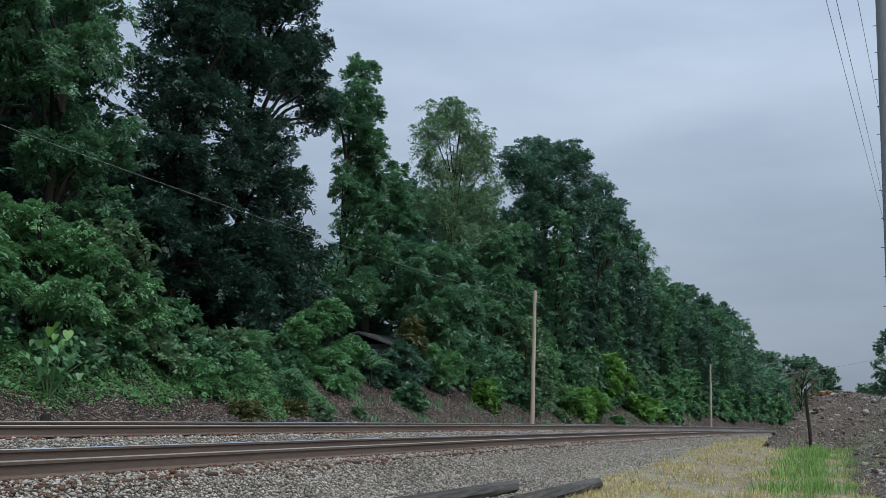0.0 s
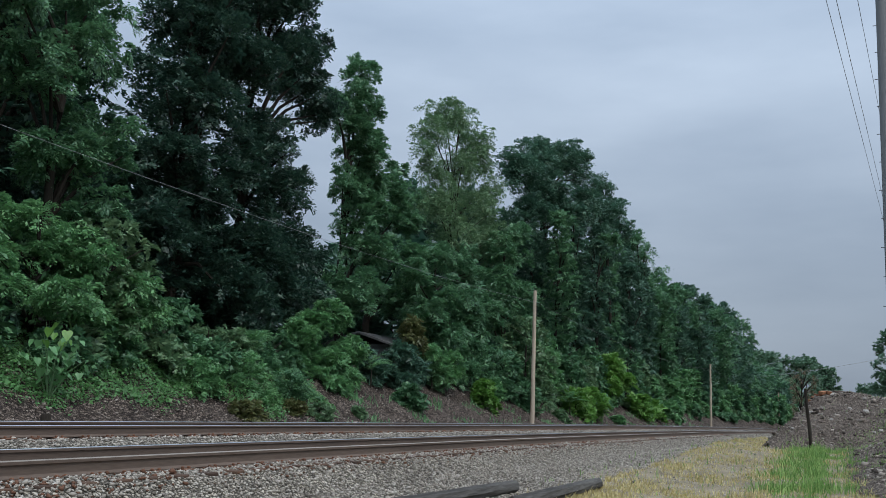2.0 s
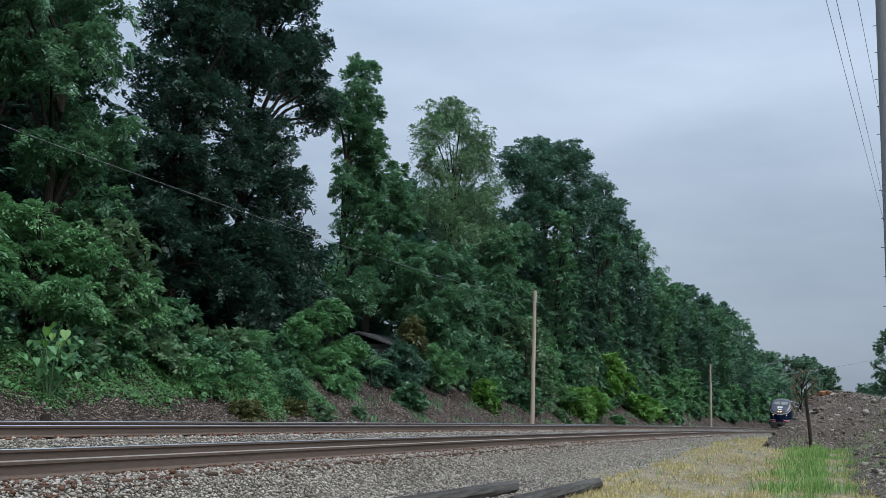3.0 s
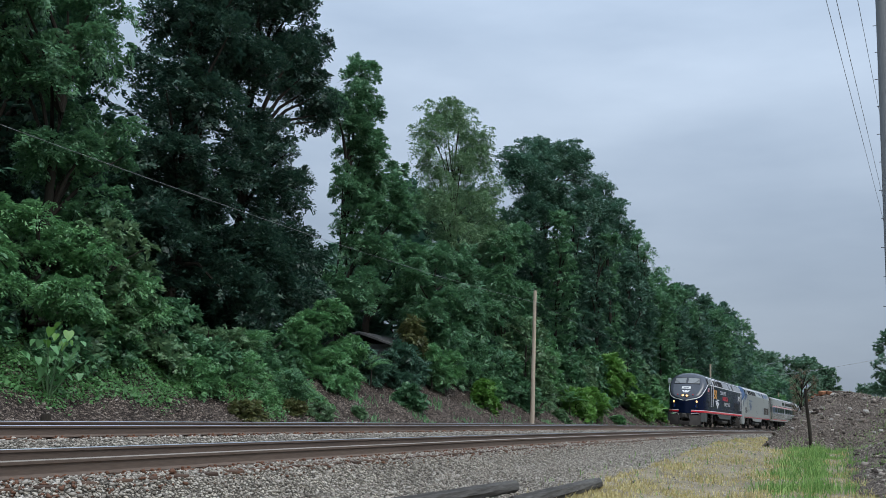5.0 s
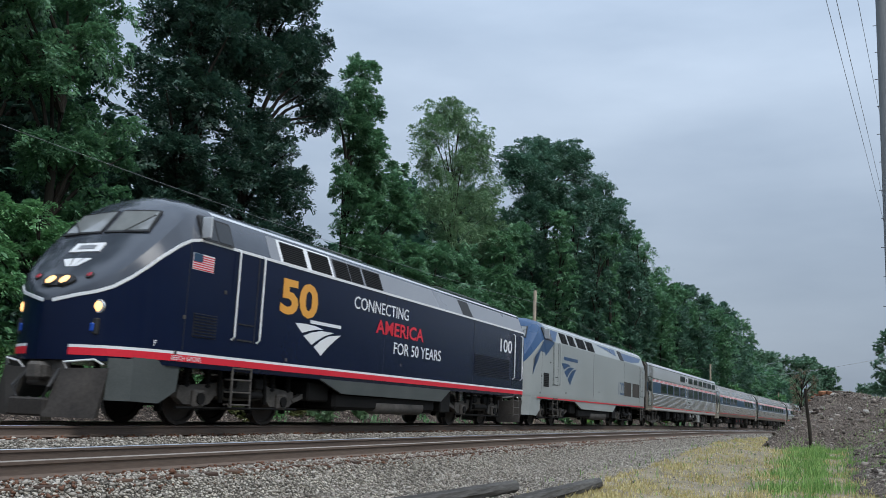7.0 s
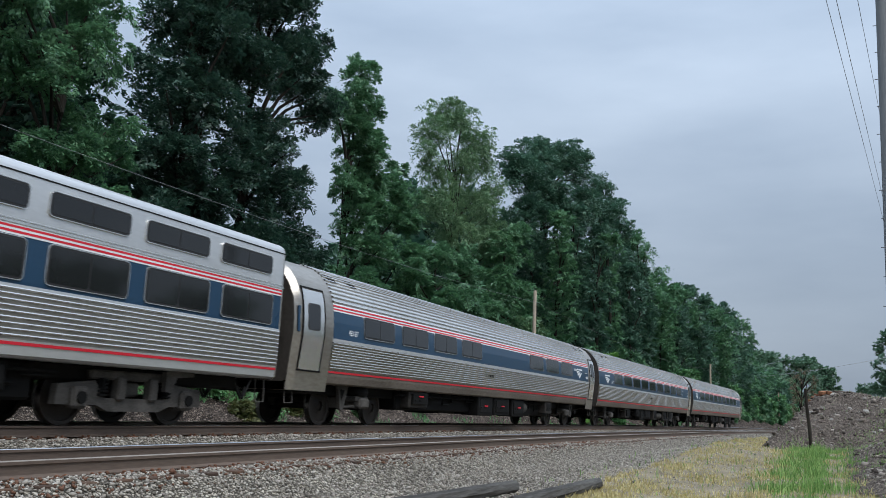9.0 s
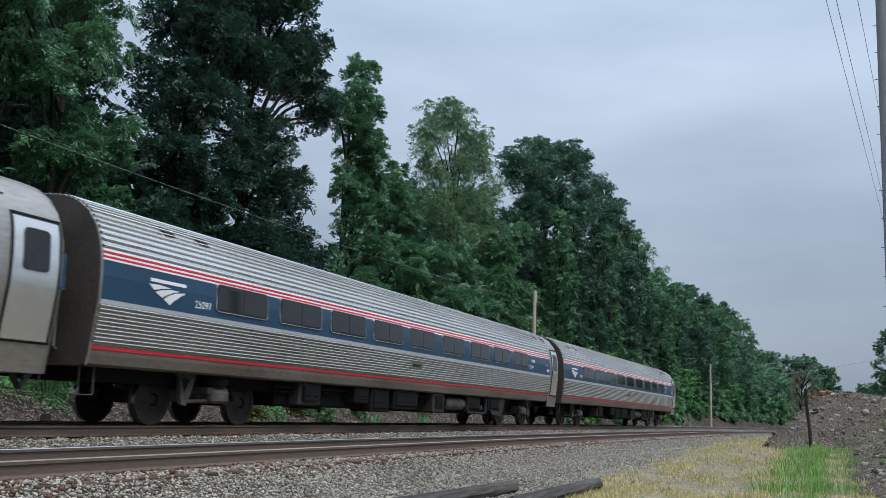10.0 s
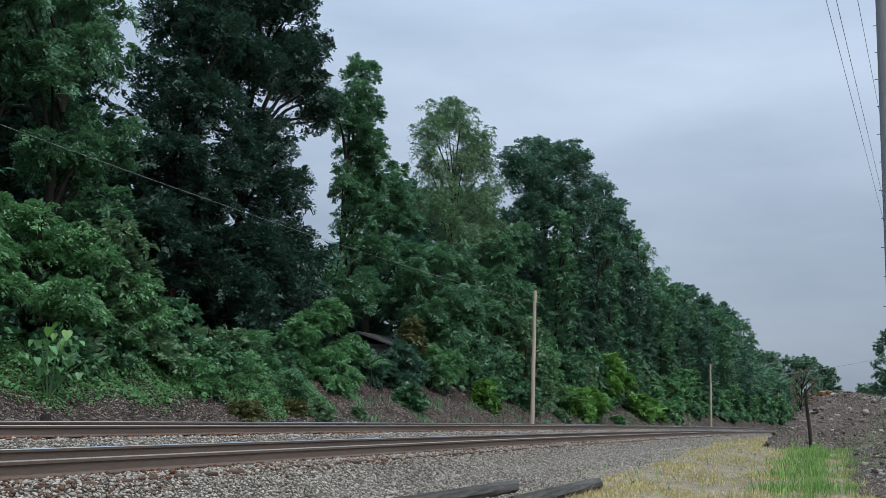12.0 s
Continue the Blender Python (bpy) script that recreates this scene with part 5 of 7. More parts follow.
# ------------------------------------------------------------------ train: building blocks
class Car:
    """A rail vehicle: s runs from its front coupler to its rear one, y to its left, z up from the rail head."""

    def __init__(self, name, length, label, category, group):
        self.L = length
        self.ob = tagged(new(name), label, category, group=group)

    def p(self, s, y, z):
        return (self.L / 2 - s, y, z)

    def box(self, g, s0, s1, y0, y1, z0, z1, bevel=0.02, mat=0):
        g.box(self.p((s0 + s1) / 2, (y0 + y1) / 2, (z0 + z1) / 2), (abs(s1 - s0), abs(y1 - y0), abs(z1 - z0)), bevel, mat)
        return g

    def skin(self, g, poly, yf, d0, d1, sgn=1, mat=0):
        """A plate of outline poly (s, z) that follows the side y = yf(z), from d0 to d1 outside it."""
        n = len(poly)
        vs = [self.p(s, sgn * (yf(z) + d0), z) for s, z in poly] + [self.p(s, sgn * (yf(z) + d1), z) for s, z in poly]
        fs = [tuple(range(n - 1, -1, -1)), tuple(range(n, 2 * n))] + [(i, (i + 1) % n, n + (i + 1) % n, n + i) for i in range(n)]
        return g.add(vs, fs, mat)

    def curved(self, g, s0, s1, z0, z1, yf, d0, d1, sgn=1, mat=0):
        """An upright plate that follows the bulge of the side."""
        n = max(2, int((z1 - z0) / 0.1))
        zs = [z0 + (z1 - z0) * k / n for k in range(n + 1)]
        g.loft([[self.p(s0, sgn * (yf(z) + d0), z), self.p(s1, sgn * (yf(z) + d0), z), self.p(s1, sgn * (yf(z) + d1), z), self.p(s0, sgn * (yf(z) + d1), z)] for z in zs], mat=mat)
        return g

    def part(self, name, g, mats, parent=None, label="", smooth=0.0):
        return part(name, g, mats, parent or self.ob, label, smooth)


def rect(s0, s1, z0, z1):
    return [(s0, z0), (s1, z0), (s1, z1), (s0, z1)]


def rrect(s0, s1, z0, z1, r, n=4):
    out = []
    for cs, cz, a0 in ((s1 - r, z0 + r, -90), (s1 - r, z1 - r, 0), (s0 + r, z1 - r, 90), (s0 + r, z0 + r, 180)):
        for k in range(n + 1):
            a = radians(a0 + 90 * k / n)
            out.append((cs + r * math.cos(a), cz + r * math.sin(a)))
    return out


def side_from(points):
    zs = [z for z, y in points]
    ys = [y for z, y in points]
    return lambda z: float(np.interp(z, zs, ys))


def lettering(car, text, s0, s1, z0, z1, y, mat, name="lettering", label="", tilt=0.0, bold=0.0):
    """Words on the near side, from s0 to s1 and z0 to z1."""
    cu = bpy.data.curves.new("words", 'FONT')
    cu.body = text
    cu.resolution_u = 3
    cu.offset = bold
    tmp = new("words", cu)
    me = bpy.data.meshes.new_from_object(tmp.evaluated_get(bpy.context.evaluated_depsgraph_get()))
    bpy.data.objects.remove(tmp)
    n = len(me.vertices)
    co = np.empty(n * 3, np.float32)
    me.vertices.foreach_get("co", co)
    co = co.reshape(-1, 3)
    lo, hi = co.min(0), co.max(0)
    u = (co[:, 0] - lo[0]) / (hi[0] - lo[0])
    w = (co[:, 1] - lo[1]) / (hi[1] - lo[1])
    z = z0 + (z1 - z0) * w
    out = np.stack([car.L / 2 - (s0 + (s1 - s0) * u), y + tilt * (z - z0), z], -1)
    me.vertices.foreach_set("co", out.astype(np.float32).ravel())
    me.materials.clear()
    me.materials.append(mat)
    me.update()
    return part(name, me, mat, car.ob, label)


def swoosh(car, s0, s1, z0, z1, yf, mat, label):
    """Three tapering bands that run together to a point, as plain shapes."""
    g = Geo()
    w, h = s1 - s0, z1 - z0

    def q(a, b):
        return (s0 + w * a, z0 + h * b)
    for outer, inner in (([(0.0, 0.97), (0.2, 1.0), (0.42, 0.98), (0.60, 0.91)], [(0.45, 0.87), (0.30, 0.79), (0.15, 0.68)]),
                         ([(0.18, 0.59), (0.35, 0.75), (0.55, 0.85), (0.84, 0.86)], [(0.63, 0.70), (0.48, 0.52), (0.36, 0.33)]),
                         ([(0.41, 0.27), (0.55, 0.52), (0.72, 0.71), (1.0, 0.82)], [(0.84, 0.56), (0.69, 0.28), (0.57, 0.0)])):
        car.skin(g, [q(*t) for t in outer + inner], yf, 0.004, 0.008)
    return car.part("emblem", g, mat, label=label)


def make_wheelset(r, span=0.75, inboard=False):
    g = Geo()
    for sg in (-1, 1):
        y0 = sg * (span - 0.065)
        # flange, tread and disc turned about the axle
        prof = [(0.10, 0.02), (0.12, 0.10), (r * 0.55, 0.045), (r * 0.82, 0.05), (r * 0.86, 0.085), (r, 0.085), (r, -0.03), (r + 0.028, -0.045), (r + 0.022, -0.06), (r * 0.84, -0.06), (r * 0.8, 0.0), (0.10, -0.03)]
        n = 28
        rings = [[(a * math.cos(2 * math.pi * k / n), y0 + sg * b, a * math.sin(2 * math.pi * k / n)) for a, b in prof] for k in range(n)]
        m = len(prof)
        vs = [q for ring in rings for q in ring]
        fs, mi = [], []
        for k in range(n):
            k2 = (k + 1) % n
            for j in range(m):
                j2 = (j + 1) % m
                fs.append((k * m + j, k * m + j2, k2 * m + j2, k2 * m + j))
                mi.append(1 if j == 5 else 0)
        o = len(g.v)
        g.v.extend(vs)
        g.f.extend(tuple(i + o for i in f) for f in fs)
        g.mi.extend(mi)
        for k in range(6):
            a = k * math.pi / 3
            g.tube([(0.17 * math.cos(a), y0 + sg * 0.04, 0.17 * math.sin(a)), (0.17 * math.cos(a), y0 + sg * 0.085, 0.17 * math.sin(a))], 0.02, 6)
    g.tube([(0, -span - (0 if inboard else 0.3), 0), (0, span + (0 if inboard else 0.3), 0)], 0.085, 12)
    return g.mesh("wheelset", [M_WHEEL, M_TREAD], 40)


WHEEL_LOCO = make_wheelset(0.508)
WHEEL_CAR = make_wheelset(0.457, inboard=True)
WHEEL_CAR_OUT = make_wheelset(0.457)
SPIN = []     # wheelsets that turn, with their radius


def coil(g, x, y, z0, z1, r):
    n = 5
    for k in range(n):
        z = z0 + (z1 - z0) * (k + 0.5) / n
        g.tube([(x, y, z - 0.018), (x, y, z + 0.018)], r, 10)
    g.tube([(x, y, z0), (x, y, z1)], r * 0.6, 8)


def truck_frame_geo(wb, r, kind):
    """Side frames and gear of one truck about its centre; kind: loco, inboard or outboard."""
    g, d = Geo(), Geo()
    h = wb / 2
    for sg in (-1, 1):
        if kind == "loco":
            y = sg * 1.08
            out = [(-h - 0.55, 0.52), (-h - 0.35, 0.40), (-h + 0.35, 0.40), (-h + 0.55, 0.58), (-0.45, 0.50), (0.45, 0.50), (h - 0.55, 0.58), (h - 0.35, 0.40), (h + 0.35, 0.40), (h + 0.55, 0.52),
                   (h + 0.5, 0.74), (h - 0.4, 0.80), (0.5, 0.92), (-0.5, 0.92), (-h + 0.4, 0.80), (-h - 0.5, 0.74)]
            g.prism(out, "y", y - 0.07, y + 0.07)
            for a in (-h, h):
                g.box((a, y + sg * 0.06, 0.51), (0.34, 0.2, 0.34), 0.04)
                d.tube([(a, y + sg * 0.16, 0.51), (a, y + sg * 0.2, 0.51)], 0.11, 12)
                for e in (-0.3, 0.3):
                    coil(d, a + e, y + sg * 0.05, 0.72, 1.06, 0.075)
            d.tube([(-0.55, y + sg * 0.14, 0.62), (0.55, y + sg * 0.14, 0.62)], 0.08, 10)
            for a in (-0.75, 0.72):
                d.tube([(a, y + sg * 0.12, 0.45), (a + 0.1, y + sg * 0.14, 1.1)], 0.05, 8)
                d.box((a * 0.6, y + sg * 0.12, 0.86), (0.3, 0.14, 0.24), 0.03)
            d.tube([(-h - 0.6, y + sg * 0.1, 0.36), (h + 0.6, y + sg * 0.1, 0.33)], 0.03, 6)
            g.prism([(-h - 0.95, 0.62), (-h - 0.5, 0.5), (-h - 0.45, 0.58), (-h - 0.9, 0.72)], "y", y - 0.05, y + 0.09)
            for a in (-h - 0.62, -h + 0.62, h - 0.62, h + 0.62):
                d.box((a, y - sg * 0.28, 0.5), (0.09, 0.16, 0.5), 0.02)
        elif kind == "inboard":
            y = sg * 0.52
            g.prism([(-h - 0.2, 0.42), (h + 0.2, 0.42), (h + 0.2, 0.60), (0.4, 0.68), (-0.4, 0.68), (-h - 0.2, 0.60)], "y", y - 0.08, y + 0.08)
            y = sg * 1.12
            # bolster end with its air spring, anchor bracket and damper
            g.box((0, sg * 0.98, 0.66), (0.62, 0.5, 0.16), 0.04)
            g.box((0, sg * 1.2, 0.56), (0.5, 0.22, 0.26), 0.05)
            d.tube([(0, sg * 1.05, 0.74), (0, sg * 1.05, 0.80), (0, sg * 1.05, 0.88), (0, sg * 1.05, 0.95)], [0.25, 0.29, 0.29, 0.24], 16)
            g.prism([(0.62, 0.98), (1.18, 0.98), (1.10, 0.90), (0.98, 0.40), (0.86, 0.36), (0.80, 0.44)], "y", y - 0.04, y + 0.04)
            d.prism([(0.80, 0.86), (1.02, 0.88), (0.93, 0.60)], "y", y + sg * 0.041, y + sg * 0.046)
            g.tube([(0.9, y, 0.44), (0.1, y, 0.48)], 0.035, 8)
            d.tube([(-0.5, sg * 0.98, 0.92), (-0.75, sg * 0.98, 0.50)], 0.05, 8)
            for a in (-h, h):
                d.box((a, sg * 0.50, r), (0.3, 0.22, 0.28), 0.04)
        else:
            y = sg * 1.02
            out = [(-h - 0.45, 0.34), (-h + 0.42, 0.34), (-0.62, 0.24), (0.62, 0.24), (h - 0.42, 0.34), (h + 0.45, 0.34), (h + 0.42, 0.66), (h - 0.35, 0.74), (0.7, 0.46), (-0.7, 0.46), (-h + 0.35, 0.74), (-h - 0.42, 0.66)]
            g.prism(out, "y", y - 0.07, y + 0.07)
            g.box((0, y, 0.84), (2.1, 0.14, 0.16), 0.04)
            for a in (-0.78, 0.78):
                coil(d, a, y + sg * 0.04, 0.48, 0.78, 0.11)
                g.box((a * 0.5, y + sg * 0.05, 0.62), (0.2, 0.2, 0.4), 0.03)
            for a in (-h, h):
                g.box((a, y + sg * 0.06, r), (0.34, 0.2, 0.36), 0.05)
                d.tube([(a, y + sg * 0.15, r), (a, y + sg * 0.19, r)], 0.1, 12)
            g.prism([(0.6, 0.96), (1.35, 1.0), (1.35, 0.9), (0.9, 0.86), (0.75, 0.6), (0.6, 0.6)], "y", y + sg * 0.1, y + sg * 0.2)
    g.box((0, 0, 0.62), (0.5, 1.9, 0.26), 0.04)
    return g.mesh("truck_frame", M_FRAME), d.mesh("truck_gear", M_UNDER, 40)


TRUCKS = {"loco": truck_frame_geo(2.74, 0.508, "loco"), "inboard": truck_frame_geo(2.59, 0.457, "inboard"), "outboard": truck_frame_geo(2.6, 0.457, "outboard")}


def add_truck(car, s, kind, turn=False):
    t = new("truck", TRUCKS[kind][0])
    t.parent = car.ob
    t.matrix_basis = pose(car.L / 2 - s, 0, 0, 0, 0, 180 if turn else 0)
    part("truck_gear", TRUCKS[kind][1], None, t, kind="stuff")
    wb, r = (2.74, 0.508) if kind == "loco" else (2.6, 0.457)
    me = {"loco": WHEEL_LOCO, "inboard": WHEEL_CAR, "outboard": WHEEL_CAR_OUT}[kind]
    for a in (-wb / 2, wb / 2):
        w = part("wheelset", me, None, t)
        w.matrix_basis = pose(a, 0, r)
        SPIN.append((w, a, r, -1 if turn else 1))
    return t


# ------------------------------------------------------------------ train: locomotives
def build_loco(paint):
    first = paint == "navy"
    car = Car("locomotive", 21.03,
              "navy and grey diesel locomotive with red and white stripe" if first else "silver diesel locomotive with blue cab, coupled second",
              "locomotive", "train")
    L = car.L
    m_low = M_NAVY if first else M_SILVER
    m_up = M_GREY if first else M_SILVER
    # stations: s, half-width, height of the paint line, top, flat share of the top
    ST = [(0.02, 0.12, 2.06, 2.10, 0.8), (0.12, 0.50, 2.15, 2.30, 0.8), (0.26, 0.86, 2.23, 2.50, 0.8), (0.40, 1.08, 2.33, 2.68, 0.8), (0.62, 1.25, 2.52, 2.94, 0.78), (0.88, 1.38, 2.76, 3.24, 0.76),
          (1.10, 1.45, 2.96, 3.47, 0.75), (1.45, 1.52, 3.22, 3.90, 0.73), (1.72, 1.525, 3.36, 4.20, 0.71), (2.0, 1.525, 3.42, 4.33, 0.70), (2.5, 1.525, 3.42, 4.38, 0.69), (3.6, 1.525, 3.42, 4.38, 0.69), (20.45, 1.525, 3.42, 4.38, 0.69), (20.62, 1.49, 3.40, 4.28, 0.69)]
    low, up = [], []
    for s, w, zl, zt, k in ST:
        zb = 1.06
        h = zt - zl
        low.append([car.p(s, y, z) for y, z in [(-w, zl), (-w, 1.30), (-w, 1.16), (-w * 0.985, zb), (w * 0.985, zb), (w, 1.16), (w, 1.30), (w, zl)]])
        side = [(w, zl), (w * (k + 0.17), zl + 0.565 * h), (w * (k + 0.08), zl + 0.70 * h), (w * (k - 0.04), zl + 0.815 * h), (w * 0.35, zt - 0.045 * h), (0, zt)]
        up.append([car.p(s, y, z) for y, z in side] + [car.p(s, -y, z) for y, z in reversed(side[:-1])])
    g = Geo()
    g.loft(low, closed=False, caps=False)
    g.f.append(tuple(range(8)))
    g.f.append(tuple((len(ST) - 1) * 8 + k for k in range(8)))
    g.mi += [0, 0]
    car.part("body", g, m_low, smooth=35)
    g = Geo()
    g.loft(up, closed=False, caps=False)
    n = len(up[0])
    g.f.append(tuple((len(ST) - 1) * n + k for k in range(n)))
    g.f.append(tuple(range(n)))
    g.mi += [0, 0]
    if not first:
        g.mi = [1 if k < 10 * (n - 1) else 0 for k in range(len(g.f))]
    car.part("upper_body", g, m_up if first else [m_up, M_LOCO_BLUE], label="dark grey upper nose and roof" if first else "", smooth=32)
    yw = lambda z: 1.525
    yup = side_from([(1.0, 1.525), (3.42, 1.525), (3.96, 1.525 * 0.86), (4.09, 1.525 * 0.77)])
    # stripes and paint line
    if first:
        for sg in (1, -1):
            g = Geo()
            path = [(s, w, zl) for s, w, zl, zt, k in ST]
            rings = []
            for s, w, zl in path:
                rings.append([car.p(s - 0.006, sg * (w + 0.012), zl - 0.025), car.p(s - 0.006, sg * (w + 0.012), zl + 0.03), car.p(s - 0.006, sg * (w - 0.02), zl + 0.03), car.p(s - 0.006, sg * (w - 0.02), zl - 0.025)])
            g.loft(rings)
            car.part("pinstripe", g, M_WHITE, label="white line between navy and grey")
            for nm, z0, z1, mt in (("red_stripe", 1.15, 1.275, M_RED), ("white_stripe", 1.275, 1.325, M_WHITE)):
                g = Geo()
                rings = []
                for s, w, zl, zt, k in [q for q in ST if q[0] >= 0.12]:
                    rings.append([car.p(s - 0.004, sg * (w + 0.006), z0), car.p(s - 0.004, sg * (w + 0.006), z1), car.p(s - 0.004, sg * (w - 0.03), z1), car.p(s - 0.004, sg * (w - 0.03), z0)])
                g.loft(rings)
                car.part(nm, g, mt)
    else:
        g = Geo()
        for sg in (1,):
            car.skin(g, [(0.95, 2.0), (1.5, 2.45), (2.3, 2.85), (3.3, 3.42), (3.3, 3.42), (1.95, 3.42), (1.4, 3.0), (1.0, 2.7)], side_from([(2.0, 1.405), (2.9, 1.53), (3.42, 1.533)]), 0.0, 0.012, sg)
            car.skin(g, [(2.15, 3.43), (3.35, 3.43), (4.2, 3.93), (2.3, 3.93)], yup, 0.0, 0.006, sg)
        car.part("cab_paint", g, M_LOCO_BLUE, label="blue cab paint")
        g = Geo()
        for sg in (1, -1):
            car.skin(g, rect(1.2, 20.5, 1.08, 1.13), yw, 0.0, 0.006, sg)
        car.part("red_stripe", g, M_RED)
        for sg in (1,):
            g = Geo()
            car.skin(g, [(10.3, 3.92), (14.0, 3.92), (14.0, 3.6)], yup, 0.002, 0.006)
            car.skin(g, [(15.3, 3.50), (17.2, 3.48), (19.4, 3.62), (20.2, 3.88), (15.3, 3.88)], yup, 0.002, 0.006)
            car.part("roof_swoop", g, M_LOCO_BLUE)
    for sg in (1, -1):
        g = Geo()
        car.skin(g, rect(2.5, 20.5, 4.02, 4.085), yup, -0.02, 0.012, sg)
        car.part("roof_edge", g, M_ROOF_SILVER)
        if first:
            # the sky's reflection on the same grey paint, put into a lighter plate
            g = Geo()
            car.skin(g, rect(4.2, 20.42, 3.455, 3.955), yup, -0.01, 0.003, sg)
            car.part("upper_panel", g, M_SHEEN_BAR_GREY, label="grey upper side, lightened to show sky reflection")
    # windshield, two panes with frames, on the slope of the nose
    zt_of = lambda s: float(np.interp(s, [q[0] for q in ST], [q[3] for q in ST]))

    def on_nose(poly, d0, d1, g, mat=0):
        vs = []
        for d in (d0, d1):
            vs += [car.p(s - d * 0.7, y, zt_of(s) + d * 0.7 - 0.075 * y * y) for y, s in poly]
        n_ = len(poly)
        g.add(vs, [tuple(range(n_ - 1, -1, -1)), tuple(range(n_, 2 * n_))] + [(i, (i + 1) % n_, n_ + (i + 1) % n_, n_ + i) for i in range(n_)], mat)

    for sg in (1, -1):
        fr = Geo()
        on_nose([(sg * 0.04, 1.06), (sg * 0.6, 1.08), (sg * 1.04, 1.12), (sg * 0.97, 1.50), (sg * 0.55, 1.49), (sg * 0.05, 1.48)], 0.0, 0.024, fr)
        f = car.part("windshield_frame", fr, M_BLACK)
        gl = Geo()
        on_nose([(sg * 0.08, 1.09), (sg * 0.6, 1.11), (sg * 0.99, 1.15), (sg * 0.93, 1.475), (sg * 0.55, 1.465), (sg * 0.09, 1.455)], 0.02, 0.030, gl)
        car.part("windshield", gl, M_SHIELD, f)
        wp = Geo().tube([car.p(1.02, sg * 0.55, zt_of(1.04) + 0.04), car.p(1.32, sg * 0.98, zt_of(1.34) + 0.02)], 0.012, 5)
        car.part("wiper", wp, M_BLACK, f)
    g = Geo()
    on_nose([(-0.36, 0.68), (0.36, 0.68), (0.34, 0.84), (-0.34, 0.84)], 0.0, 0.025, g)
    nb = car.part("number_board", g, M_WHITE, label="lit white number board")
    g = Geo()
    on_nose([(-0.2, 0.72), (0.2, 0.72), (0.2, 0.79), (-0.2, 0.79)], 0.025, 0.03, g)
    car.part("number_bar", g, M_SHEEN_BAR_GREY, nb)
    g = Geo()
    for a, b in ((-0.34, -0.12), (-0.08, 0.12), (0.16, 0.34)):
        on_nose([(a * 0.4, 0.42), (b * 0.4, 0.42), (b, 0.56), (a, 0.56)], 0.004, 0.012, g)
    car.part("nose_emblem", g, M_WHITE if first else M_LOCO_BLUE)

    def lamp(y, s, z, r, mat, name, face, housing=M_BLACK):
        c = Vector(car.p(s, y, z))
        d = Vector(face).normalized()
        h = Geo().tube([c - d * 0.10, c + d * 0.03, c + d * 0.05, c + d * 0.05], [r * 1.35, r * 1.35, r * 1.2, r * 1.0], 14)
        hb = car.part(name, h, housing, smooth=40)
        car.part("lens", Geo().tube([c + d * 0.045, c + d * 0.055, c + d * 0.062], [r, r * 0.9, r * 0.4], 14), mat, hb, smooth=50)
    slope = (0.75, 0, 0.65)
    g = Geo()
    on_nose([(0.40 * math.cos(q), 0.205 + 0.085 * math.sin(q)) for q in (0, 0.6, 1.2, 1.94, 2.54, 3.14, 3.74, 4.34, 5.08, 5.68)], 0.0, 0.03, g)
    car.part("headlight_recess", g, M_BLACK)
    for y in (-0.16, 0.16):
        lamp(y, 0.20, 2.41, 0.105, M_LAMP if first else M_CARPALE, "headlight", slope)
    for sg in (-1, 1):
        lamp(sg * 0.60, 0.32, 2.50, 0.06, M_REDLAMP, "marker_light", slope)
        lamp(sg * 0.86, 0.32, 1.98, 0.10, M_LAMP if first else M_CARPALE, "ditch_light", (1, sg * 0.25, 0), M_STEEL)
        g = Geo()
        car.box(g, 0.25, 0.6, sg * 0.66, sg * 0.94, 1.50, 1.78, 0.02)
        rc = car.part("lamp_recess", g, M_BLACK)
        g = Geo()
        car.box(g, 0.23, 0.33, sg * 0.78, sg * 0.88, 1.54, 1.70, 0.03)
        car.part("blue_lamp", g, M_BLUELAMP, rc)
    # pilot, plough and coupler
    g = Geo()
    for sg in (1, -1):
        g.add([car.p(-0.20, sg * 0.40, 0.12), car.p(0.16, sg * 1.20, 0.12), car.p(0.34, sg * 1.22, 0.95), car.p(0.10, sg * 0.40, 0.92),
               car.p(-0.13, sg * 0.40, 0.12), car.p(0.26, sg * 1.17, 0.12), car.p(0.42, sg * 1.19, 0.95), car.p(0.17, sg * 0.40, 0.92)],
              [(0, 1, 2, 3), (7, 6, 5, 4), (0, 4, 5, 1), (1, 5, 6, 2), (2, 6, 7, 3), (3, 7, 4, 0)])
    car.box(g, -0.18, 0.1, -0.42, 0.42, 0.12, 0.42, 0.03)
    car.part("pilot", g, M_PILOT, label="dusty grey snow plough pilot")
    g = Geo()
    car.box(g, -0.02, 0.9, -0.14, 0.14, 0.72, 1.0, 0.05)
    car.box(g, -0.12, 0.2, -0.2, 0.12, 0.70, 1.02, 0.06)
    car.box(g, 0.15, 0.3, -0.45, 0.45, 0.62, 1.08, 0.04)
    car.part("coupler", g, M_FRAME)
    for y in (-0.36, 0.34):
        g = Geo().tube([car.p(0.12, y, 0.9), car.p(-0.12, y * 1.2, 0.6), car.p(-0.1, y * 0.7, 0.34), car.p(0.06, y * 0.5, 0.42)], 0.03, 6)
        car.part("air_hose", g, M_BLACK)
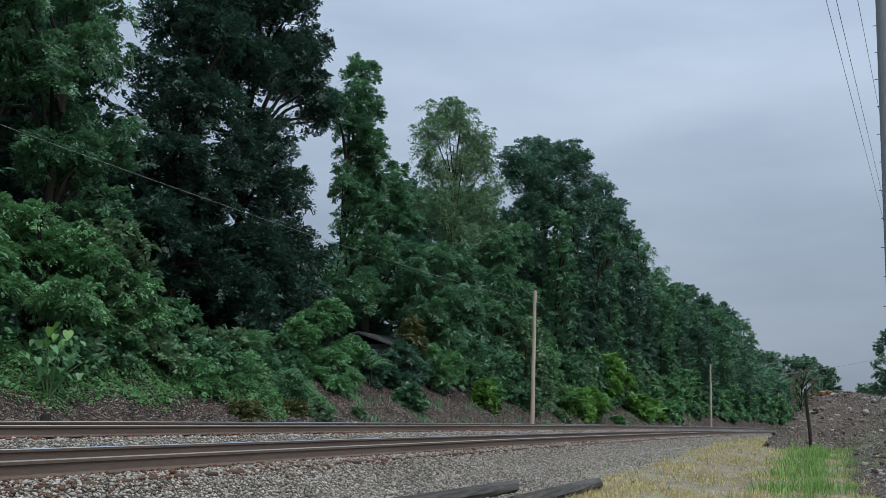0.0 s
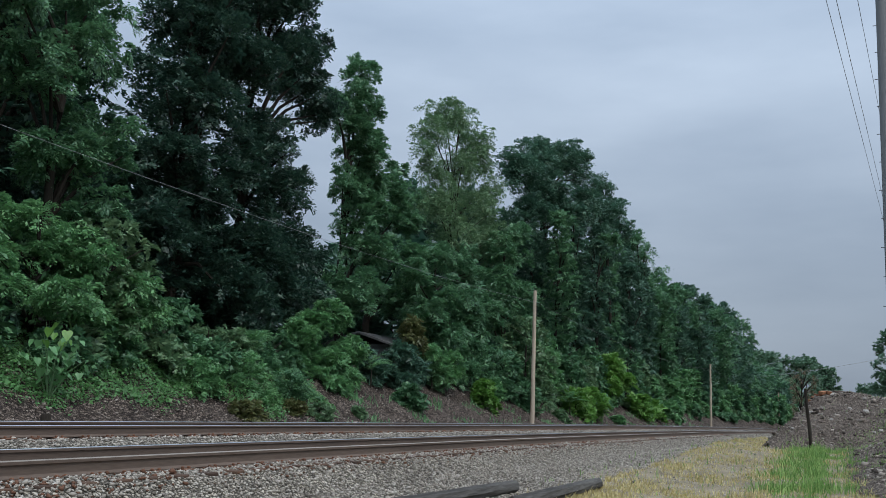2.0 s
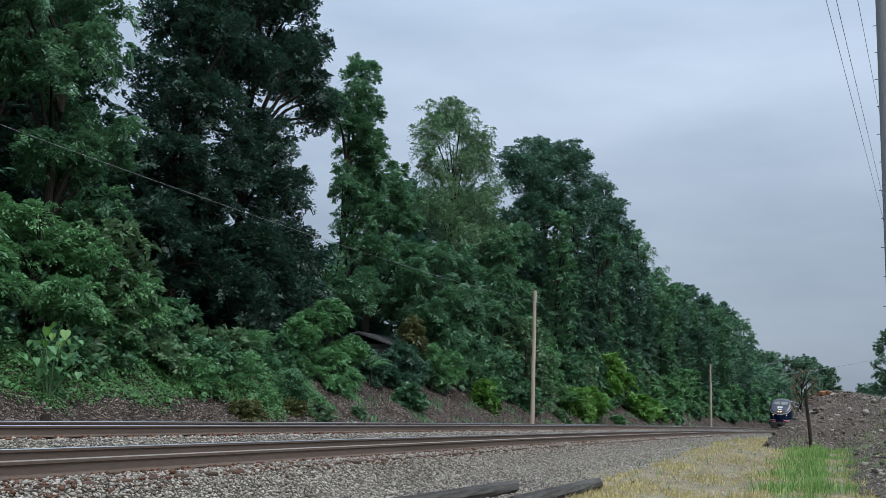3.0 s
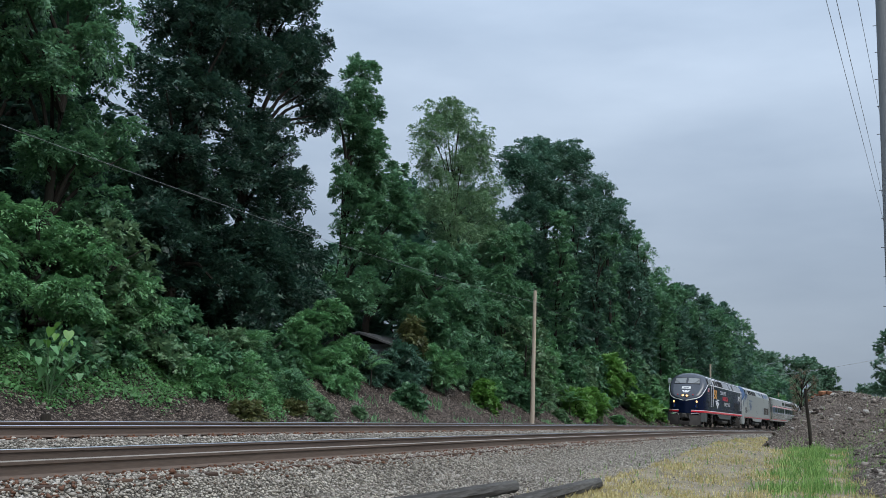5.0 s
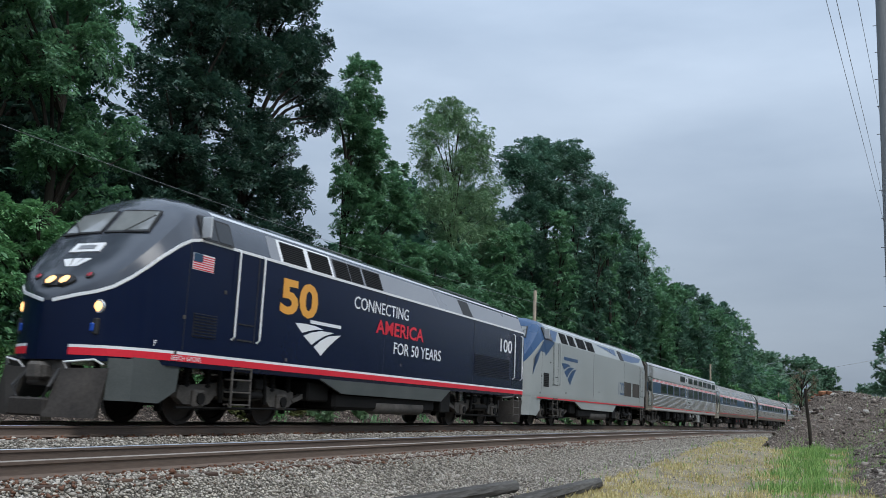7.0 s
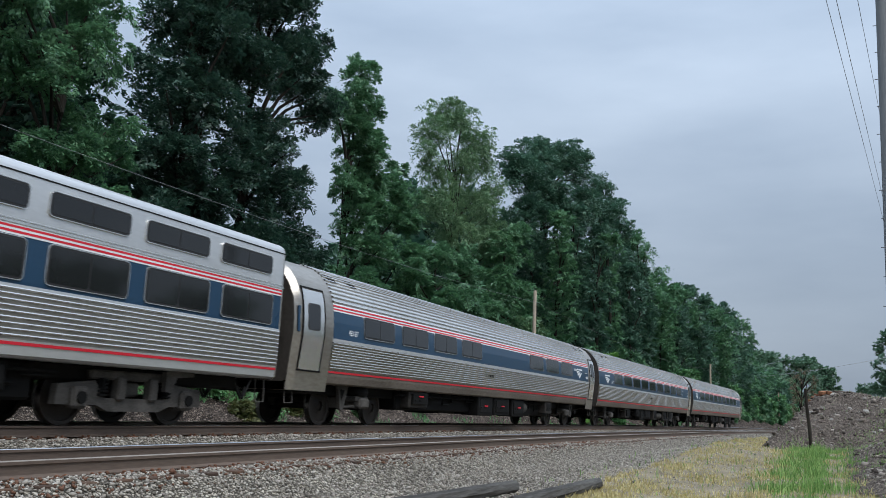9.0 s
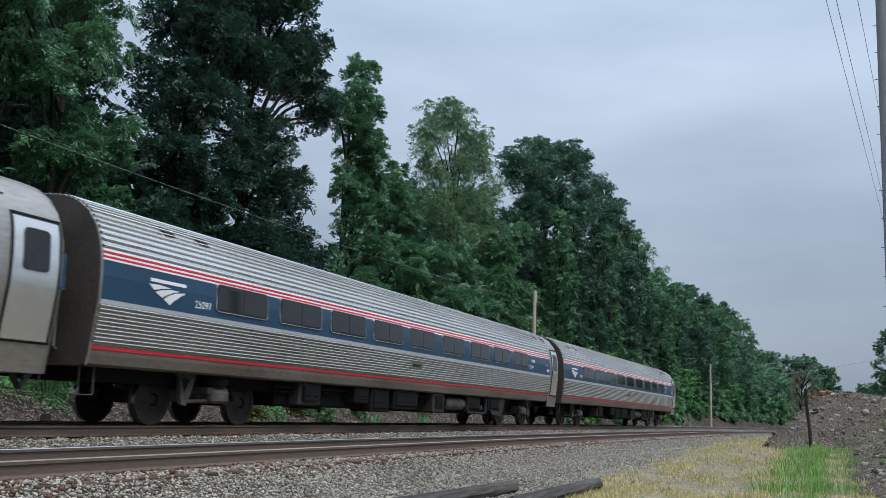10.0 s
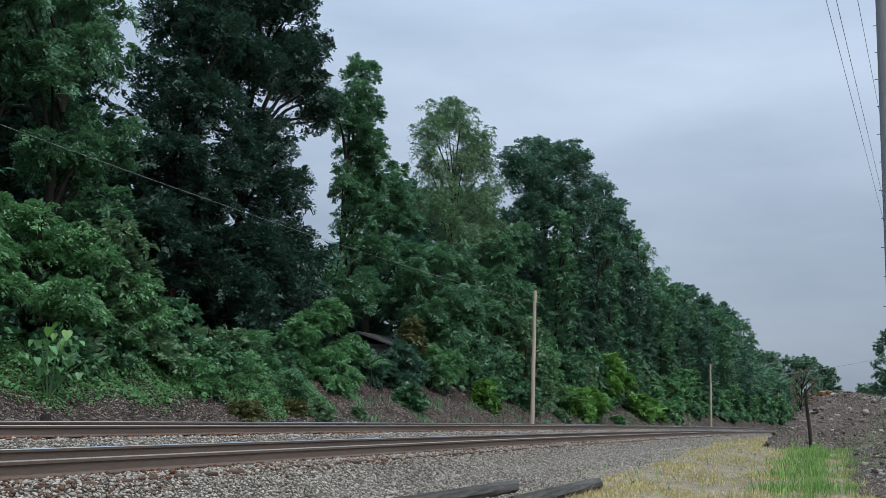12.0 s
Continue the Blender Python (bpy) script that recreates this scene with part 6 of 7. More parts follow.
    for sg in (1, -1):
        g = Geo()
        g.tube([car.p(0.12, sg * 0.5, 0.92), car.p(0.02, sg * 0.52, 1.02), car.p(0.20, sg * 1.02, 1.08), car.p(0.32, sg * 1.10, 1.0)], 0.018, 6)
        car.part("grab_rail", g, M_WHITE)
        # front skirt, tank skirt
        g = Geo()
        car.skin(g, [(0.62, 1.15), (0.62, 0.42), (1.30, 0.40), (1.72, 0.62), (1.78, 1.15)], lambda z: 1.47, -0.05, 0.0, sg)
        g.prism([(car.p(0.36, 0, 0)[0], sg * 1.16), (car.p(0.62, 0, 0)[0], sg * 1.42), (car.p(0.62, 0, 0)[0], sg * 1.47), (car.p(0.33, 0, 0)[0], sg * 1.20)], "z", 0.42, 1.12)
        car.part("front_skirt", g, M_SKIRT if first else M_SILVER)
        g = Geo()
        car.skin(g, [(6.15, 1.15), (7.45, 0.76), (13.2, 0.72), (13.2, 0.72), (14.05, 1.15)], lambda z: 1.505, -0.06, 0.0, sg)
        car.part("tank_skirt", g, M_SKIRT if first else M_SILVER)
        g = Geo()
        car.box(g, 7.3, 13.0, sg * 0.5, sg * 1.4, 0.38, 0.8, 0.08)
        car.box(g, 13.3, 14.0, sg * 0.9, sg * 1.45, 0.4, 1.0, 0.03)
        car.box(g, 6.3, 7.2, sg * 0.7, sg * 1.3, 0.55, 1.0, 0.04)
        car.part("fuel_tank", g, M_UNDER)
        g = Geo()
        g.tube([car.p(9.3, sg * 1.22, 0.50), car.p(9.4, sg * 1.22, 0.50), car.p(12.2, sg * 1.22, 0.50), car.p(12.3, sg * 1.22, 0.50)], [0.12, 0.2, 0.2, 0.12], 14)
        car.part("air_tank", g, M_FRAME, smooth=40)
        # steps
        for a, b in ((3.25, 3.85), (19.55, 20.15)):
            g = Geo()
            for q in (a, b):
                g.tube([car.p(q, sg * 1.5, 1.16), car.p(q, sg * 1.52, 0.36)], 0.025, 6)
            for z in (0.42, 0.66, 0.9, 1.12):
                car.box(g, a, b, sg * 1.34, sg * 1.54, z - 0.015, z + 0.015, 0.005)
            car.part("ladder", g, M_FRAME)
        # side doors with handrails
        for a, b, z1, y_up in ((3.15, 3.85, 3.40, 3.40), (19.42, 20.12, 3.25, 3.25)):
            g = Geo()
            car.skin(g, rect(a, b, 1.62, z1), yw, -0.02, 0.004, sg)
            d = car.part("side_door", g, m_low)
            g = Geo()
            for q in (a - 0.06, b + 0.06):
                g.tube([car.p(q, sg * 1.53, 1.66), car.p(q, sg * 1.60, 1.72), car.p(q, sg * 1.60, z1 - 0.02), car.p(q, sg * 1.53, z1 + 0.04)], 0.022, 6)
            car.part("handrail", g, M_WHITE if first else M_SILVER, d)
            g = Geo()
            car.skin(g, rect(a + 0.02, a + 0.05, 1.64, z1 - 0.02), yw, 0.004, 0.007, sg)
            car.skin(g, rect(b - 0.05, b - 0.02, 1.64, z1 - 0.02), yw, 0.004, 0.007, sg)
            car.skin(g, rect(a + 0.1, b - 0.1, 1.66, 1.69), yw, 0.004, 0.02, sg)
            car.skin(g, rect(a + 0.1, b - 0.1, 1.98, 2.0), yw, 0.004, 0.02, sg)
            car.part("door_trim", g, M_BLACK, d)
        # cab side window and mirror
        g = Geo()
        car.skin(g, rrect(1.98, 2.92, 3.43, 3.92, 0.05), yup, 0.0, 0.045, sg)
        f = car.part("cab_window_frame", g, M_BLACK)
        for a, b in ((2.06, 2.42), (2.46, 2.88)):
            g = Geo()
            car.skin(g, rrect(a, b, 3.47, 3.88, 0.04), yup, 0.04, 0.052, sg)
            car.part("cab_window", g, M_GLASS, f)
        g = Geo()
        car.box(g, 1.98, 2.03, sg * 1.5, sg * 1.72, 3.46, 3.86, 0.02)
        car.part("mirror", g, M_CARPALE)
        # louvres in the upper side
        if first:
            g = Geo()
            car.skin(g, rect(4.56, 6.76, 3.44, 3.95), yup, 0.0, 0.01, sg)
            car.part("louvre_panel", g, M_WHITE, label="white panel round the air louvres")
        for a, b in ((4.66, 5.60), (5.78, 6.66), (6.86, 7.55), (7.6, 8.2), (8.32, 9.22)) if first else ((4.3, 5.2), (5.5, 6.4), (6.8, 8.1), (8.4, 9.6)):
            g = Geo()
            car.skin(g, rect(a, b, 3.47, 3.92), yup, 0.004, 0.014, sg)
            lv = car.part("louvre", g, M_BLACK)
            g = Geo()
            for k in range(9):
                z = 3.49 + k * 0.048
                car.skin(g, rect(a + 0.02, b - 0.02, z, z + 0.016), yup, 0.010, 0.032, sg)
            tagged(car.part("louvre_slats", g, M_UNDER, lv), kind="stuff")
        g = Geo()
        car.skin(g, [(14.5, 3.93), (14.65, 3.44), (15.45, 3.44), (15.3, 3.93)], yup, 0.002, 0.012, sg)
        car.part("roof_vent", g, M_BLACK)
        # lower grilles
        if first:
            boxes = ((15.7, 19.0, 1.63, 2.32, 12), (1.95, 2.62, 1.62, 2.06, 8))
        else:
            boxes = ((15.6, 17.2, 1.60, 2.35, 0), (17.5, 19.2, 1.60, 2.35, 0), (1.95, 2.62, 1.55, 2.1, 8))
        for a, b, z0, z1, n_ in boxes:
            g = Geo()
            car.skin(g, rect(a, b, z0, z1), yw, 0.0, 0.006, sg)
            gr = car.part("grille", g, M_BLACK if n_ else M_DIAPH)
            if n_:
                g = Geo()
                for k in range(n_):
                    z = z0 + (z1 - z0) * (k + 0.5) / n_
                    car.skin(g, rect(a + 0.02, b - 0.02, z - 0.012, z + 0.012), yw, 0.004, 0.022, sg)
                tagged(car.part("grille_slats", g, M_NAVY if first else M_UNDER, gr), kind="stuff")
        for a, b in ((1.55, 1.3), (1.7, 1.95), (2.8, 2.55), (10.4, 1.62), (5.0, 1.4)):
            g = Geo()
            car.box(g, a - 0.035, a + 0.035, sg * 1.515, sg * 1.54, b - 0.035, b + 0.035, 0.01)
            car.part("fitting", g, M_FRAME)
        for a in (1.72, 9.4, 15.55, 19.3):
            g = Geo()
            car.skin(g, rect(a, a + 0.012, 1.36, 3.38), yw, 0.0, 0.003, sg)
            car.part("panel_seam", g, M_BLACK)
    # roof gear
    g = Geo()
    for a, b, h in ((5.0, 6.4, 0.06), (7.2, 9.4, 0.08), (10.2, 13.2, 0.05), (14.2, 18.8, 0.09)):
        car.box(g, a, b, -0.75, 0.75, 4.2, 4.24 + h, 0.03)
    car.part("roof_hatch", g, M_SKIRT)
    g = Geo()
    for q in (-0.12, 0.0, 0.12):
        g.tube([car.p(3.0, q, 4.30), car.p(2.5, q, 4.32)], [0.04, 0.07], 8)
    car.part("horn", g, M_SKIRT)
    # rear wall door and buffer
    g = Geo()
    car.box(g, 20.55, 20.68, -0.4, 0.4, 1.2, 3.2, 0.02)
    car.box(g, 20.5, 20.9, -0.14, 0.14, 0.72, 1.0, 0.04)
    car.part("rear_door", g, M_UNDER)
    # words
    if first:
        lettering(car, "50", 4.62, 6.10, 2.36, 3.14, 1.536, M_ORANGE, label="golden orange number", bold=0.035)
        lettering(car, "CONNECTING", 7.75, 10.75, 2.84, 3.15, 1.532, M_WHITE, bold=0.006)
        lettering(car, "AMERICA", 8.90, 11.75, 2.34, 2.71, 1.536, M_RED, label="red lettering", bold=0.022)
        lettering(car, "FOR 50 YEARS", 9.95, 13.0, 1.88, 2.20, 1.532, M_WHITE, bold=0.006)
        lettering(car, "100", 18.02, 19.22, 2.56, 3.02, 1.532, M_WHITE, bold=0.012)
        lettering(car, "BEECH GROVE", 1.45, 2.25, 1.17, 1.255, 1.536, M_WHITE)
        lettering(car, "F", 1.02, 1.09, 1.38, 1.48, 1.50, M_WHITE)
        swoosh(car, 5.25, 7.20, 1.58, 2.24, yw, M_WHITE, "white emblem of three curved bands")
        g = Geo()
        car.skin(g, rect(5.85, 7.18, 2.27, 2.345), yw, 0.002, 0.007)
        car.part("name_bar", g, M_WHITE)
        g = Geo()
        for k in range(7):
            z = 2.86 + k * 0.042
            car.skin(g, rect(1.80, 2.38, z, z + 0.021), yw, 0.006, 0.010)
        fl = Geo()
        car.skin(fl, rect(1.79, 2.39, 2.85, 3.16), yw, 0.0, 0.006)
        fo = car.part("flag_decal", fl, M_WHITE, label="small red, white and blue flag decal")
        car.part("flag_stripes", g, M_RED, fo)
        cn = Geo()
        car.skin(cn, rect(1.80, 2.05, 3.0, 3.155), yw, 0.010, 0.013)
        car.part("flag_canton", cn, M_BLUE, fo)
    else:
        lettering(car, "122", 14.3, 15.5, 1.65, 2.3, 1.532, M_LOCO_BLUE)
        swoosh(car, 4.3, 6.5, 1.75, 2.65, yw, M_LOCO_BLUE, "dark blue emblem of three curved bands")
        g = Geo()
        car.skin(g, rect(4.6, 6.7, 2.78, 2.92), yw, 0.002, 0.007)
        car.part("name_bar", g, M_LOCO_BLUE)
    add_truck(car, 4.05, "loco")
    add_truck(car, 16.98, "loco", True)
    return car


# ------------------------------------------------------------------ train: coaches
def fluted(points, n, depth):
    """Points (y, z) of a side with n ribs between the given points."""
    pts = np.array(points, float)
    seg = np.r_[0, np.cumsum(np.hypot(*np.diff(pts, axis=0).T))]
    total = seg[-1]
    out = []
    for k in range(n):
        for f, d in ((0.0, 0.0), (0.50, 0.0), (0.58, depth), (0.72, depth * 1.25), (0.88, depth), (0.96, 0.0)):
            u = (k + f) / n * total
            y, z = np.interp(u, seg, pts[:, 0]), np.interp(u, seg, pts[:, 1])
            y2, z2 = np.interp(u + 0.01, seg, pts[:, 0]), np.interp(u + 0.01, seg, pts[:, 1])
            t = Vector((y2 - y, z2 - z)).normalized()
            out.append((y + t.y * d, z - t.x * d))
    out.append(tuple(pts[-1]))
    return out


def strip(car, g, pts, s0, s1, sgn, mat=0):
    g.loft([[car.p(s, sgn * y, z) for y, z in pts] for s in (s0, s1)], closed=False, caps=False, mat=mat)


def paint_rib_light(g, faces):
    """The second material paints highlights on those of each six faces of a fluted strip, the first the grooves' shade:
    0 and 5 are flats, 2 and 3 the rib's top.
    """
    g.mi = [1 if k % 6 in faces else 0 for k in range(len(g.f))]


def build_coach(kind, windows, number, doors, label, upper=(), tail=False, logo=None):
    amf = kind == "round"
    car = Car("passenger_coach", 26.01, label, "rail car", "train")
    if amf:
        low = [(1.515, 1.30), (1.585, 1.94)]
        band = [(1.585, 1.94), (1.595, 2.02), (1.585, 2.40), (1.56, 2.62), (1.535, 2.80)]
        roof = [(1.535, 2.80), (1.47, 3.02), (1.36, 3.24), (1.16, 3.48), (0.90, 3.65), (0.55, 3.77), (0.0, 3.82)]
        hem = [(0.0, 0.96), (1.38, 0.96), (1.46, 0.99), (1.50, 1.14), (1.515, 1.30)]
        wz, sill, top_z = (2.14, 2.68), 2.0, 3.82
        n_low, n_roof = 10, 17
    else:
        low = [(1.55, 1.24), (1.56, 1.98)]
        band = [(1.56, 1.98), (1.565, 2.06), (1.565, 2.72), (1.565, 2.86)]
        roof = [(1.565, 2.86), (1.565, 3.60), (1.555, 3.68), (1.51, 3.76), (1.42, 3.82), (1.05, 3.92), (0.0, 4.02)]
        hem = [(0.0, 0.98), (1.45, 0.98), (1.53, 1.02), (1.55, 1.24)]
        wz, sill, top_z = (2.07, 2.70), 2.0, 4.10
        n_low, n_roof = 9, 0
    yf = side_from([(z, y) for y, z in hem[2:] + low + band[1:] + (roof[1:4] if not amf else roof[1:4])])
    e0, e1 = 0.28, 25.62
    d0, d1 = (1.75 if "front" in doors else e0 + 0.05), (24.30 if "rear" in doors else e1 - 0.05)
    for sg in (1, -1):
        g = Geo()
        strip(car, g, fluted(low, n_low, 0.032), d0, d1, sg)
        # darker flats and brighter ribs put groove shade and highlights into the colour
        paint_rib_light(g, (1, 2, 3, 4))
        car.part("fluted_side", g, [M_STEEL_DUST_SHADE, M_STEEL], label="fluted stainless lower side", smooth=0)
        g = Geo()
        strip(car, g, hem, d0, d1, sg)
        car.part("side_hem", g, M_BROWN_DUST if amf else M_CARPALE)
        g = Geo()
        strip(car, g, band, d0, d1, sg)
        car.part("window_band", g, M_BLUE, label="slate blue window band")
        g = Geo()
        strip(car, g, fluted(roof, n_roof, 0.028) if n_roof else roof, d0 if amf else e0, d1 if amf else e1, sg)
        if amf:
            # one darker face beside each rib is its painted shade line
            paint_rib_light(g, (0, 2, 3, 4, 5))
        rf = car.part("roof", g, [M_STEEL_DUST_SHADE, M_STEEL] if amf else M_CARPALE, label="fluted silver roof" if amf else "pale silver upper side and roof", smooth=0 if amf else 40)
        # belt and stripes
        g = Geo()
        car.skin(g, rect(d0, d1, sill - 0.06, sill + 0.015), yf, 0.0, 0.022, sg)
        car.part("belt_rail", g, M_ROOF_SILVER)
        g = Geo()
        zr = 1.22 if amf else 1.16
        car.skin(g, rect(d0, d1, zr, zr + 0.046), yf, 0.004, 0.012, sg)
        for z in ((2.69, 2.77) if amf else (2.74, 2.81)):
            car.skin(g, rect(d0, d1, z, z + 0.034), yf, 0.004, 0.010, sg)
        car.part("red_stripe", g, M_RED)
        g = Geo()
        for z in ((2.655, 2.727, 2.806) if amf else (2.71, 2.776, 2.845)):
            car.skin(g, rect(d0, d1, z, z + 0.034), yf, 0.003, 0.008, sg)
        car.part("white_stripe", g, M_WHITE)
        for rowk, (ws, z0, z1) in enumerate(((windows, *wz), (upper, 3.10, 3.50))):
            for a in ws:
                w = 1.65 if amf else 1.70
                g = Geo()
                car.skin(g, rrect(a, a + w, z0, z1, 0.09), yf, 0.004, 0.026, sg)
                fr = car.part("window", g, M_STEEL)
                g = Geo()
                car.skin(g, rrect(a + 0.014, a + w - 0.014, z0 + 0.014, z1 - 0.014, 0.08), yf, 0.02, 0.029, sg)
                car.part("window_gasket", g, M_BLACK, fr)
                for b, c in ((a + 0.05, a + w / 2 - 0.015), (a + w / 2 + 0.015, a + w - 0.05)):
                    g = Geo()
                    car.skin(g, rrect(b, c, z0 + 0.05, z1 - 0.05, 0.04, 2), yf, 0.026, 0.033, sg)
                    car.part("pane", g, M_GLASS, fr)
        if not amf:
            g = Geo()
            car.skin(g, rect(e0, e1, 2.875, 2.905), yf, 0.002, 0.02, sg)
            car.skin(g, rect(e0, e1, 2.93, 2.945), yf, 0.002, 0.012, sg)
            car.part("moulding", g, M_STEEL)
            g = Geo()
            car.skin(g, rect(e0, e1, 3.615, 3.635), yf, 0.002, 0.012, sg)
            car.part("drip_rail", g, M_UNDER)
            for z0, z1 in ((2.1, 2.72), (3.14, 3.46)):
                g = Geo()
                car.skin(g, rrect(12.33, 12.72, z0, z1, 0.03), yf, 0.004, 0.016, sg)
                fr = car.part("window", g, M_WHITE)
                g = Geo()
                car.skin(g, rrect(12.40, 12.65, z0 + 0.05, z1 - 0.05, 0.02), yf, 0.014, 0.022, sg)
                car.part("pane", g, M_GLASS, fr)
            g = Geo()
            car.box(g, 17.9, 18.65, sg * 0.9, sg * 1.42, 0.36, 0.95, 0.03)
            car.part("pale_box", g, M_CARPALE)
            for a in (16.2, 16.65, 17.05, 17.4, 14.8):
                g = Geo()
                car.box(g, a, a + 0.24, sg * 1.3, sg * 1.4, 0.68, 0.93, 0.02)
                car.part("pale_cover", g, M_CARPALE)
        # end sections, with or without a door
        for end, here, a, b, edge in (("front", "front" in doors, e0, d0, e0), ("rear", "rear" in doors, d1, e1, e1)):
            out = hem + low[1:] + band[1:] + roof[1:]
            lo_z = 0.78 if (here and amf) else 0.96
            shaped = []
            for s in np.linspace(a, b, 13 if here else 3):
                k = max(0.0, 1 - abs(s - edge) / 0.18)
                f = 1 - 0.075 * k * k if here else 1.0
                shaped.append([car.p(s, sg * y * f, (z if z > 1.0 else lo_z) - (0.10 * k * k if z > 3 and here else 0)) for y, z in out])
            g = Geo()
            g.loft(shaped, closed=False, caps=False)
            car.part("vestibule_shell", g, M_STEEL_DUST_SHADE, smooth=35)
            if here:
                da, db = (a + 0.20, a + 1.05) if end == "front" else (b - 1.03, b - 0.20)
                g = Geo()
                car.curved(g, da, db, 1.24, 3.02 if amf else 2.9, yf, -0.02, 0.012, sg)
                dr = car.part("vestibule_door", g, M_STEEL, label="plain stainless vestibule door", smooth=40)
                g = Geo()
                car.curved(g, da - 0.035, da, 1.2, 3.05 if amf else 2.94, yf, 0.0, 0.02, sg)
                car.curved(g, db, db + 0.035, 1.2, 3.05 if amf else 2.94, yf, 0.0, 0.02, sg)
                car.skin(g, rect(da - 0.035, db + 0.035, 3.05 if amf else 2.94, 3.085 if amf else 2.975), yf, 0.0, 0.02, sg)
                car.skin(g, rect(da - 0.05, db + 0.05, 1.2, 1.235), yf, 0.0, 0.02, sg)
                car.part("door_frame", g, M_UNDER, dr)
                g = Geo()
                car.skin(g, rrect(da + 0.18, db - 0.18, 2.12 if end == "front" else 2.25, 2.72 if end == "front" else 2.88, 0.08), yf, 0.018, 0.03, sg)
                car.part("door_window", g, M_GLASS, dr)
                g = Geo()
                car.skin(g, rect(b - 0.15 if end == "rear" else a + 0.03, b - 0.03 if end == "rear" else a + 0.15, 2.05, 2.62), lambda z: yf(z) - 0.035, 0.0, 0.02, sg)
                car.part("blue_panel", g, M_BLUE)
            # grab rails and steps by the coupler
            g = Geo()
            q = edge + (0.06 if end == "front" else -0.06)
            g.tube([car.p(q, sg * 1.30, 0.95), car.p(q, sg * 1.32, 0.50), car.p(q + (0.3 if end == "front" else -0.3), sg * 1.32, 0.50), car.p(q + (0.3 if end == "front" else -0.3), sg * 1.30, 0.95)], 0.018, 6)
            car.part("step_rail", g, M_FRAME)
    # ends
    for edge, sgn in ((e0, -1), (e1, 1)):
        out = [(0.0, 0.96), (1.35, 0.96), (1.40, 1.3), (1.46, 2.0), (1.45, 2.6), (1.36, 3.0), (1.1, 3.34), (0.8, 3.52), (0.0, 3.70)] if amf else [(0.0, 0.98), (1.45, 0.98), (1.45, 3.6), (1.3, 3.85), (0.0, 3.98)]
        if amf:
            door_end = ("front" if sgn < 0 else "rear") in doors
            fy, dz = (0.918, 0.105) if door_end else (0.993, 0.012)
            out = [(y * fy, z - (dz if z > 2.9 else 0)) for y, z in hem + low[1:] + band[1:] + roof[1:]]
        full = out + [(-y, z) for y, z in reversed(out[1:-1])]
        g = Geo()
        g.prism([(y, z) for y, z in full], "x", car.L / 2 - edge - 0.02, car.L / 2 - edge + 0.02)
        car.part("end_wall", g, M_DIAPH, label="brown-grey car end")
        g = Geo()
        for k in range(5):
            s = edge + sgn * (0.05 + 0.085 * k)
            w = 0.62 + (0.03 if k % 2 else 0.0)
            ring = [(-w, 1.05), (-w + 0.12, 1.05), (-w + 0.12, 3.0), (w - 0.12, 3.0), (w - 0.12, 1.05), (w, 1.05), (w, 3.12), (-w, 3.12)]
            g.prism(ring, "x", car.L / 2 - s - 0.03, car.L / 2 - s + 0.03)
        car.part("diaphragm", g, M_BLACK)
        g = Geo()
        car.box(g, edge + sgn * 0.0, edge + sgn * 0.48, -0.13, 0.13, 0.74, 1.0, 0.04)
        car.part("coupler", g, M_UNDER)
        for y in (-0.5, 0.45):
            g = Geo().tube([car.p(edge + sgn * 0.02, y, 0.95), car.p(edge + sgn * 0.3, y * 1.05, 0.55), car.p(edge + sgn * 0.46, y, 0.8)], 0.03, 6)
            car.part("air_hose", g, M_BLACK)
        g = Geo()
        for y in (-0.85, 0.85):
            g.tube([car.p(edge + sgn * 0.03, y, 1.2), car.p(edge + sgn * 0.10, y, 1.25), car.p(edge + sgn * 0.10, y, 2.3), car.p(edge + sgn * 0.03, y, 2.35)], 0.018, 6)
        car.part("end_rail", g, M_STEEL_DUST_SHADE)
    if tail:
        for y in (-1.15, 1.15):
            g = Geo()
            car.box(g, e1 - 0.02, e1 + 0.05, y - 0.07, y + 0.07, 2.2, 2.6, 0.02)
            car.part("tail_lamp", g, M_REDLAMP)
        g = Geo()
        car.box(g, e1 + 0.0, e1 + 0.04, -0.4, 0.4, 1.1, 3.0, 0.02)
        car.part("end_door", g, M_STEEL_DUST_SHADE)
    # underframe
    g = Geo()
    car.box(g, 0.9, 25.1, -0.95, 0.95, 0.72, 1.0, 0.04)
    car.box(g, 6.1, 13.1, -1.05, 1.05, 0.42, 0.98, 0.05)
    car.box(g, 14.3, 19.9, -1.05, 1.05, 0.38, 0.98, 0.05)
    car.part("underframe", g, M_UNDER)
    rnd = random.Random(int(windows[0] * 100) + len(number))
    boxes = [(6.6, 7.5, 0.46), (9.0, 9.7, 0.56), (9.85, 10.85, 0.36), (11.1, 12.6, 0.44), (13.6, 14.4, 0.40), (16.2, 17.4, 0.46), (18.1, 19.2, 0.50)] if number != "48187" else \
            [(6.4, 7.6, 0.5), (11.4, 12.7, 0.34), (12.9, 14.4, 0.36), (14.7, 16.0, 0.34), (18.6, 19.4, 0.5)]
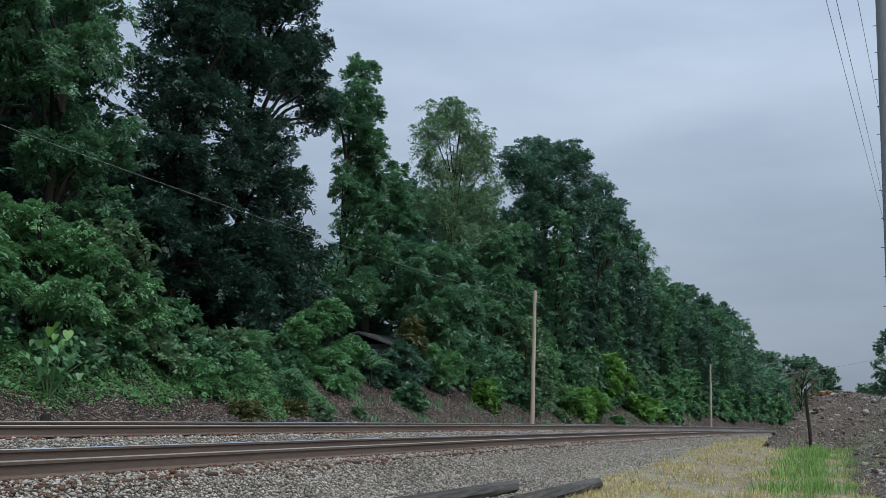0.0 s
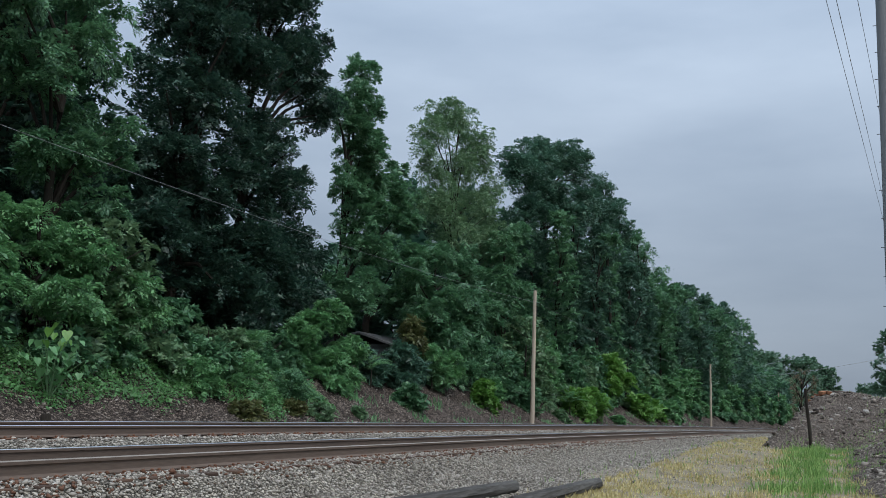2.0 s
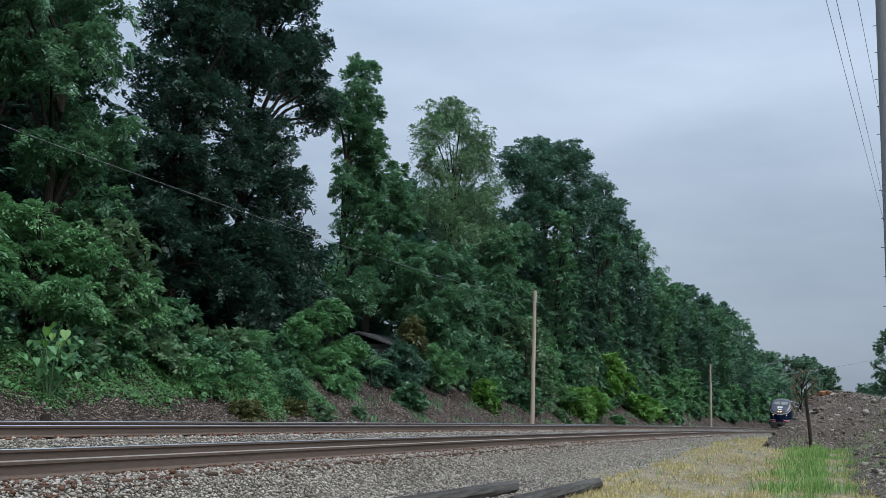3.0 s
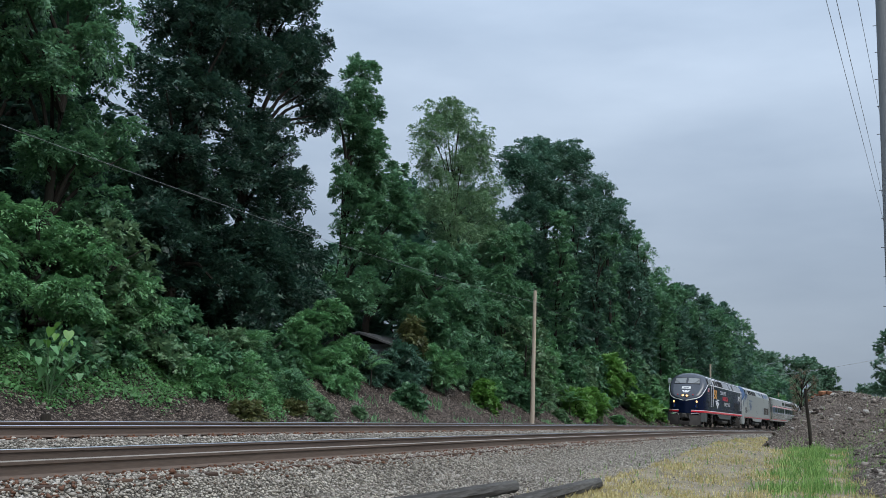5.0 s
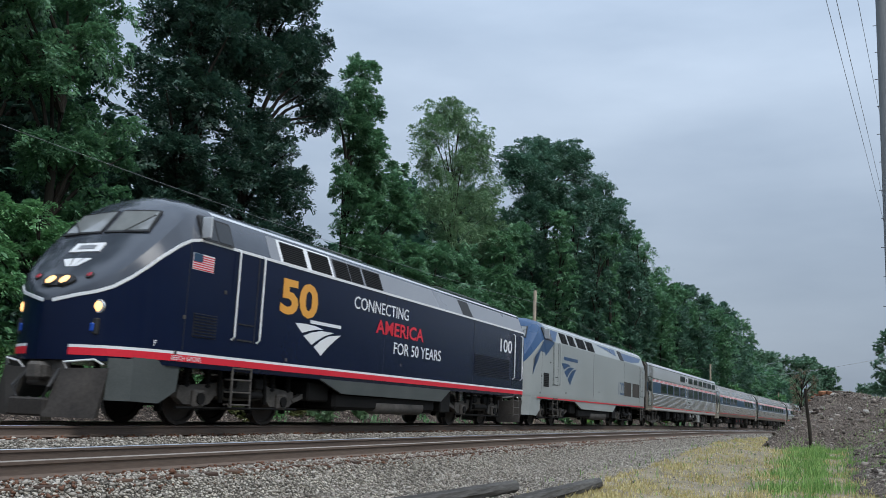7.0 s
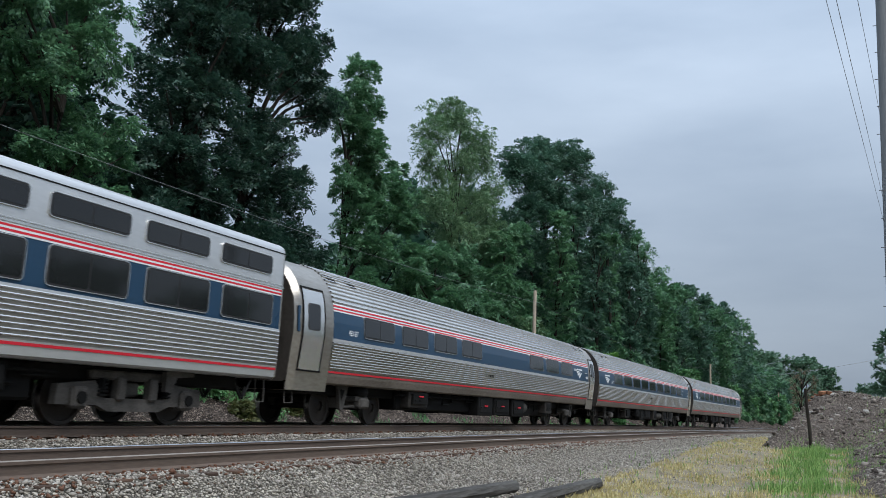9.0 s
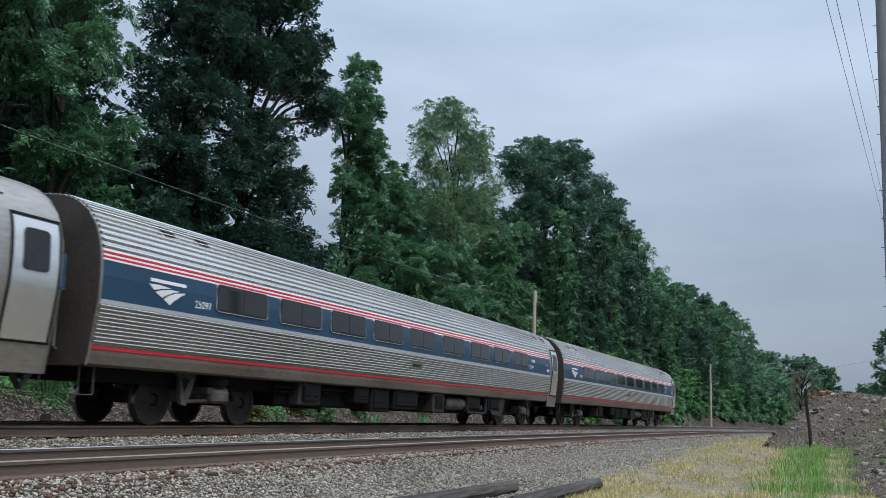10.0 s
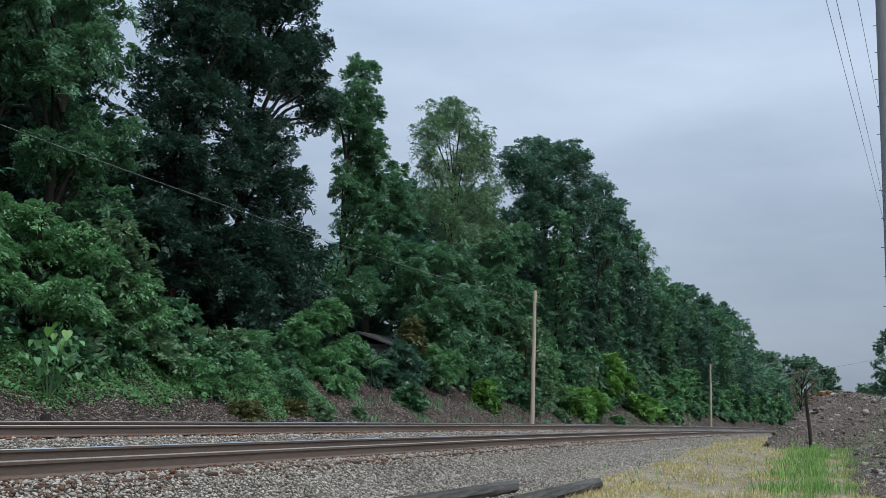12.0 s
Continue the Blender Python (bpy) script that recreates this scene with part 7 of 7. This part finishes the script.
    for a, b, z0 in boxes:
        for sg in (1, -1):
            g = Geo()
            car.box(g, a, b, sg * 0.75, sg * (1.36 + rnd.uniform(-0.06, 0.03)), z0, 0.97, 0.03)
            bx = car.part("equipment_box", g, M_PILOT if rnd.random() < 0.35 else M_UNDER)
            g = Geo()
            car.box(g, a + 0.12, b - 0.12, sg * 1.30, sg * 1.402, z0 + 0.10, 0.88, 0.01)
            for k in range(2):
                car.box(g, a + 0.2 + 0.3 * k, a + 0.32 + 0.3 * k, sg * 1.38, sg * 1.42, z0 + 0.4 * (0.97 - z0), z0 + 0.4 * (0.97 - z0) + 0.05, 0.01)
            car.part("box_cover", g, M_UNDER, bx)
            if b - a > 0.95 and number == "48187":
                g = Geo()
                car.box(g, (a + b) / 2 - 0.14, (a + b) / 2 + 0.14, sg * 1.39, sg * 1.425, z0 + 0.3, z0 + 0.34, 0.005)
                car.part("red_placard", g, M_RED, bx)
    for sg in (1, -1):
        g = Geo()
        g.tube([car.p(14.9, sg * 1.12, 0.68), car.p(15.0, sg * 1.12, 0.68), car.p(16.5, sg * 1.12, 0.68), car.p(16.6, sg * 1.12, 0.68)], [0.12, 0.2, 0.2, 0.12], 14)
        car.part("air_tank", g, M_FRAME, smooth=40)
        g = Geo()
        for a in np.arange(6.2, 19.8, 0.9):
            q = a + rnd.uniform(-0.2, 0.2)
            zz = rnd.uniform(0.55, 0.8)
            g.tube([car.p(q, sg * 1.15, 0.97), car.p(q, sg * 1.15, zz), car.p(q + 0.5, sg * 1.15, zz)], 0.028, 6)
        g.tube([car.p(5.8, sg * 1.2, 0.84), car.p(20.2, sg * 1.2, 0.84)], 0.03, 6)
        tagged(car.part("pipework", g, M_UNDER), kind="stuff")
    # slanted guard plate and an open locker near the rear truck
    if amf and number != "48187":
        for sg in (1, -1):
            g = Geo()
            car.skin(g, [(18.15, 0.96), (18.45, 0.40), (19.45, 0.32), (19.75, 0.96)], lambda z: 1.36, -0.04, 0.0, sg)
            car.part("guard_plate", g, M_PILOT, label="dark slanted guard plate")
            g = Geo()
            for a in (16.3, 17.85):
                car.box(g, a, a + 0.07, sg * 1.30, sg * 1.38, 0.42, 0.98, 0.01)
            car.box(g, 16.3, 17.9, sg * 1.30, sg * 1.38, 0.40, 0.46, 0.01)
            lk = car.part("open_locker", g, M_PILOT, label="open equipment locker")
            g = Geo()
            g.tube([car.p(16.9, sg * 1.22, 0.60), car.p(17.25, sg * 1.22, 0.60)], 0.13, 10)
            car.part("motor", g, M_SKIRT, lk, smooth=40)
            for a, z, mt in ((16.55, 0.55, M_CARPALE), (16.98, 0.72, M_CARPALE), (17.5, 0.52, M_BLUE)):
                g = Geo()
                car.box(g, a, a + 0.17, sg * 1.20, sg * 1.33, z, z + 0.15, 0.02)
                car.part("fitting", g, mt, lk)
    # roof hatches
    if amf:
        for s in ((1.9, 2.85) + ((23.1, 24.1) if not tail else (22.2, 23.2))):
            g = Geo()
            car.skin(g, rrect(s, s + 0.46, 3.33, 3.64, 0.04), side_from([(3.24, 1.36), (3.48, 1.16), (3.65, 0.90)]), 0.0, 0.035)
            h = car.part("roof_vent", g, M_STEEL_DUST_SHADE)
            g = Geo()
            car.skin(g, rrect(s + 0.05, s + 0.37, 3.39, 3.59, 0.03), side_from([(3.24, 1.36), (3.48, 1.16), (3.65, 0.90)]), 0.033, 0.042)
            car.part("vent_mesh", g, M_UNDER, h)
    # words and small marks
    if logo:
        swoosh(car, logo, logo + 0.95, 2.10, 2.42, yf, M_WHITE, "white emblem of three curved bands")
        g = Geo()
        car.skin(g, rect(logo + 0.05, logo + 0.95, 2.46, 2.52), yf, 0.003, 0.007)
        car.part("name_bar", g, M_WHITE)
    if number:
        for s_num in (2.45,) if number == "48187" else (2.58, 21.72):
            lettering(car, number, s_num, s_num + 0.46, 2.14, 2.28, yf(2.2) + 0.006, M_WHITE, tilt=-0.06)
        for k in (0, 1):
            g = Geo()
            car.skin(g, rrect(23.85 + 0.2 * k, 23.97 + 0.2 * k, 2.12, 2.24, 0.055), yf, 0.003, 0.008)
            car.part("round_mark", g, M_WHITE)
        g = Geo()
        car.skin(g, rrect(21.95, 22.35, 2.40, 2.50, 0.045), yf, 0.003, 0.012)
        car.part("sign_window", g, M_CARPALE)
        g = Geo()
        car.skin(g, rect(23.7, 24.05, 2.36, 2.40), yf, 0.003, 0.008)
        car.part("name_bar", g, M_CARPALE)
    g = Geo()
    a = 11.6 if amf else 12.4
    car.skin(g, rect(a, a + (0.7 if amf else 2.3), 1.58, 1.74 if amf else 1.86), yf, 0.02, 0.040)
    plate = car.part("name_plate", g, M_STEEL_DUST_SHADE if amf else M_CARPALE)
    g = Geo()
    for k in range(5):
        car.skin(g, rect(a + 0.1 + 0.105 * k, a + 0.17 + 0.105 * k, 1.62, 1.70), yf, 0.041, 0.044)
    if not amf:
        g = Geo()
        car.skin(g, rect(a + 0.55, a + 1.25, 1.68, 1.76), yf, 0.041, 0.044)
        lettering(car, "62044", a + 1.35, a + 1.9, 1.67, 1.78, yf(1.7) + 0.046, M_UNDER)
    car.part("plate_bar", g, M_UNDER, plate)
    tk = "inboard" if amf else "outboard"
    add_truck(car, 3.94, tk)
    add_truck(car, 22.07, tk, True)
    return car


AMF_W = [3.16, 5.24, 7.30, 9.36, 11.42, 13.62, 15.80, 17.86, 19.87]
TRAIN = []
S0 = 0.0
for c in (build_loco("navy"), build_loco("silver"),
          build_coach("tall", [23.57 - 2.08 * k for k in range(6)] + [10.15 - 2.08 * k for k in range(4)], "", ("front",), "tall silver sleeping coach with two rows of windows", upper=[23.45 - 2.06 * k for k in range(6)] + [10.15]),
          build_coach("round", [AMF_W[k] for k in (0, 1, 2, 3)] + [15.9, 17.95, 20.0], "48187", ("front", "rear"), "rounded fluted silver lounge coach with blue band and few windows", logo=22.3),
          build_coach("round", AMF_W, "25097", ("rear",), "rounded fluted silver coach with blue window band", logo=1.36),
          build_coach("round", AMF_W, "25090", ("rear",), "rounded fluted silver coach at the train's end", logo=1.36, tail=True)):
    TRAIN.append((c.ob, S0, c.L))
    S0 += c.L


# ------------------------------------------------------------------ motion
def front_x(t):
    """How far along the line the train's first coupler is."""
    return 42.168 - 31.154 * (t - 6) - 0.0874 * (t - 6) ** 2


def motions():
    for ob, s0, length in TRAIN:
        rows = []
        for k in range(0, 49):
            t = k * 0.25
            c = front_x(t) + s0 + length / 2
            a, b = at(c - length * 0.35, 0), at(c + length * 0.35, 0)
            d = (a - b).normalized()
            left = Vector((0, 0, 1)).cross(d).normalized()
            up = d.cross(left)
            m = Matrix((d, left, up)).transposed().to_4x4()
            rows.append((t, Matrix.Translation((a + b) / 2) @ m))
        walk(ob, rows)
    # trees stir in the wind, more after the train has passed
    for ob, amp, per, ph in ((tree_left, 0.22, 2.3, 0.4), (tree_low, 0.3, 2.0, 1.1), (tree_feather, 0.18, 2.9, 1.2), (plant_big, 1.2, 1.6, 0.0)):
        home = ob.matrix_basis.copy()
        rows = []
        for k in range(0, 49):
            t = k * 0.25
            gust = 1.0 + 1.3 * max(0.0, 1 - abs(t - 10.5) / 3.0)
            rows.append((t, home @ pose(0, 0, 0, amp * gust * math.sin(2 * math.pi * t / per + ph), amp * gust * math.cos(2 * math.pi * t / per * 1.3 + ph), 0)))
        walk(ob, rows)
    # saplings bend in the draught of the passing train
    for i, ob in enumerate(SWAY):
        home = ob.matrix_basis.copy()
        rows = []
        for k in range(0, 61):
            t = k * 0.2
            gust = 0.15 + max(0.0, min(1.0, (t - 6.6) / 0.8)) * (1.0 if t < 11.4 else 1.2)
            rows.append((t, home @ pose(0, 0, 0, 0.5 * gust * math.sin(5.1 * t + i), 0.9 * gust * math.sin(4.3 * t + 1.7 * i) - 0.5 * (gust - 0.15), 0)))
        walk(ob, rows)
    # wheels turn with the run of the train
    for w, a, r, sense in SPIN:
        walk(w, [(k * 0.1, Matrix.Translation((a, 0, r)) @ Matrix.Rotation(radians(80 * k * sense), 4, 'Y')) for k in range(121)])


motions()
